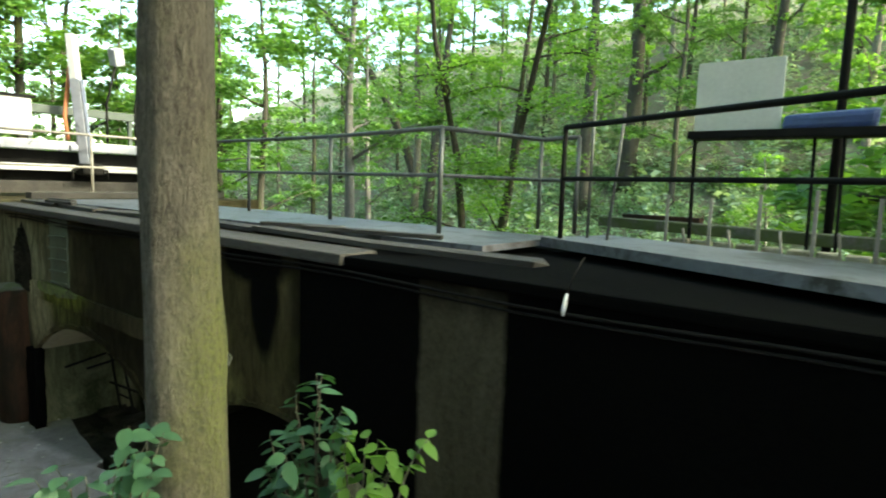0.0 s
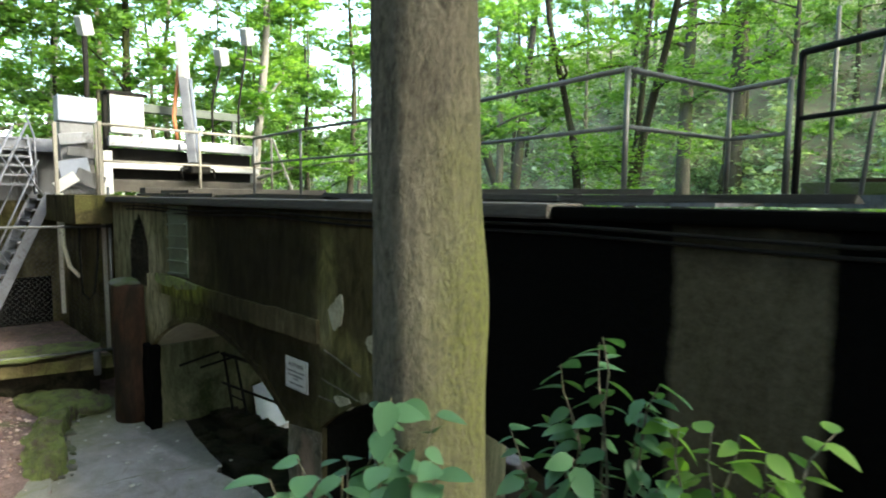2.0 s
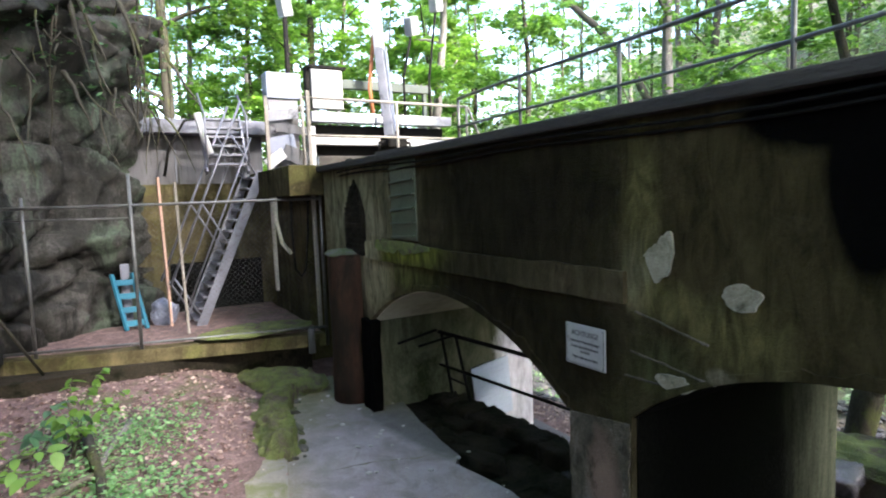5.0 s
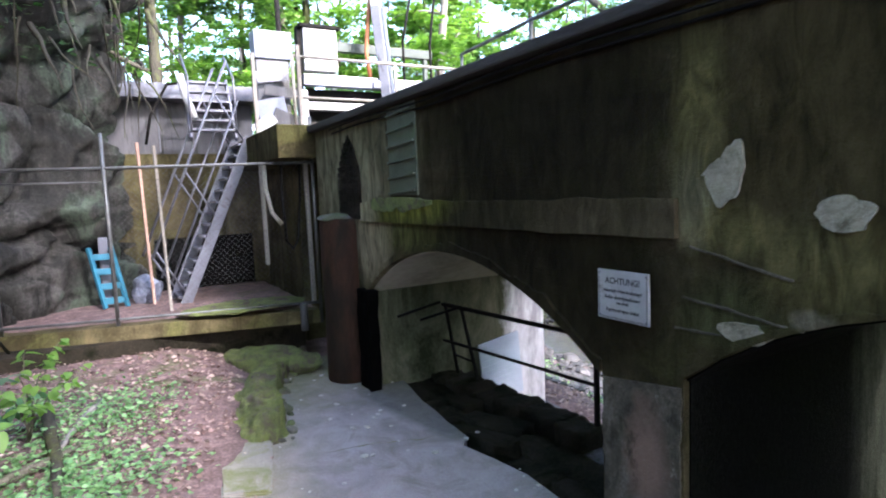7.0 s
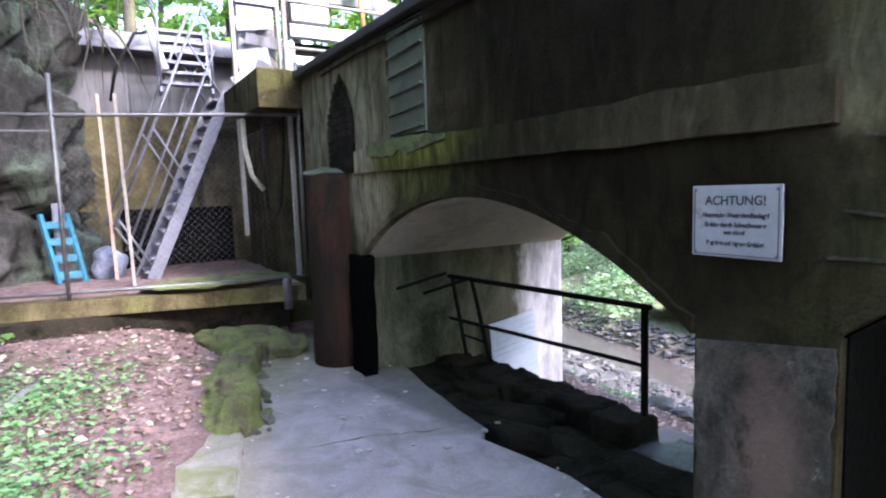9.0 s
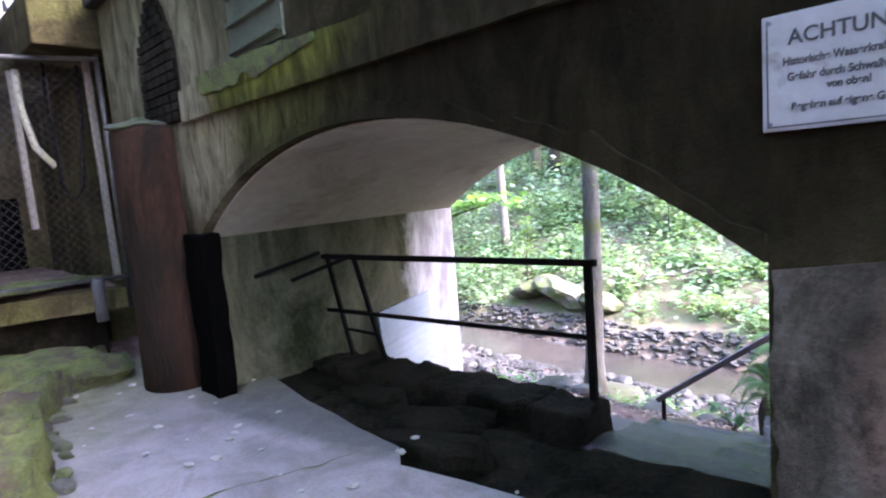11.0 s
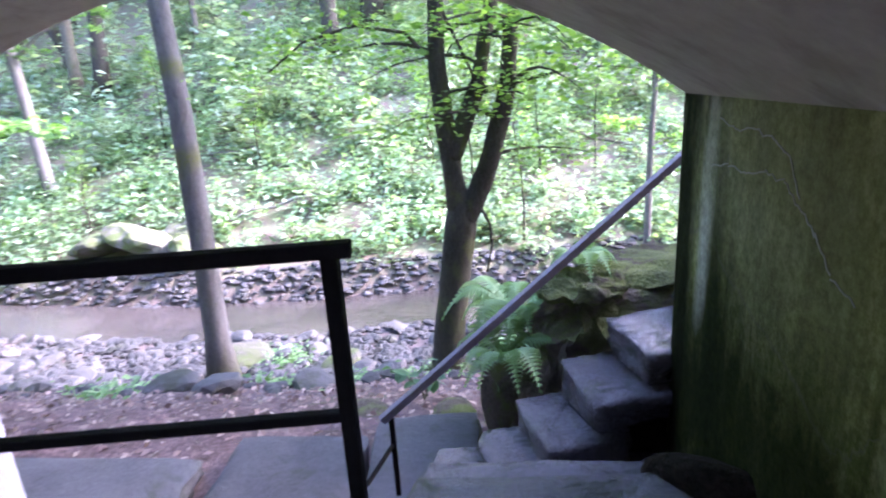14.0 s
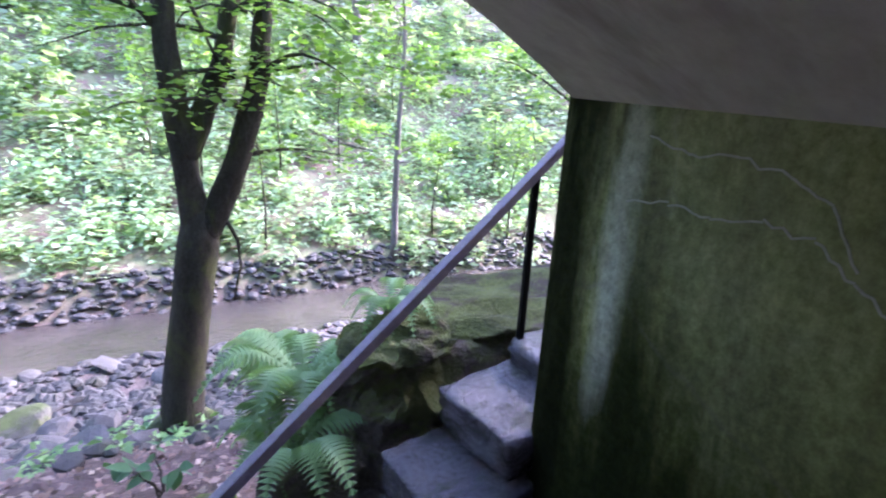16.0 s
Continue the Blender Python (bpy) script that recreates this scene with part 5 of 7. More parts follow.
def build_machine():
    X = -14.0
    base = bmesh.new()
    box(base, -17.5, -11.82, -0.55, 5.2, 3.0, 3.48, None, 0.02)
    thing("machine_deck", base, M_CONCRETE, "concrete deck carrying the rack cleaner", "deck", "structure")
    base = bmesh.new()
    box(base, -17.5, -13.2, 0.1, 5.2, -1.5, 3.0)
    thing("machine_foundation", base, M_CONCRETE, "dark concrete foundation below the rack cleaner", "foundation", "structure")
    m = holder("rack_cleaner", "silver trash-rack cleaner with a raised telescopic arm", "machine", (X, 2, 3.48))
    for y0, y1, z0, z1, mat, nm in ((0.56, 3.75, 4.46, 4.66, M_SILVER, "upper_beam"), (0.56, 3.75, 4.02, 4.16, M_WHITE, "lower_beam"), (0.45, 3.85, 3.55, 3.80, M_OLDWOOD, "sill_beam")):
        bm = bmesh.new()
        box(bm, X - 0.12, X + 0.08, y0, y1, z0, z1, None, 0.015)
        part(nm, bm, mat, m)
    bm = bmesh.new()
    box(bm, X - 0.35, X - 0.25, 0.6, 3.7, 3.6, 4.45, None, 0.01)
    part("back_panel", bm, M_STEEL, m, "dark back panel")
    bm = bmesh.new()
    box(bm, X + 0.02, X + 0.20, 0.42, 0.58, 3.5, 4.35, None, 0.01)
    part("white_post", bm, M_WHITE, m)
    arm = bmesh.new()
    bar(arm, (X + 0.15, 2.2, 4.15), (X + 0.05, 2.08, 6.0), 0.20, 0.20)
    arm = part("arm", arm, M_SILVER, m)
    bm = bmesh.new()
    bar(bm, (X + 0.05, 2.08, 6.0), (X + 0.0, 2.04, 6.95), 0.20, 0.16)
    part("arm_head", bm, M_WHITE, arm)
    bm = bmesh.new()
    bar(bm, (X + 0.26, 2.27, 4.3), (X + 0.18, 2.16, 6.0), 0.05, 0.05)
    part("cylinder", bm, M_BLUEGREY, arm)
    bm = bmesh.new()
    tube(bm, [(X - 0.1, 1.95, 4.7), (X - 0.12, 1.9, 5.2), (X - 0.1, 1.98, 5.9), (X - 0.08, 2.02, 6.3)], 0.045, 8)
    part("hose", bm, M_ORANGE, arm, "rusty orange hose")
    bm = bmesh.new()
    box(bm, X + 0.05, X + 0.45, 2.0, 2.45, 3.95, 4.2, None, 0.05)
    for y in (1.85, 2.55):
        tube(bm, [(X + 0.3, 2.2, 4.1), (X + 0.35, y, 4.05), (X + 0.35, y, 3.85)], 0.03, 8)
    part("grab", bm, M_STEEL, m, "dark grab")
    bm = bmesh.new()
    box(bm, X - 0.05, X + 0.15, 1.9, 2.45, 4.45, 4.6, None, 0.04)
    part("pivot", bm, M_SILVER, m)
    bm = bmesh.new()
    box(bm, X - 0.75, X - 0.6, 1.36, 3.65, 5.28, 5.46, None, 0.01)
    beam = thing("green_girder", bm, M_GREENBEAM, "dark green steel girder over the rack cleaner", "girder")
    for y in (1.4, 3.5):
        bm = bmesh.new()
        bar(bm, (X - 0.68, y, 3.48), (X - 0.68, y, 5.28), 0.09, 0.09)
        part("post", bm, M_GREENBEAM, beam)
    cab = holder("control_cabinet", "white control cabinet with a dark hood", "cabinet", (X, 0.94, 4.7))
    bm = bmesh.new()
    box(bm, X - 0.25, X + 0.02, 0.62, 1.25, 4.74, 5.50, None, 0.012)
    part("body", bm, M_WHITE, cab)
    bm = bmesh.new()
    box(bm, X - 0.30, X + 0.06, 0.55, 1.32, 5.50, 5.56, None, 0.01)
    part("hood", bm, M_STEEL, cab)
    bm = bmesh.new()
    box(bm, X - 0.20, X - 0.05, 0.52, 0.60, 3.5, 5.5, None, 0.01)
    part("mast", bm, M_STEEL, cab)
    bm = bmesh.new()
    box(bm, X - 0.2, X + 0.15, -0.30, 0.36, 4.86, 5.34, None, 0.02)
    thing("switch_box", bm, M_BLUEGREY, "blue-grey metal box on a stand", "box")
    bm = bmesh.new()
    box(bm, X - 0.25, X + 0.1, -0.28, 0.30, 3.48, 4.86, None, 0.03)
    thing("box_stand", bm, M_DECK, "grey stand under the blue-grey box", "stand")
    # clutter of tilted sheets
    for k, (y, z, rx, w, h, mt) in enumerate(((-0.05, 4.55, 8, 0.55, 0.2, M_SILVER), (0.1, 4.28, -6, 0.6, 0.16, M_SHED), (-0.1, 4.0, 12, 0.5, 0.3, M_BLUEGREY), (0.15, 3.78, -20, 0.5, 0.28, M_SHED), (-0.25, 3.72, 35, 0.4, 0.2, M_WHITE))):
        bm = bmesh.new()
        box(bm, 0, 0.03, -w / 2, w / 2, -h / 2, h / 2, pose(X + 0.22 + 0.02 * k, y, z, rx, 6, 0), 0.004)
        thing("metal_sheet", bm, mt, "tilted grey metal sheet stacked by the machine", "sheet", group="sheets by the machine")
    railing("machine_railing", [(-13.3, 0.18), (-13.3, 2.1), (-13.3, 3.75)], "yellowish tube railing before the rack cleaner", 3.48, 4.80, 4.12, 0.028, M_GREYWOOD)
    bm = bmesh.new()
    bar(bm, (-13.3, 3.78, 4.8), (-12.9, 4.1, 3.5), 0.06, 0.04)
    thing("stay", bm, M_GREYWOOD, "slanting stay beside the railing", "stay")
    bm = bmesh.new()
    bar(bm, (-12.2, 0.6, 3.56), (-12.2, 4.4, 3.58), 0.3, 0.12)
    thing("foot_plank", bm, M_OLDWOOD, "thick dark plank across the channel", "plank")
    for y, x, z, base_z in ((0.60, -15.5, 7.0, 3.48), (3.85, -14.6, 7.25, 3.48), (3.2, -14.6, 6.65, 3.48)):
        lamp = holder("flood_lamp", "grey floodlight on a slim pole", "lamp", (x, y, base_z), group="floodlights at the machine")
        bm = bmesh.new()
        tube(bm, [(x, y - (0.25 if y > 1 else 0), base_z), (x, y - (0.25 if y > 1 else 0), 5.6), (x, y, z)], 0.028 if y > 1 else 0.055, 8)
        part("pole", bm, M_STEEL, lamp)
        bm = bmesh.new()
        box(bm, -0.12, 0.12, -0.13, 0.13, -0.2, 0.2, pose(x, y, z + 0.1, 18, 10, 20), 0.04)
        part("head", bm, M_LAMP, lamp)


build_machine()


def build_shed():
    bm = bmesh.new()
    box(bm, -21, -15.6, -5.6, 1.0, 0.0, 3.35)
    thing("shed_base", bm, M_CONCRETE, "dark stained concrete base of the shed", "wall", "structure")
    shed = holder("shed", "grey sheet-clad shed with a blue-grey roof", "shed", (-18, -2, 3.3))
    bm = bmesh.new()
    box(bm, -20.8, -15.75, -5.4, 0.0, 3.35, 4.34)
    part("wall", bm, M_SHED, shed)
    for k in range(5):
        bm = bmesh.new()
        box(bm, -15.75, -15.72, -4.6 + k * 0.95, -4.57 + k * 0.95, 3.4, 4.3)
        part("batten", bm, M_ROOF, shed)
    bm = bmesh.new()
    box(bm, -21, -15.3, -5.7, 0.3, 4.34, 4.62, None, 0.02)
    part("roof", bm, M_ROOF, shed)
    # no hole here: a black sheet stands for the bay's shade
    bm = bmesh.new()
    box(bm, -15.58, -15.56, -0.2, -2.0, 0.75, 1.75)
    thing("dark_opening", bm, M_TAR, "black sheet standing for the shade of an open bay under the shed", "opening", "structure")
    bm = bmesh.new()
    box(bm, -15.59, -15.50, -3.35, -3.05, 1.5, 1.95, None, 0.01)
    thing("small_hatch", bm, M_STEEL, "small black hatch in the shed base", "hatch")
    bm = bmesh.new()
    tube(bm, [(-14.4, -1.45, 4.6), (-14.35, -1.38, 4.2), (-14.3, -1.28, 3.85)], 0.065, 10)
    thing("white_downpipe", bm, M_WHITE, "short white plastic pipe leaning at the stair head", "pipe")
    bm = bmesh.new()
    tube(bm, [(-15.3, -2.0, 3.5), (-15.2, -1.9, 4.0), (-15.1, -1.6, 4.55), (-15.1, -1.2, 4.62)], 0.025, 8)
    thing("grab_hoop", bm, M_STEEL, "bent dark tube hoop beside the stair", "handle")


build_shed()


def build_platform():
    bm = bmesh.new()
    outline = [(-11.93, -0.05), (-12.15, -0.9), (-13.2, -4.5), (-13.6, -6.2), (-15.6, -6.2), (-15.6, -0.02)]
    vs = [bm.verts.new((x, y, 0.72)) for x, y in outline]
    ext = bmesh.ops.extrude_face_region(bm, geom=[bm.faces.new(vs)])
    for v in ext["geom"]:
        if isinstance(v, bmesh.types.BMVert):
            v.co.z -= 0.20
    thing("platform_slab", bm, M_PLATFORM, "concrete platform slab with mossy edge", "platform", "structure")
    bm = bmesh.new()
    edge = [(-12.15, -0.06), (-12.45, -0.9), (-12.95, -2.6), (-13.5, -4.5), (-13.9, -6.15), (-15.58, -6.15), (-15.58, -0.06)]
    lines = []
    for i in range(61):
        y = -6.15 + 6.09 * i / 60
        xr = float(np.interp(y, [p_[1] for p_ in edge[4::-1]], [p_[0] for p_ in edge[4::-1]])) + 0.12 * noise.noise(Vector((0, y * 2.2, 3)))
        lines.append([bm.verts.new((-15.58 + (xr + 15.58) * k / 24, y, 0.722 + 0.045 * min(1, (24 - k) / 4) * (0.7 + 0.6 * noise.noise(Vector((k * 0.4, y * 2.5, 0)))))) for k in range(25)])
    for a_, b_ in zip(lines, lines[1:]):
        for k in range(24):
            bm.faces.new((a_[k], a_[k + 1], b_[k + 1], b_[k])).smooth = True
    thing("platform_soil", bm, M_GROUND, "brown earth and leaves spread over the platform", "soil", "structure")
    bm = bmesh.new()
    bmesh.ops.create_icosphere(bm, subdivisions=4, radius=1)
    for v in bm.verts:
        v.co = Vector((v.co.x * 0.55, v.co.y * 0.95, max(v.co.z, -0.1) * 0.05)) + noise.noise_vector(v.co * 3.5) * 0.05
        v.co.z *= 0.6
        v.co += Vector((-12.68, -1.0, 0.79))
    thing("moss_carpet", bm, M_MOSS, "bright green moss carpet on the platform edge", "moss")
    # near-black base, carrying the shade of the gap under the platform
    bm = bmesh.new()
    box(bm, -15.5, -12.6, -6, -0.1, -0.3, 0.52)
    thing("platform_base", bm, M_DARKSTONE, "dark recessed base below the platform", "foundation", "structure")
    # fence
    f = holder("wire_fence", "galvanised tube fence with chain-link mesh", "fence", (-12.4, -2, 0.72))
    pts = [(-12.02, 0.0, 3.62), (-12.42, -1.5, 3.0), (-12.78, -2.72, 3.42), (-13.15, -4.1, 3.1)]
    for x, y, z in pts:
        bm = bmesh.new()
        tube(bm, [(x, y, 0.5), (x, y, z if y != -1.5 else 2.94)], 0.026, 8)
        if y == -1.5:
            bm.free()
            continue
        part("post", bm, M_RAIL, f)
    for z in (2.95, 0.82):
        bm = bmesh.new()
        tube(bm, [(-12.0, 0.02, z), (-12.78, -2.72, z - 0.01), (-13.6, -6.0, z)], 0.022, 8)
        part("rail", bm, M_RAIL, f)
    bm = bmesh.new()
    tube(bm, [(-12.78, -2.72, 2.75), (-13.3, -4.6, 2.77)], 0.012, 6)
    part("wire_rail", bm, M_WIRE, f)
    # mesh wires
    a, b = Vector((-12.06, -0.05, 0)), Vector((-12.78, -2.72, 0))
    length, lo, hi = (b - a).length, 0.85, 2.92
    u = (b - a).normalized()
    wires = []
    step = 0.085
    k = -hi
    for sgn in (1, -1):
        s = -2.2
        while s < length + 2.2:
            s0, s1, z0, z1 = s, s + sgn * (hi - lo), lo, hi
            if min(s0, s1) < length and max(s0, s1) > 0:
                t0 = max(0, min(1, (0 - s0) / (s1 - s0))), max(0, min(1, (length - s0) / (s1 - s0)))
                ta, tb = min(t0), max(t0)
                p = a + u * (s0 + (s1 - s0) * ta) + Vector((0, 0, z0 + (z1 - z0) * ta))
                q = a + u * (s0 + (s1 - s0) * tb) + Vector((0, 0, z0 + (z1 - z0) * tb))
                wires.append((p, q))
            s += step
    bm = bmesh.new()
    for p, q in wires:
        if (p - q).length > 0.05:
            tube(bm, [p, q], 0.0015, 3, False)
    mesh = part("chain_link", bm, M_WIRE, f, "diagonal wire mesh")
    mesh["kind"] = "stuff"
    # steep stair
    st = holder("steel_stair", "steep galvanised steel stair with tube handrails", "stair", (-14.3, -1.6, 0.72))
    off = Vector((-0.72, -0.10, 0.0))
    p, q = Vector((-13.85, -1.72, 0.72)), Vector((-13.85, -0.48, 3.50))
    for o in (Vector(), off):
        bm = bmesh.new()
        bar(bm, p + o, q + o, 0.045, 0.17)
        part("stringer", bm, M_ZINC, st)
        bm = bmesh.new()
        n = Vector((0, -0.55, 0.72))
        top = q + o + n + Vector((0, 0.25, 0.55))
        tube(bm, [p + o + n * 1.0 + Vector((0, 0.12, 0.1)), top], 0.022, 8)
        part("handrail", bm, M_ZINC, st)
        bm = bmesh.new()
        tube(bm, [p + o + n * 0.5 + Vector((0, 0.1, 0.05)), q + o + n * 0.5 + Vector((0, 0.12, 0.25))], 0.016, 8)
        part("knee_rail", bm, M_ZINC, st)
        for t in (0.05, 0.5, 0.95):
            bm = bmesh.new()
            c = p + (q - p) * t + o
            tube(bm, [c, c + n + Vector((0, 0.1, 0.1))], 0.016, 8)
            part("baluster", bm, M_ZINC, st)
    for k in range(14):
        c = p + (q - p) * ((k + 0.7) / 14.3)
        bm = bmesh.new()
        m = Matrix.Translation(c + off / 2)
        box(bm, -0.34, 0.34, -0.10, 0.10, -0.018, 0.018, m, 0.004)
        part("tread", bm, M_ZINC, st)
    up = holder("upper_steps", "short galvanised flight up to the roof", "stair", (-15, -1, 3.5))
    for x in (-0.62, -1.36):
        bm = bmesh.new()
        bar(bm, (-14.3, x, 3.5), (-14.9, x, 4.62), 0.04, 0.12)
        part("stringer", bm, M_ZINC, up)
        bm = bmesh.new()
        tube(bm, [(-14.2, x, 3.6), (-14.2, x, 4.55), (-14.9, x, 5.05)], 0.02, 8)
        part("handrail", bm, M_ZINC, up)
    for k in range(6):
        bm = bmesh.new()
        box(bm, -0.1, 0.1, -1.36, -0.62, -0.02, 0.02, Matrix.Translation((-14.35 - 0.1 * k, 0, 3.66 + 0.18 * k)), 0.004)
        part("tread", bm, M_ZINC, up)
    bm = bmesh.new()
    tube(bm, [(-11.98, -0.28, 0.42), (-11.98, -0.28, 0.80), (-11.97, -0.27, 0.84)], [0.055, 0.055, 0.045], 14)
    thing("pipe_end", bm, M_SHED, "short pale grey pipe end at the platform corner", "pipe")
    # boards, poles, hoses
    for x, y, z0, z1, w, mt, nm, lb in ((-14.2, -2.16, 0.72, 3.42, 0.2, M_PINKWOOD, "board", "raw pinkish plank standing upright"), (-13.3, -1.98, 0.72, 3.3, 0.09, M_GREYWOOD, "timber_post", "silvered timber post beside the stair")):
        bm = bmesh.new()
        bar(bm, (x, y, z0), (x, y - 0.05, z1), w, 0.04)
        thing(nm, bm, mt, lb, "plank")
    for y, x, z0, z1 in ((-0.50, -13.1, 1.35, 4.75), (0.02, -12.4, 0.75, 4.75)):
        bm = bmesh.new()
        bar(bm, (x, y, z0), (x, y - 0.02, z1), 0.06, 0.06)
        thing("timber_pole", bm, M_GREYWOOD, "upright weathered pole below the machine deck", "pole")
    for pts, r, mt, lb in (([(-13.0, -0.48, 3.5), (-13.0, -0.48, 2.6), (-13.0, -0.40, 2.2), (-13.0, -0.25, 2.0)], 0.035, M_HOSE, "hanging yellowed white hose"), ([(-12.6, 0.0, 3.4), (-12.6, -0.05, 2.4), (-12.6, -0.12, 1.75), (-12.6, -0.2, 1.62), (-12.6, -0.3, 1.75), (-12.6, -0.33, 2.5), (-12.6, -0.3, 3.4)], 0.022, M_STEEL, "dark hose hanging in a loop")):
        bm = bmesh.new()
        tube(bm, pts, r, 8)
        thing("hose", bm, mt, lb, "hose")
    cart = holder("teal_trolley", "teal painted steel trolley leaning at the rock", "trolley", (-14.3, -2.75, 0.72))
    for dy in (0.0, 0.32):
        bm = bmesh.new()
        bar(bm, (-14.3, -2.55 - dy, 0.75), (-14.5, -2.72 - dy, 1.75), 0.06, 0.06)
        part("side_rail", bm, M_TEAL, cart)
    for k in range(4):
        bm = bmesh.new()
        f_ = 0.12 + 0.24 * k
        bar(bm, (-14.3 - 0.2 * f_, -2.55 - 0.17 * f_, 0.75 + f_), (-14.3 - 0.2 * f_, -2.87 - 0.17 * f_, 0.75 + f_), 0.05, 0.10)
        part("cross_bar", bm, M_TEAL, cart)
    bm = bmesh.new()
    bmesh.ops.create_icosphere(bm, subdivisions=3, radius=0.24)
    for v in bm.verts:
        v.co += noise.noise_vector(v.co * 5) * 0.09
        v.co += Vector((-14.6, -2.25, 0.95))
    thing("plastic_bag", bm, M_BLUEGREY, "crumpled pale grey plastic bag on the platform", "bag")
    bm = bmesh.new()
    box(bm, -14.9, -14.6, -2.9, -2.75, 0.72, 1.9, None, 0.03)
    thing("grey_drum_plate", bm, M_ROOF, "grey upright sheet beside the trolley", "sheet")


build_platform()


def build_cliff():
    bm = bmesh.new()
    nu, nv = 220, 170
    rows = []
    for j in range(nv + 1):
        row = []
        for i in range(nu + 1):
            u, v = i / nu, j / nv
            x = -15.3 + 9.0 * u
            y = -2.3 - 4.3 * (1 - math.exp(-3.2 * u))
            z = -0.3 + 9.2 * v * (1 - 0.12 * u) + 0.8 * noise.noise(Vector((u * 4, 0, 2)))
            lean = 0.5 * smooth(0.45, 0.7, v) - 1.6 * smooth(0.75, 1.0, v) + 0.2 * math.sin(v * 5)
            p = Vector((x, y + lean, z))
            d = noise.fractal(Vector((x * 0.8, y * 0.8, z * 0.6)), 1.0, 2.0, 6) * 0.36
            crag = abs(noise.noise(Vector((x * 0.8, y * 0.8, z * 0.7)))) * 0.5 + abs(noise.noise(Vector((x * 0.5, y * 0.5, z * 1.5 + 0.4 * x)))) * 0.45 + 0.06 * noise.cell(Vector((x * 1.1 + 0.4 * noise.noise(Vector((x, y, z))), y * 1.1, z * 0.8)))
            warp = noise.noise_vector(Vector((x, y, z)) * 0.9) * 0.35
            gaps, seeds = noise.voronoi(Vector((x * 0.55, y * 0.55, z * 0.75)) + warp)
            block = 0.42 * noise.noise(seeds[0] * 3.3) - 0.26 * (1 - smooth(0.0, 0.16, gaps[1] - gaps[0]))
            gaps, seeds = noise.voronoi(Vector((x * 1.5, y * 1.5, z * 2.1)) + warp)
            block += 0.12 * noise.noise(seeds[0] * 2.7) - 0.08 * (1 - smooth(0.0, 0.14, gaps[1] - gaps[0]))
            p += Vector((0.35, 0.94, 0.1)) * (0.55 * d - crag * 0.35 + block)
            row.append(bm.verts.new(p))
        rows.append(row)
    for a, b in zip(rows, rows[1:]):
        for i in range(nu):
            bm.faces.new((a[i], a[i + 1], b[i + 1], b[i])).smooth = True
    top = rows[-1]
    back = [bm.verts.new((v.co.x - 2, v.co.y - 9, v.co.z + 2.5)) for v in top]
    for i in range(nu):
        bm.faces.new((top[i], top[i + 1], back[i + 1], back[i]))
    thing("rock_cliff", bm, M_ROCK, "dark grey-green rock face with overhanging roots", "cliff", "structure")
    roots = holder("hanging_roots", "tangle of brown roots hanging over the rock face", "roots", (-14, -4.2, 5))
    r = np.random.default_rng(5)
    for k in range(110):
        u = r.uniform(0, 0.6)
        x = -15.2 + 9.0 * u
        y = -2.15 - 4.3 * (1 - math.exp(-3.2 * u))
        z = r.uniform(4.4, 7.2)
        pts = [Vector((x, y + 0.35, z))]
        d = Vector((r.normal(0.2, 0.7), r.normal(0, 0.15), -0.6))
        for s in range(6):
            d += Vector((r.normal(0, 0.3), r.normal(0, 0.12), r.normal(-0.12, 0.2)))
            pts.append(pts[-1] + d.normalized() * 0.22)
        bm = bmesh.new()
        tube(bm, pts, [(1 + 1.2 * (k % 5 == 0)) * (0.022 - 0.0028 * i) for i in range(7)], 5, False)
        part("root", bm, M_BARKDARK, roots)


build_cliff()


def cliff_plants():
    r = np.random.default_rng(15)
    n = 2000
    u = r.uniform(0.0, 0.75, n)
    x = -15.2 + 9.0 * u + r.normal(0, 0.2, n)
    y = -2.0 - 4.3 * (1 - np.exp(-3.2 * u)) + r.normal(0, 0.3, n)
    z = 6.0 + r.normal(0, 1.0, n) + 0.8 * np.sin(x * 2.3)
    keep = z > 4.6
    pos = np.stack([x, y, z], 1)[keep]
    ob = new("cliff_creepers", quads_mesh("cliff_creepers", leaf_quads(pos, 0.12, 0.3, 0.4), len(pos), M_LEAFBUSH))
    tagged(ob, "creepers and ferns hanging over the rock edge", "creepers", kind="stuff")


cliff_plants()

# ---------------------------------------------------------------- trees


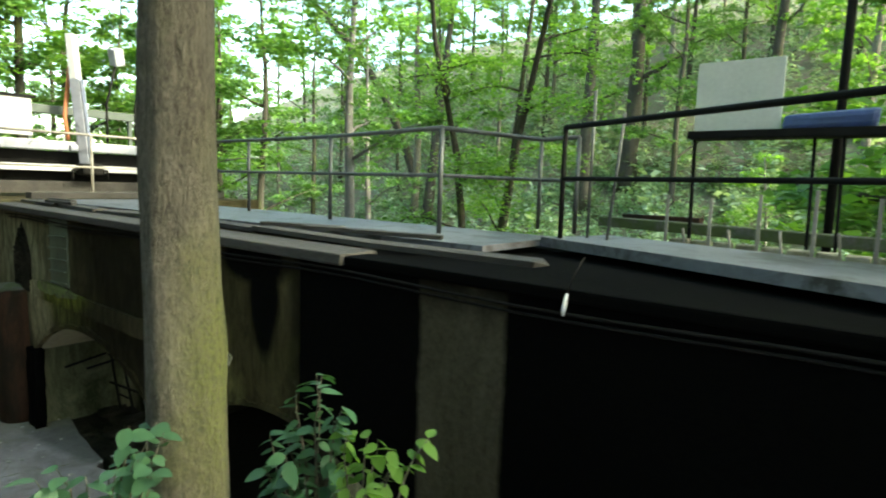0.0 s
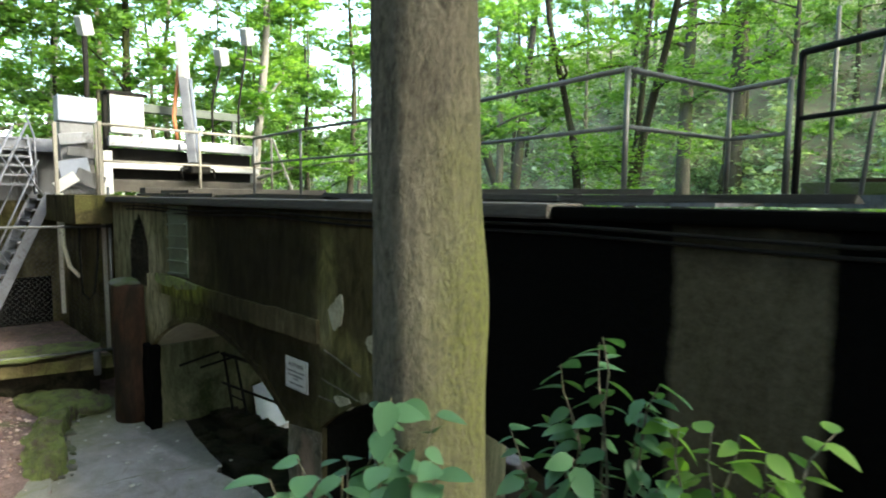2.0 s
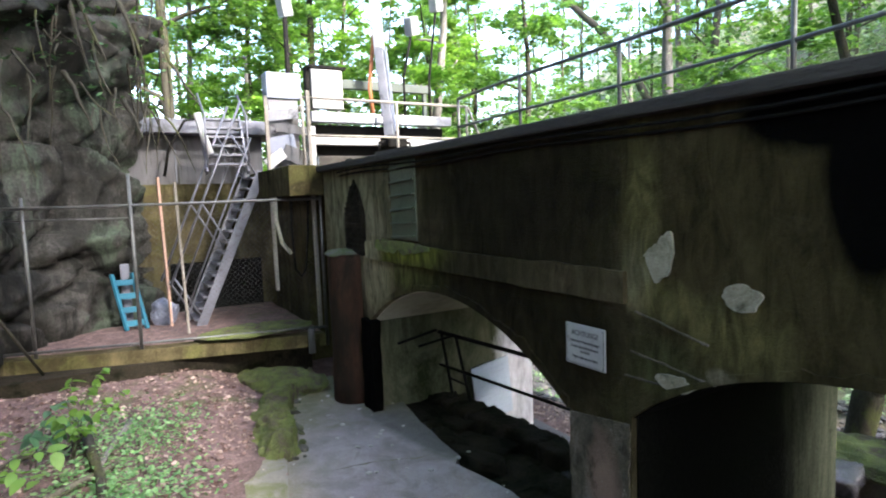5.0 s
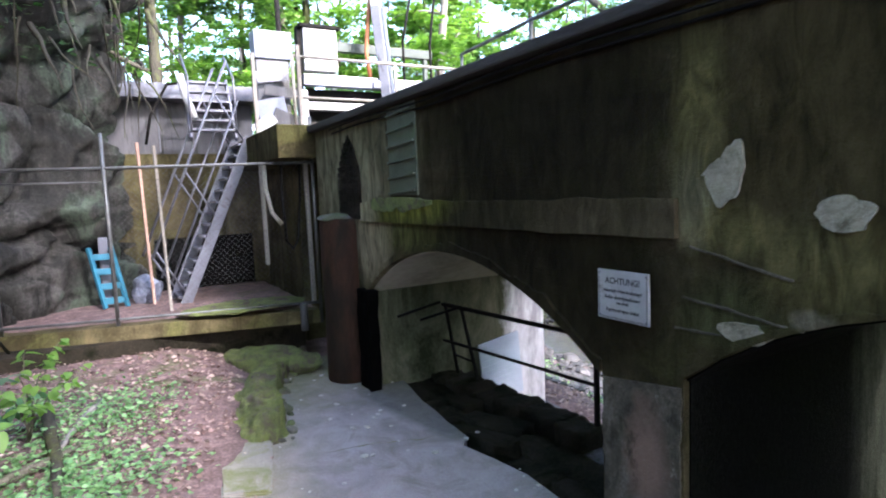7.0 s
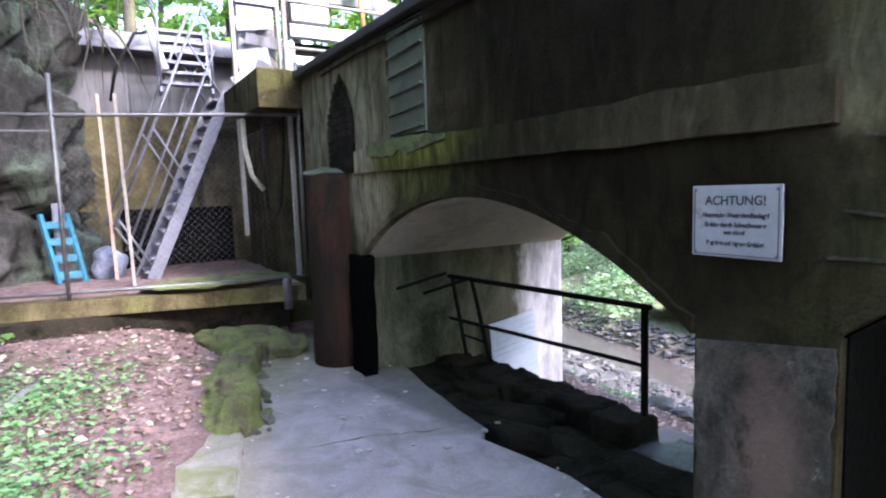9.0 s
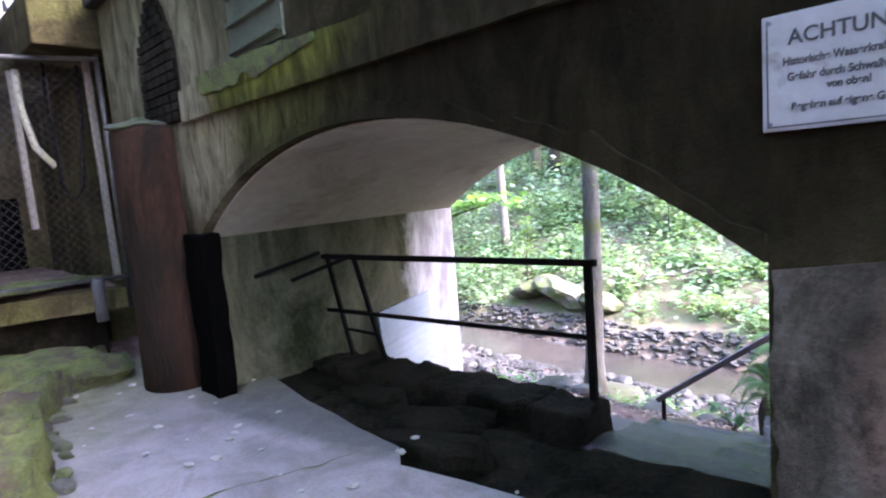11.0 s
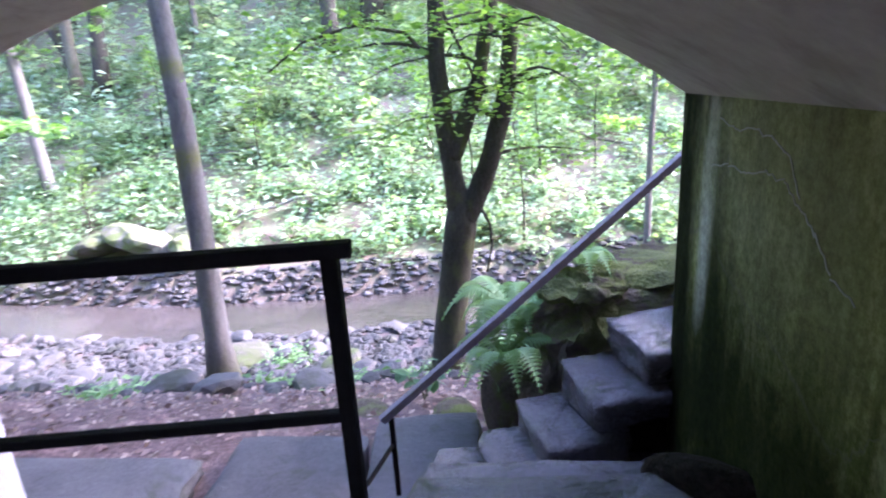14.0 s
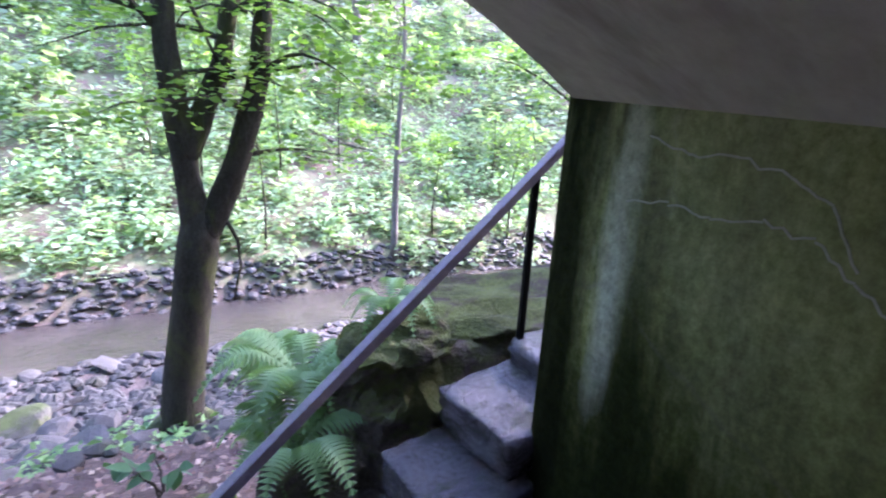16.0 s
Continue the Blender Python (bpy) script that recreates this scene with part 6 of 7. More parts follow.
def tree_parts(name, label, height, radius, bark, leaf, seed, lean=(0.0, 0.0), crown_from=0.35, spread=3.2, n_limbs=9, n_leaves=5200, leaf_size=0.16, at=(0, 0, 0), stems=None):
    """A tree with a tapered trunk, limbs and a crown of single leaves."""
    r = np.random.default_rng(seed)
    tree = holder(name, label, "tree", at, kind="")
    at = Vector(at)
    ends = []
    for si, (sx, sy, sr, sh, split) in enumerate(stems or [(lean[0], lean[1], radius, height, 0.0)]):
        pts, rads = [], []
        for i in range(15):
            f = i / 14
            g = max(0.0, f * sh - split) / max(0.1, sh - split)
            wob = Vector((noise.noise(Vector((f * 2.5, seed, si))), noise.noise(Vector((f * 2.5, seed + 5, si))), 0)) * 0.035 * sh * f
            pts.append(at + Vector((sx * sh * (g if split else f), sy * sh * (g if split else f), f * sh - 0.25)) + wob)
            flare = 1 + 0.55 * math.exp(-f * sh * 3.2) if not si else 1
            rads.append(max(0.012, sr * (1 - 0.82 * f ** 1.15) * flare))
        bm = bmesh.new()
        tube(bm, pts, rads, 14)
        for v in bm.verts:
            v.co += Vector((v.co.x - at.x, v.co.y - at.y, 0)).normalized() * noise.noise(v.co * 3.0) * sr * 0.10
        part("trunk", bm, bark, tree)
        for k in range(n_limbs):
            f = crown_from + (0.97 - crown_from) * (k + r.random()) / n_limbs
            i = min(13, int(f * 14))
            p = pts[i].lerp(pts[i + 1], f * 14 - i)
            a = k * 2.4 + r.normal(0, 0.4)
            reach = spread * (1.15 - 0.65 * f) * r.uniform(0.7, 1.2)
            q, rr = [p], [max(0.012, rads[i] * 0.45)]
            d = Vector((math.cos(a), math.sin(a), r.uniform(0.25, 0.8)))
            for s in range(5):
                d += Vector((r.normal(0, 0.18), r.normal(0, 0.18), r.normal(-0.06, 0.12)))
                q.append(q[-1] + d.normalized() * reach / 5)
                rr.append(rr[0] * (1 - 0.17 * (s + 1)))
                ends.append((q[-1], 0.25 + 0.12 * s))
            bm = bmesh.new()
            tube(bm, q, rr, 6, False)
            part("limb", bm, bark, tree)
        ends.append((pts[-1], 0.6))
    c = np.array([list(e[0]) for e in ends])
    w = np.array([e[1] for e in ends])
    pick = r.choice(len(c), n_leaves, p=w / w.sum())
    clump = r.normal(0, 1, (len(c), 3, 3)) * np.array([0.5, 0.5, 0.28])
    sub = clump[pick, r.integers(0, 3, n_leaves)]
    pos = c[pick] + sub * spread * 0.22 + r.normal(0, 1, (n_leaves, 3)) * np.array([0.16, 0.16, 0.06]) * spread * 0.34
    crown = new("crown", quads_mesh("crown", leaf_quads(pos - np.array(at), leaf_size, 0.62, 0.62), n_leaves, leaf))
    crown.parent = tree
    return tree


def foreground_tree():
    tree = holder("beech_tree", "grey-brown ridged trunk of a tree with a mossy flank", "tree", (-2.42, -1.63, 1.1))
    bm = bmesh.new()
    seg, rows = 72, 260
    rings = []
    for j in range(rows + 1):
        z = 0.9 + 15.0 * j / rows
        ring = []
        rad = 0.178 + 0.12 * math.exp(-(z - 1.1) * 3.0) - 0.0085 * (z - 3)
        lean = 0.032 * (1 - smooth(2.7, 4.1, z)) - 0.012 * max(0.0, z - 4.1)
        cx, cy = -2.425 + 0.69 * lean + 0.01 * math.sin(z * 1.3), -1.635 + 0.72 * lean
        for k in range(seg):
            a = 2 * math.pi * k / seg
            d = Vector((math.cos(a), math.sin(a), 0))
            ridge = noise.noise(Vector((d.x * 9, d.y * 9, z * 1.7))) * 0.006 + noise.noise(Vector((d.x * 1.6, d.y * 1.6, z * 0.9))) * 0.022
            knob = 0.022 * math.exp(-((z - 3.15) / 0.22) ** 2) * max(0.0, d.x * 0.75 + d.y * 0.66) ** 3
            ring.append(bm.verts.new((cx + d.x * (rad + ridge + knob), cy + d.y * (rad + ridge + knob), z)))
        rings.append(ring)
    for a, b in zip(rings, rings[1:]):
        for k in range(seg):
            bm.faces.new((a[k], a[(k + 1) % seg], b[(k + 1) % seg], b[k])).smooth = True
    bm.faces.new(rings[-1])
    part("trunk", bm, M_BEECHBARK, tree)
    r = np.random.default_rng(3)
    heads = []
    for k in range(14):
        a, z = k * 2.4 + r.normal(0, 0.3), 7.6 + 0.58 * k
        top = Vector((-2.56, -1.78, z))
        reach = r.uniform(2.6, 4.4) * (1.1 - 0.03 * k)
        pts = [top + Vector((math.cos(a), math.sin(a), 0)) * reach * f + Vector((0, 0, 1.5 * f - 0.5 * f * f)) + Vector(r.normal(0, 0.1, 3)) * f for f in (0, 0.25, 0.5, 0.75, 1.0)]
        bm = bmesh.new()
        tube(bm, pts, [0.075, 0.055, 0.04, 0.025, 0.01], 6)
        part("limb", bm, M_BEECHBARK, tree)
        heads += pts[1:]
    # crown out of view, made large to shade cliff, machine and slab
    n = 15000
    heads = np.array([list(h) for h in heads])
    pos = heads[r.integers(0, len(heads), n)] + r.normal(0, 1, (n, 3)) * np.array([0.75, 0.75, 0.35]) - np.array([-2.42, -1.63, 1.1])
    crown = new("crown", quads_mesh("crown", leaf_quads(pos, 0.2, 0.6, 0.62), n, M_LEAF))
    crown.parent = tree


foreground_tree()


def from_view(eye, yaw, px, dist):
    """A spot at a distance along a heading: yaw of the view, tangent offset to the right."""
    a = math.radians(yaw) - math.atan(px)
    return eye[0] - math.sin(a) * dist, eye[1] + math.cos(a) * dist


def forked_tree():
    """Three mossy stems rising close together from one bole."""
    at = Vector((-7.80, 7.95, ground_z(-7.8, 7.95) - 0.1))
    tree = holder("forked_tree", "dark forked multi-stemmed tree with mossy foot by the stream", "tree", at)
    r = np.random.default_rng(72)
    fork = Vector((-7.46, 7.95, -0.75))
    bole = [at, Vector((-7.80, 7.95, -3.1)), Vector((-7.72, 7.95, -2.4)), Vector((-7.60, 7.95, -1.6)), fork, Vector((-7.46, 7.96, -0.35))]
    stems = (
        (0.17, [fork, Vector((-7.56, 7.95, 0.3)), Vector((-7.66, 7.93, 1.35)), Vector((-7.63, 7.9, 2.4)), Vector((-7.75, 7.7, 4.6)), Vector((-8.2, 7.3, 7.2)), Vector((-8.4, 7.0, 10.5))]),
        (0.15, [Vector((-7.55, 7.95, 0.25)), Vector((-7.38, 7.97, 0.6)), Vector((-7.14, 8.05, 1.2)), Vector((-6.90, 8.15, 2.3)), Vector((-6.75, 8.5, 4.8)), Vector((-6.8, 9.0, 7.6)), Vector((-6.6, 9.4, 10.8))]),
        (0.18, [fork, Vector((-7.28, 7.93, -0.45)), Vector((-6.98, 7.9, 0.25)), Vector((-6.73, 7.88, 1.2)), Vector((-6.66, 7.85, 2.2)), Vector((-6.2, 7.7, 4.8)), Vector((-5.4, 7.4, 7.6)), Vector((-4.9, 7.2, 10.2))]))
    bm = bmesh.new()
    tube(bm, bole, [0.34, 0.27, 0.235, 0.225, 0.23, 0.16], 20)
    roughen(bm, 0.03, 3.0)
    part("trunk", bm, M_BARKDARK, tree)
    heads = []
    for rad, pts in stems:
        bm = bmesh.new()
        fine = [pts[i].lerp(pts[i + 1], f / 4) for i in range(len(pts) - 1) for f in range(4)] + [pts[-1]]
        tube(bm, fine, [rad * (1 - 0.85 * i / len(fine)) for i in range(len(fine))], 14)
        roughen(bm, 0.025, 3.5)
        part("stem", bm, M_BARKDARK, tree)
        for k in range(11):
            i = int(len(fine) * (0.30 + 0.68 * k / 11))
            a = k * 2.4 + r.normal(0, 0.4) + rad * 40
            reach = r.uniform(1.4, 3.0)
            d = Vector((math.cos(a), math.sin(a), 0.5))
            q = [fine[i]]
            for step in range(6):
                d += Vector((r.normal(0, 0.22), r.normal(0, 0.22), -0.16 + r.normal(0, 0.08)))
                q.append(q[-1] + d.normalized() * reach / 6)
            bm = bmesh.new()
            tube(bm, q, [0.034, 0.028, 0.022, 0.017, 0.012, 0.008, 0.004], 6, False)
            part("branch", bm, M_BARKDARK, tree)
            heads += [(p, 1.0 if fine[i].z > 2.5 else 0.35) for p in q[2:]]
    for pts, rad in (([(-7.66, 7.93, 1.45), (-8.03, 7.7, 1.89), (-8.62, 7.5, 2.0), (-9.25, 7.3, 1.83), (-9.7, 7.2, 1.5)], 0.03), ([(-7.2, 7.9, -0.4), (-7.05, 7.8, -0.7), (-7.03, 7.75, -1.0), (-7.12, 7.75, -1.4)], 0.026), ([(-7.63, 7.9, 2.3), (-7.4, 7.9, 1.8), (-7.16, 7.95, 1.25)], 0.03)):
        bm = bmesh.new()
        tube(bm, pts, [rad * (1 - 0.75 * i / len(pts)) for i in range(len(pts))], 8)
        part("branch", bm, M_BARKDARK, tree)
        if pts[-1][0] < -9:
            heads += [(Vector(p), 0.8) for p in pts[2:]]
    n = 15000
    c, w = np.array([list(h[0]) for h in heads]), np.array([h[1] for h in heads])
    pos = c[r.choice(len(c), n, p=w / w.sum())] + r.normal(0, 1, (n, 3)) * np.array([0.34, 0.34, 0.12]) - np.array(at)
    crown = new("crown", quads_mesh("crown", leaf_quads(pos, 0.115, 0.7, 0.62), n, M_LEAFLIGHT))
    crown.parent = tree
    foot = bmesh.new()
    for a in (0.4, 1.9, 3.3, 4.6, 5.6):
        tube(foot, [at + Vector((0, 0, 0.45)), at + Vector((math.cos(a) * 0.3, math.sin(a) * 0.3, 0.22)), at + Vector((math.cos(a) * 0.6, math.sin(a) * 0.6, 0.04))], [0.15, 0.10, 0.03], 8)
    roughen(foot, 0.03, 4)
    part("root_flare", foot, M_MOSSSTONE, tree, "mossy root flare")


def forest():
    # trunks that stand out one by one
    eye = (-0.755, -2.966)
    singles = [  # offset, distance, height, radius, bark, lean
        (-0.295, 34, 19, 0.30, M_BARKDARK, (-0.03, 0.02)), (-0.27, 35, 19, 0.27, M_BARKDARK, (0.02, 0.0)), (0.064, 13, 14, 0.12, M_BARK, (0.0, 0.01)),
        (0.085, 12.5, 13, 0.16, M_BARKDARK, (0.09, 0.04)), (0.375, 11, 14, 0.17, M_BARKDARK, (0.01, 0.0)), (0.455, 11.5, 14, 0.22, M_BARKDARK, (0.02, 0.0)), (-0.11, 38, 18, 0.24, M_BARKDARK, (0, 0)),
        (-0.70, 26, 15, 0.16, M_BARKDARK, (0.02, 0)), (-0.62, 24, 15, 0.14, M_BARK, (-0.03, 0)), (-0.42, 27, 16, 0.15, M_BARK, (0.0, 0)), (-0.36, 25, 16, 0.15, M_BARKDARK, (0.0, 0)),
        (0.72, 13, 13, 0.15, M_BARKDARK, (0.03, 0))]
    for k, (px, dist, h, rad, bark, lean) in enumerate(singles):
        far = 1.0 if dist > 16 else 3.0
        dist, h, rad = dist * far, h * (1.5 if far > 1 else 1), rad * far * 0.75
        x, y = from_view(eye, 43.5, px, dist)
        tree_parts("woodland_tree", "slender dark-trunked deciduous tree beyond the railing", h, rad, bark, M_LEAFLIGHT if k % 2 else M_LEAF, 30 + k, lean, 0.28, 2.8, 10, 5200, 0.17, (x, y, ground_z(x, y) - 0.1))
    # leaning bare stem
    x, y = from_view(eye, 43.5, 0.07, 42)
    bent = holder("bent_tree", "thin dark bare tree leaning across the wood", "tree", (x, y, 0))
    u = Vector((-0.73, -0.69, 0))
    bm = bmesh.new()
    base = Vector((x, y, ground_z(x, y)))
    top = Vector((x, y, 3.5))
    pts = [base, top] + [top + u * s * 1.7 + Vector((0, 0, hgt * 1.7)) for s, hgt in ((0.7, 2.0), (1.6, 4.0), (2.8, 5.8), (4.4, 7.4), (6.2, 8.6), (8.4, 9.2))]
    tube(bm, pts, [0.38, 0.32, 0.29, 0.27, 0.24, 0.19, 0.13, 0.07], 8)
    part("trunk", bm, M_BARKDARK, bent)
    # stream trees
    tree_parts("stream_tree", "pale slim leaning tree with moss bands on the stream bank", 15, 0.185, M_STREAMBARK, M_LEAF, 71, (0.012, 0.0), 0.5, 3.6, 9, 7000, 0.17, (-11.12, 7.45, ground_z(-11.12, 7.45) + 0.1))
    forked_tree()
    tree_parts("thin_tree", "thin pale tree on the sunlit far bank", 9, 0.10, M_BARKPALE, M_LEAFLIGHT, 73, (0.0, 0.0), 0.3, 2.0, 8, 3500, 0.13, (-2.6, 15.6, ground_z(-2.6, 15.6)))
    tree_parts("far_bank_tree", "pale trunk on the far stream bank", 14, 0.22, M_BARKPALE, M_LEAF, 74, (-0.03, 0.0), 0.3, 3.4, 10, 5200, 0.18, (-22.5, 19.5, ground_z(-22.5, 19.5)))
    # wood all round: a few model trees and their copies
    r = np.random.default_rng(11)
    models = [tree_parts("wood_tree", "tall leafy deciduous tree of the surrounding wood, some copies added for shade", 15 + k, 0.18, (M_BARKDARK, M_BARK, M_BARKDARK, M_BARKPALE)[k % 4], (M_LEAF, M_LEAFLIGHT, M_LEAF, M_LEAFLIGHT)[k], 90 + k, (0.02, 0.01), (0.16, 0.25, 0.2, 0.3)[k], 3.8, 12, 7500, 0.21, (-30 + 9 * k, 34 + 3 * k, ground_z(-30 + 9 * k, 34 + 3 * k))) for k in range(4)]
    for m in models:
        m["group"] = "trees of the wood"
    spots = []
    tries = 0
    while len(spots) < 105 and tries < 4000:
        tries += 1
        x, y = r.uniform(-62, 24), r.uniform(-30, 62)
        if -22 < x < 12 and -9 < y < 15.5:
            continue
        if 4 < y < 27 and -34 < x < 16:
            continue
        if any((x - a) ** 2 + (y - b) ** 2 < 22 for a, b in spots):
            continue
        if y < -9 and r.random() < 0.35:
            continue
        spots.append((x, y))
    # hand-placed spots; several are unseen trees added to shade bank, steps and shed
    spots += [(-18.5, -8.6), (-22.3, -1.2), (-19.6, 6.4), (-21.5, -7.6), (-23.4, 3.0), (-17.4, -11.5), (-11, -10.5), (-7.5, -12), (-1, -12), (2.5, -8.5), (5, -5), (6.5, -11), (9, -3), (-13.5, -13), (-17, -9.5), (-9, -16), (-2, -16), (4, -16), (10, -9), (11, 4), (9, 9), (2.2, 13.0), (2.8, 10.3), (0.9, 5.4), (3.2, 8.6), (-24, 4), (-27, 0), (-23.5, -4), (-29, 7), (-25, 9), (-32, 3), (-22, 12), (-28, -6), (-36, 9), (-33, -3), (-26, 13), (-38, 1), (-30, 12), (-35, 15), (4.2, 4.6), (0.6, 8.8)]
    for k, (x, y) in enumerate(spots):
        s = r.uniform(0.8, 1.25)
        copy_thing(models[k % 4], Matrix.Translation((x, y, ground_z(x, y) - 0.1)) @ Matrix.Rotation(r.uniform(0, 6.28), 4, "Z") @ Matrix.Diagonal((s, s, s * r.uniform(0.9, 1.2), 1)))


forest()


def scatter_leaves(name, count, xr, yr, size, lift, material, label, category, keep=None, flat=0.5, seed=1, slim=0.55, clump=0.0):
    r = np.random.default_rng(seed)
    pts = []
    if clump:
        heads = [(r.uniform(*xr), r.uniform(*yr)) for _ in range(max(1, int(count * clump)))]
    while len(pts) < count:
        if clump:
            hx, hy = heads[int(r.integers(len(heads)))]
            x, y = hx + r.normal(0, 0.28), hy + r.normal(0, 0.28)
        else:
            x, y = r.uniform(*xr), r.uniform(*yr)
        if keep and not keep(x, y, r):
            if r.random() < 0.002:
                pts.append((x, y, ground_z(x, y) - 0.2))
            continue
        pts.append((x, y, ground_z(x, y) + abs(r.normal(0, 1)) * lift + 0.012))
    ob = new(name, quads_mesh(name, leaf_quads(np.array(pts), size, flat, slim), count, material))
    return tagged(ob, label, category, kind="stuff")


def off_slab(x, y, r):
    return not (-12.0 < x < -5.2 and y > -2.25 + 0.02 * r.random() + max(0, (-x - 8.6) * 0.42))


scatter_leaves("leaf_litter", 15000, (-14, 1), (-6.5, -0.2), 0.075, 0.012, M_LITTER, "pinkish brown dead leaves on the ground", "leaf litter", off_slab, 0.8, 21, 0.6)
scatter_leaves("fallen_leaves", 420, (-11.6, -5.4), (-2.0, 0.3), 0.05, 0.004, M_LITTER, "a few pale fallen leaves on the slab", "leaf litter", None, 0.95, 22, 0.6)
scatter_leaves("bank_litter", 6000, (-13, -4), (3.4, 9.5), 0.08, 0.015, M_LITTER, "dead leaves on the slope to the stream", "leaf litter", None, 0.8, 23, 0.6)
scatter_leaves("ground_plants", 3400, (-11.2, -8.3), (-3.9, -2.45), 0.06, 0.07, M_FERN, "low green seedlings among the leaf litter", "plants", None, 0.6, 24, 0.65, 0.012)
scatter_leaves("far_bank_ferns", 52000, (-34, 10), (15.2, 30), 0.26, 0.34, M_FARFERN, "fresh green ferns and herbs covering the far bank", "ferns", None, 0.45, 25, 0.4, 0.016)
scatter_leaves("far_bank_herbs", 42000, (-24, 6), (16, 36), 0.24, 0.40, M_FARFERN, "green herbs and saplings on the far slope, paled for haze", "herbs", None, 0.5, 29, 0.5, 0.010)
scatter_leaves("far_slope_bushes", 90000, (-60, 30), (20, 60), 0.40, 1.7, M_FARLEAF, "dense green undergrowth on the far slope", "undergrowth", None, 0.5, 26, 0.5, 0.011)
scatter_leaves("near_bank_plants", 5200, (-26, -3), (5.0, 10.6), 0.12, 0.10, M_FERN, "green herbs on the near stream bank", "plants", None, 0.5, 27, 0.5, 0.006)
scatter_leaves("upper_wood_floor", 16000, (-44, -16), (-20, 16), 0.34, 0.6, M_LEAF, "green undergrowth below the wood", "undergrowth", lambda x, y, r: y < 5 and not (-22 < x and -7 < y), 0.4, 28, 0.55, 0.012)


def stream_stones():
    r = np.random.default_rng(4)
    bed = holder("stream_bed", "grey and mossy stones along the stream bed", "stones", (-9, 11, -4.2), kind="structure")
    meshes = [stone_mesh("stone", M_RIVERSTONE, k + 1, r.uniform(0.5, 0.8), 2, 0.4) for k in range(7)]
    count = 0
    while count < 300:
        x, y = r.uniform(-20, -1), r.choice([r.uniform(7.0, 12.6), r.uniform(7.0, 12.6), r.uniform(6.0, 11.0), r.uniform(14.4, 15.6)])
        bend = 0.9 * math.sin(x * 0.16 + 1.0) + 0.012 * max(0, -x - 10) ** 1.6
        s = r.uniform(0.16, 0.55) * (1.35 if r.random() < 0.12 else 1) * (0.55 if y > 14 else 1)
        piece("stone", meshes[count % 7], bed, Matrix.LocRotScale((x, y + bend, ground_z(x, y + bend) + s * 0.12), Euler(r.uniform(-0.4, 0.4, 3) + np.array([0, 0, r.uniform(0, 6)])), (s * r.uniform(0.8, 1.4), s, s * r.uniform(0.5, 0.9))))
        count += 1
    # the far run of small stones, one mesh
    bm = bmesh.new()
    bmesh.ops.create_icosphere(bm, subdivisions=1, radius=0.5)
    bv = np.array([v.co[:] for v in bm.verts])
    bf = np.array([[v.index for v in f.verts] for f in bm.faces])
    bm.free()
    n = 12000
    vs, fs = [], []
    for k in range(n):
        x = r.uniform(-26, 3)
        y = r.choice([r.uniform(6.2, 12.8), r.uniform(7.5, 12.2), r.uniform(6.6, 12.2), r.uniform(8.5, 12.4), r.uniform(14.0, 15.6)])
        bend = 0.9 * math.sin(x * 0.16 + 1.0) + 0.012 * max(0, -x - 10) ** 1.6
        s = r.uniform(0.06, 0.26)
        a = r.uniform(0, 6.28)
        q = bv * (1 + r.normal(0, 0.14, (len(bv), 1))) * np.array([s * r.uniform(0.8, 1.6), s, s * 0.6])
        q = q @ np.array([[math.cos(a), math.sin(a), 0], [-math.sin(a), math.cos(a), 0], [0, 0, 1]])
        vs.append(q + np.array([x, y + bend, ground_z(x, y + bend) + s * 0.15]))
        fs.append(bf + k * len(bv))
    me = bpy.data.meshes.new("pebbles")
    me.from_pydata(np.concatenate(vs).tolist(), [], np.concatenate(fs).tolist())
    me.materials.append(M_RIVERSTONE)
    tagged(new("pebbles", me), "violet-grey pebbles along both stream banks", "pebbles", kind="stuff")
    for k, (x, y, s) in enumerate(((-9.9, 9.3, 0.8), (-12.0, 10.0, 0.9), (-15.5, 15.6, 1.5), (-17, 15.9, 1.9), (-18.6, 16.3, 1.6), (-16.2, 16.6, 1.4), (-6.6, 9.6, 0.7), (-4.5, 8.6, 0.9))):
        ob = new("boulder", stone_mesh("boulder", M_MOSSSTONE, k + 31, 0.6, 3, 0.4))
        ob.matrix_basis = Matrix.LocRotScale((x, y, ground_z(x, y) + s * 0.12), Euler((0.2, 0.3 * (k % 3 - 1), k)), (s * 1.3, s, s * 0.8))
        tagged(ob, "mossy angular boulder in the stream", "boulder", group="boulders along the stream")


stream_stones()


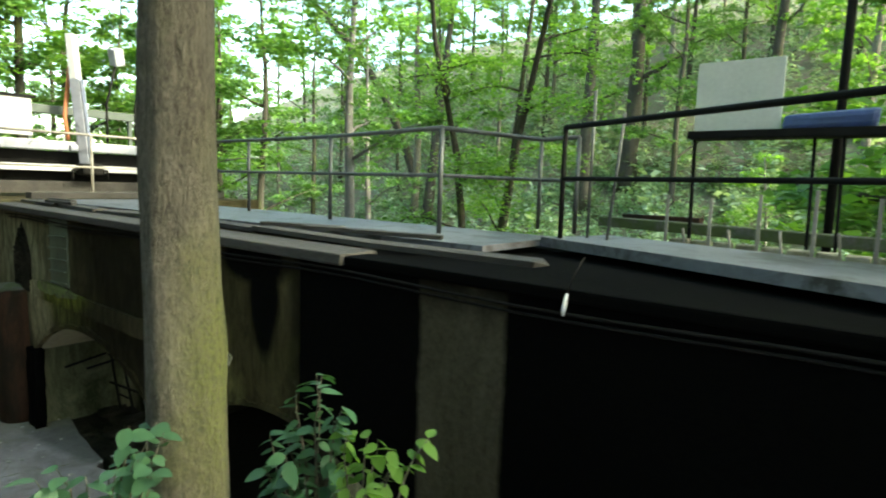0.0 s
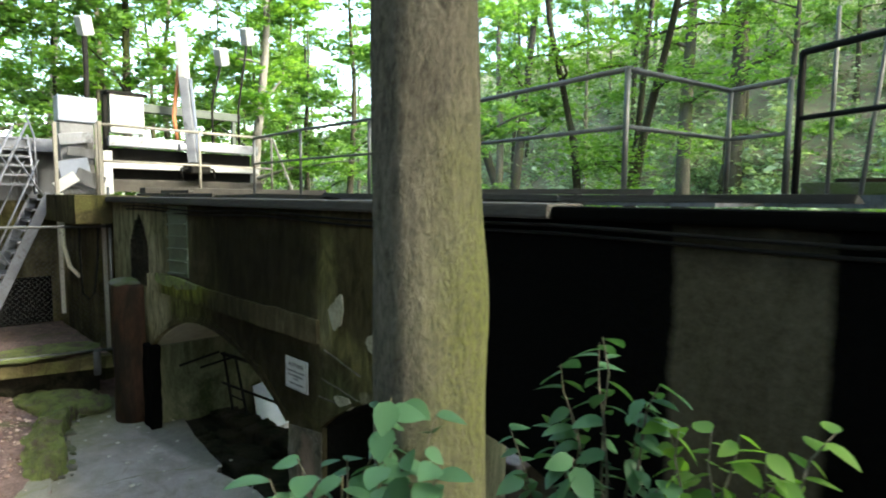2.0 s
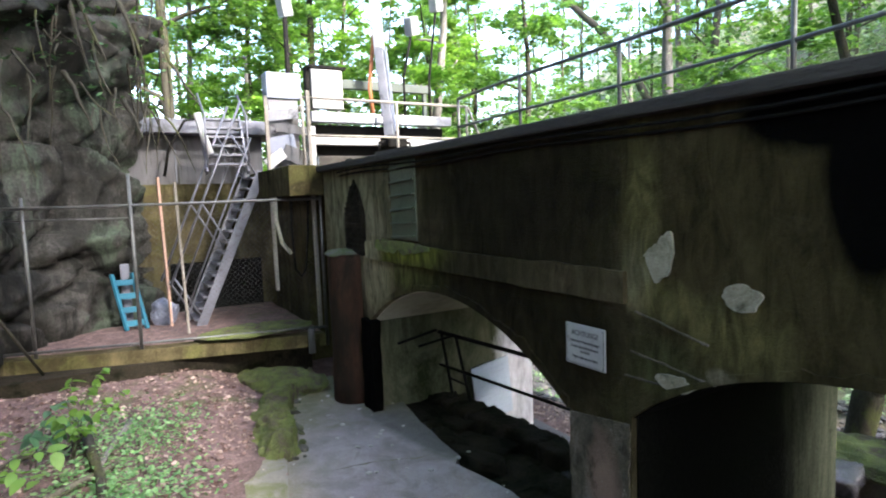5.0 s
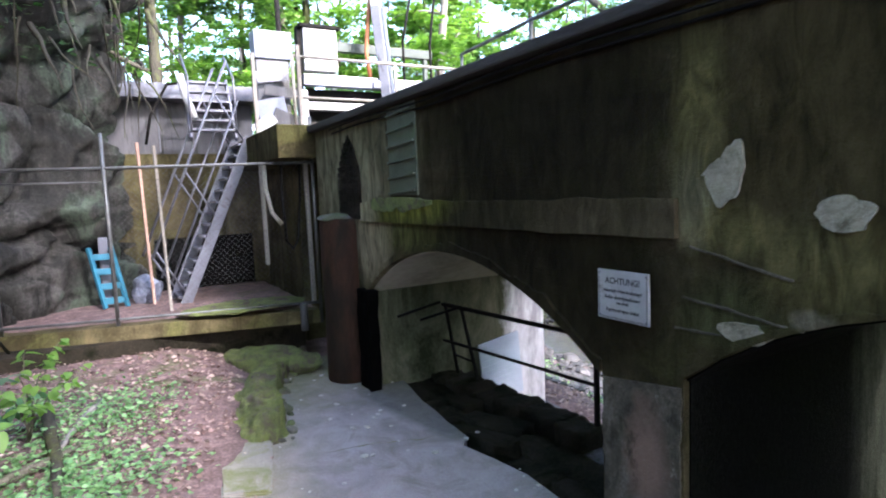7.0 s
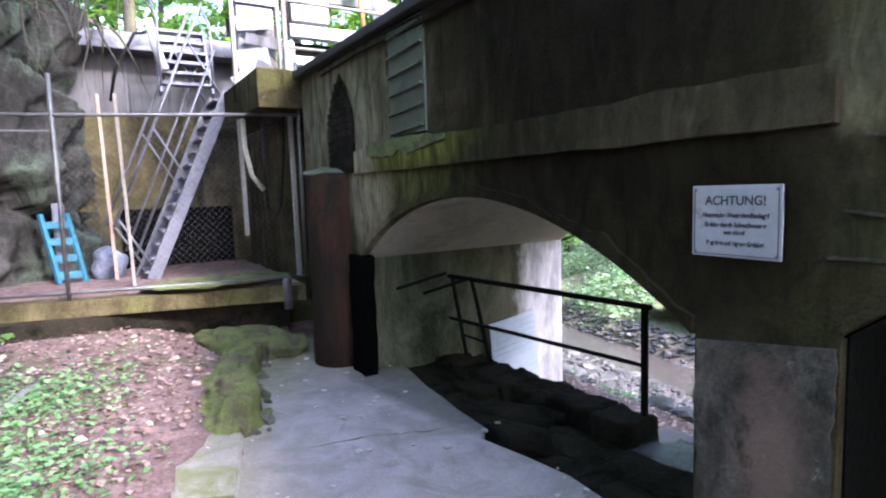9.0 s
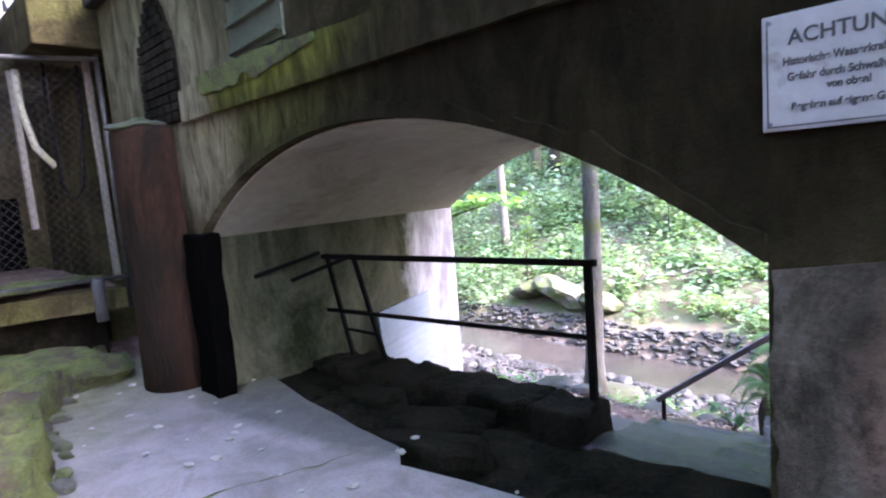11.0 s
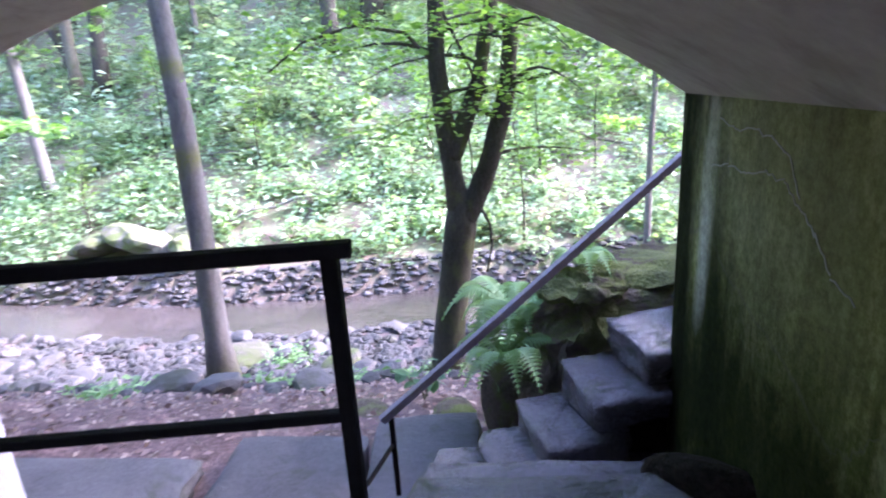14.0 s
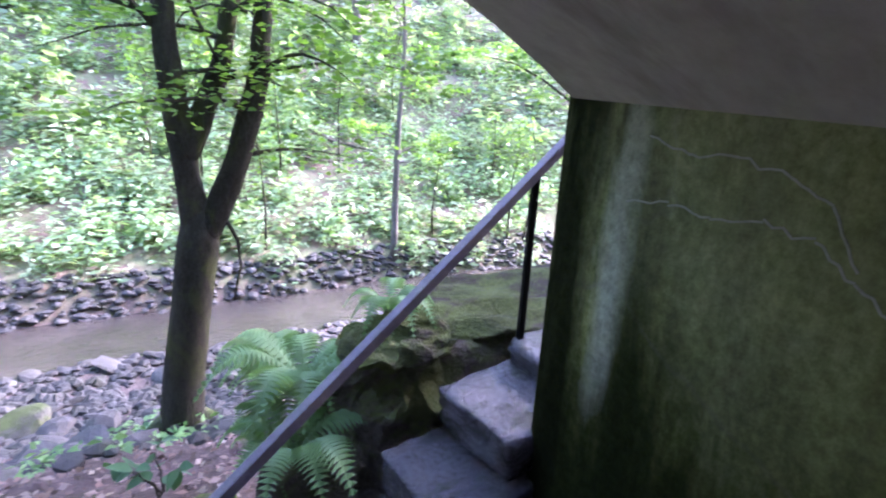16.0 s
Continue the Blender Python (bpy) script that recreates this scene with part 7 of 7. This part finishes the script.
def kerb_moss():
    pts = [(-9.05, -1.46), (-9.4, -1.35), (-9.8, -1.28), (-10.2, -1.22), (-10.6, -1.12), (-11.0, -0.95), (-11.4, -0.73), (-11.75, -0.50), (-12.05, -0.28)]
    row_ob = holder("moss_kerb", "broken mossy stone edging round the slab", "edging", (-10, -1.6, 0), kind="structure")
    n_along, n_across = 220, 26
    rows = []
    bm = bmesh.new()
    for a in range(n_along + 1):
        t = min(a / n_along * (len(pts) - 1), len(pts) - 1.001)
        i = int(t)
        c = Vector((*pts[i], 0)).lerp(Vector((*pts[i + 1], 0)), t - i)
        d = (Vector((*pts[i + 1], 0)) - Vector((*pts[i], 0))).normalized()
        out = Vector((d.y, -d.x, 0))
        if out.y > 0:
            out = -out
        w = 0.46 + 0.16 * noise.noise(c * 1.7)
        h = (0.27 + 0.08 * noise.noise(c * 2.3 + Vector((5, 0, 0)))) * smooth(0, 0.08, a / n_along) * (1 - 0.6 * smooth(0.9, 1.0, a / n_along))
        row = []
        for b in range(n_across + 1):
            f = b / n_across
            prof = smooth(0.0, 0.07, f) * (1 - 0.55 * smooth(0.5, 1.0, f))
            p = c + out * (f * w - 0.06) + Vector((0, 0, -0.03 + h * prof))
            p += noise.noise_vector(p * 3.5) * 0.07 + noise.noise_vector(p * 9) * 0.05 + noise.noise_vector(p * 24) * 0.018
            row.append(bm.verts.new(p))
        rows.append(row)
    for a, b in zip(rows, rows[1:]):
        for k in range(n_across):
            bm.faces.new((a[k], a[k + 1], b[k + 1], b[k])).smooth = True
    part("moss_edge", bm, M_MOSS, row_ob)
    chips = [stone_mesh("edging_stone", M_MOSSSTONE, k + 51, 0.7, 2, 0.4) for k in range(4)]
    for k in range(44):
        t = k / 43 * 7.6 + 0.2 + 0.1 * math.sin(k * 5.1)
        i = int(t)
        x = pts[i][0] + (pts[i + 1][0] - pts[i][0]) * (t - i)
        y = pts[i][1] + (pts[i + 1][1] - pts[i][1]) * (t - i)
        sz = 0.04 + 0.08 * abs(math.sin(k * 3.7)) ** 2
        piece("edging_stone", chips[k % 4], row_ob, Matrix.LocRotScale((x + 0.03 * math.sin(k * 2.1), y + 0.04 + 0.09 * math.cos(k * 1.9), 0.015), Euler((0.1 * k, 0, k)), (sz * 1.5, sz, sz)))
    edge = [(-8.30, -2.13), (-8.8, -2.06), (-9.31, -1.96), (-9.59, -1.80), (-9.45, -1.58), (-9.20, -1.49), (-8.7, -1.62), (-8.14, -1.76)]
    bm = bmesh.new()
    f = bm.faces.new([bm.verts.new((x, y, 0.035)) for x, y in edge])
    for v in bmesh.ops.extrude_face_region(bm, geom=[f])["geom"]:
        if isinstance(v, bmesh.types.BMVert):
            v.co.z -= 0.25
    bmesh.ops.bevel(bm, geom=bm.edges[:], offset=0.02, segments=2, affect="EDGES")
    thing("kerb_slab", bm, M_EDGESTONE, "flat mossy grey kerb stone beside the concrete slab", "kerb stone")
    bm = bmesh.new()
    bmesh.ops.create_icosphere(bm, subdivisions=4, radius=1)
    for v in bm.verts:
        v.co = Vector((v.co.x * 0.85, v.co.y * 0.42, v.co.z * 0.16)) + noise.noise_vector(v.co * 3) * 0.06
        v.co = Matrix.Rotation(0.6, 3, "Z") @ v.co + Vector((-11.85, -0.85, 0.10))
    thing("moss_bank", bm, M_MOSS, "green moss bank at the end of the slab", "moss")


kerb_moss()


def sticks():
    r = np.random.default_rng(9)
    for k, (x, y, ln, rad, a, mt) in enumerate(((-8.0, -3.3, 1.5, 0.022, 0.2, M_BARKPALE), (-9.3, -3.75, 1.6, 0.05, 2.2, M_BARK), (-9.0, -4.1, 1.9, 0.07, 1.1, M_BARK), (-9.6, -4.3, 1.7, 0.06, 0.7, M_BARKDARK), (-7.3, -3.5, 1.2, 0.018, -0.4, M_BARKPALE), (-10.3, -4.0, 1.2, 0.03, 1.8, M_BARKDARK), (-9.9, -2.9, 0.9, 0.012, 0.1, M_BARK), (-8.45, -2.62, 0.95, 0.014, 0.75, M_BARKPALE), (-9.7, -3.35, 1.8, 0.06, 0.12, M_BARKDARK), (-10.2, -3.2, 1.4, 0.035, -0.3, M_BARKPALE))):
        pts = []
        for s in range(6):
            px, py = x + math.cos(a) * ln * (s / 5 - 0.5) + r.normal(0, 0.02), y + math.sin(a) * ln * (s / 5 - 0.5) + r.normal(0, 0.02)
            pts.append((px, py, ground_z(px, py) + rad + 0.02 + r.uniform(0, 0.02)))
        bm = bmesh.new()
        tube(bm, pts, [rad, rad, rad * 0.95, rad * 0.85, rad * 0.7, rad * 0.4], 8)
        thing("fallen_branch", bm, mt, "dead branch lying on the leaf litter", "branch", group="fallen branches")
    bm = bmesh.new()
    tube(bm, [(-12.9, -4.6, 0.6), (-12.9, -4.0, 0.5), (-11.9, -4.5, 1.9)][1:], 0.02, 6)
    thing("leaning_stick", bm, M_BARKDARK, "dark stick leaning at the rock", "branch")


sticks()


def far_deadwood():
    """Fallen stems and thin saplings on the far bank."""
    r = np.random.default_rng(88)
    for k in range(12):
        x, y = r.uniform(-20, 2), r.uniform(16.5, 23)
        a, ln, rad = r.uniform(-0.5, 0.5) + (math.pi if k % 2 else 0), r.uniform(1.6, 4.0), r.uniform(0.03, 0.09)
        pts = [(x + math.cos(a) * ln * (i / 5 - 0.5), y + math.sin(a) * ln * (i / 5 - 0.5), 0) for i in range(6)]
        pts = [(px, py, ground_z(px, py) + rad + 0.15 + 0.1 * r.random()) for px, py, _ in pts]
        bm = bmesh.new()
        tube(bm, pts, [rad * (1 - 0.1 * i) for i in range(6)], 7)
        thing("fallen_log", bm, M_BARK if k % 3 else M_BARKPALE, "grey dead log lying among ferns", "log", group="logs on the far bank")
    for k in range(14):
        x, y = r.uniform(-22, 4), r.uniform(15.8, 24)
        sap = holder("bank_sapling", "thin young tree with a few leafy twigs on the far bank", "sapling", (x, y, ground_z(x, y) - 0.1), "saplings on the far bank")
        h = r.uniform(2.2, 5.0)
        pts = [Vector((x + 0.12 * h * f * r.normal(0, 0.5), y, ground_z(x, y) - 0.1 + h * f)) for f in (0, 0.25, 0.5, 0.75, 1.0)]
        bm = bmesh.new()
        tube(bm, pts, [0.035, 0.03, 0.024, 0.016, 0.006], 7)
        part("stem", bm, M_BARKDARK, sap)
        n = 260
        f = r.uniform(0.35, 1.0, n)
        base = np.array([list(pts[0].lerp(pts[-1], q)) for q in f])
        ang, out = np.floor(r.uniform(0, 7, n)) * 0.9 + r.normal(0, 0.15, n), r.uniform(0.1, 0.95, n) * (1.25 - f)
        pos = base + np.stack([np.cos(ang) * out, np.sin(ang) * out, 0.25 * out + r.normal(0, 0.04, n)], 1) - np.array(sap.location)
        crown = new("crown", quads_mesh("crown", leaf_quads(pos, 0.13, 0.75, 0.6), n, M_LEAFLIGHT))
        crown.parent = sap


far_deadwood()


def leaf_mesh(name, material, ln=1.0, wd=0.75, point=1.5):
    bm = bmesh.new()
    rows = []
    for i in range(7):
        t = i / 6
        w = wd * 0.5 * math.sin(math.pi * t ** 0.75) ** 0.8 * (1 if t < 0.98 else 0)
        z = -0.25 * t * t
        rows.append([bm.verts.new((-w, t * ln, z + 0.12 * w)), bm.verts.new((0, t * ln, z - 0.05 * w)), bm.verts.new((w, t * ln, z + 0.12 * w))])
    for a, b in zip(rows, rows[1:]):
        for k in range(2):
            bm.faces.new((a[k], a[k + 1], b[k + 1], b[k])).smooth = True
    bmesh.ops.remove_doubles(bm, verts=bm.verts, dist=1e-5)
    me = mesh_of(name, bm)
    me.materials.append(material)
    return me


def shrub(name, label, base, stems, leaf, size, seed, per=9):
    """A shrub of thin stems with single leaves along them."""
    r = np.random.default_rng(seed)
    ob = holder(name, label, "shrub", base)
    for tip in stems:
        p, q = Vector(base), Vector(tip)
        pts = [p.lerp(q, i / 6) + Vector((0, 0, 0.18 * math.sin(math.pi * i / 6) * (q - p).length)) + Vector(r.normal(0, 0.015, 3)) for i in range(7)]
        bm = bmesh.new()
        tube(bm, pts, [0.009, 0.008, 0.007, 0.006, 0.005, 0.004, 0.002], 5)
        part("stem", bm, M_BARK, ob)
        for k in range(per):
            t = 0.30 + 0.70 * (k + 0.5) / per
            i = min(5, int(t * 6))
            c = pts[i].lerp(pts[i + 1], t * 6 - i)
            d = (pts[i + 1] - pts[i]).normalized()
            a = math.atan2(d.y, d.x) + (1 if k % 2 else -1) * r.uniform(0.6, 1.4) - math.pi / 2
            s = size * r.uniform(0.65, 1.2)
            piece("leaf", leaf, ob, Matrix.LocRotScale(c + Vector((0, 0, 0.01)), Euler((r.normal(-0.15, 0.3), r.normal(0, 0.3), a)), (s, s, s)))
    return ob


LEAF_A = leaf_mesh("leaf", M_LEAFBUSH, 1.0, 0.78)
LEAF_B = leaf_mesh("leaf", M_LEAFBUSH, 1.0, 0.62)
LEAF_C = leaf_mesh("leaf", M_LEAFLIGHT, 1.0, 0.6)


def near_plants():
    shrub("elder_shrub", "dark green broad-leaved shrub at the wall foot", (-1.95, -1.2, 1.45), [(-2.04, -1.1, 2.99), (-2.21, -1.1, 2.86), (-2.10, -1.02, 2.92), (-1.84, -1.1, 2.88), (-1.90, -1.1, 2.81), (-2.16, -1.15, 2.68), (-2.25, -1.12, 2.62), (-2.47, -1.1, 2.51), (-1.93, -1.25, 2.53), (-2.02, -1.3, 2.60), (-2.3, -1.25, 2.45), (-1.75, -1.2, 2.6)], LEAF_B, 0.115, 1, 15)
    shrub("sapling", "light green sapling beside the trunk", (-1.6, -1.25, 1.5), [(-1.80, -1.1, 2.74), (-1.66, -1.1, 2.76), (-1.58, -1.1, 2.77), (-1.48, -1.1, 2.75), (-1.44, -1.1, 2.70), (-1.75, -1.15, 2.74), (-1.36, -1.0, 2.82), (-1.5, -1.25, 2.62), (-1.68, -1.25, 2.58)], LEAF_C, 0.10, 2, 14)
    shrub("round_leaved_shrub", "blue-green round-leaved plants round the trunk foot", (-2.2, -2.1, 1.45), [(-2.16, -2.01, 2.96), (-2.06, -2.02, 2.87), (-2.09, -2.2, 2.82), (-2.17, -2.33, 2.84), (-2.08, -1.91, 2.92), (-1.97, -2.0, 2.84), (-2.06, -2.12, 2.85), (-2.15, -2.27, 2.87)], LEAF_A, 0.092, 3, 13)
    shrub("round_leaved_shrub", "blue-green round-leaved plants round the trunk foot", (-2.5, -1.95, 1.25), [(-2.42, -1.77, 2.86), (-2.3, -1.84, 2.84), (-2.51, -1.88, 2.63), (-2.35, -1.89, 2.73), (-2.67, -1.89, 2.56), (-2.24, -1.95, 2.76)], LEAF_A, 0.10, 4, 11)
    shrub("bank_shrub", "green shrub at the foot of the rock face", (-9.2, -4.3, 0.3), [(-8.6, -3.9, 1.1), (-8.9, -4.0, 0.9), (-8.4, -4.3, 1.0), (-9.0, -3.6, 0.7), (-8.5, -3.7, 0.65)], LEAF_C, 0.16, 5, 9)
    shrub("bank_shrub", "green shrub at the foot of the rock face", (-9.9, -3.9, 0.3), [(-9.5, -3.6, 1.0), (-9.8, -3.4, 0.75), (-9.3, -3.8, 0.8)], LEAF_B, 0.14, 6, 8)
    shrub("bank_shrub", "green shrub among fallen wood at the path edge", (-10.0, -3.55, 0.25), [(-9.7, -3.3, 1.1), (-9.9, -3.5, 1.15), (-9.6, -3.1, 0.85), (-9.9, -3.2, 1.2), (-9.5, -3.4, 0.7), (-9.8, -3.0, 0.95), (-9.3, -3.6, 0.9)], LEAF_C, 0.13, 16, 11)
    shrub("path_herb", "green herb at the edge of the path", (-7.2, -4.1, 0.3), [(-7.1, -3.8, 0.75), (-7.4, -3.9, 0.7), (-6.9, -4.0, 0.7), (-7.3, -4.4, 0.75)], LEAF_B, 0.11, 7, 7)


near_plants()


def fern(base, n, ln, seed, up=0.5):
    r = np.random.default_rng(seed)
    f = holder("fern", "bright green fern growing from the mossy rock", "fern", base)
    for k in range(n):
        a = 2 * math.pi * k / n + r.normal(0, 0.3)
        d = Vector((math.cos(a), math.sin(a), 0))
        sd = Vector((-d.y, d.x, 0))
        l_ = ln * r.uniform(0.7, 1.15)
        bm = bmesh.new()
        spine = []
        for i in range(24):
            t = i / 23
            c = d * l_ * t * 0.85 + Vector((0, 0, l_ * (up * math.sin(t * 2.4) - 0.35 * t * t)))
            spine.append(bm.verts.new(c))
        for i in range(1, 23):
            t = i / 23
            a, b = spine[i], spine[i + 1]
            w = 0.28 * l_ * math.sin(math.pi * (0.12 + 0.86 * t)) ** 1.1 * (1 - 0.35 * t)
            for s in (1, -1):
                mid = (a.co + b.co) / 2
                tip = bm.verts.new(mid + sd * s * w + d * 0.30 * w - Vector((0, 0, 0.2 * w)))
                near = bm.verts.new(mid + sd * s * w * 0.55 - d * 0.018 * l_ + d * 0.16 * w)
                far = bm.verts.new(mid + sd * s * w * 0.55 + d * 0.018 * l_ + d * 0.16 * w)
                bm.faces.new((a, near, tip, far, b) if s > 0 else (b, far, tip, near, a))
        me = mesh_of("frond", bm)
        me.materials.append(M_FERN)
        ob = new("frond", me)
        ob.parent = f
    return f


for k, (b, n, ln) in enumerate((((-6.95, 3.75, -0.35), 11, 0.55), ((-6.5, 3.75, 0.02), 8, 0.35), ((-7.05, 3.45, -0.55), 9, 0.5), ((-7.1, 3.7, -0.75), 7, 0.4), ((-6.95, 4.1, -0.6), 9, 0.6))):
    fern(b, n, ln, k + 5)
shrub("bank_herb", "blue-green herb on the bank below the steps", (-7.75, 4.6, -1.5), [(-7.6, 4.4, -1.2), (-7.9, 4.5, -1.22), (-7.75, 4.8, -1.2), (-8.05, 4.7, -1.25)], LEAF_A, 0.13, 8, 5)
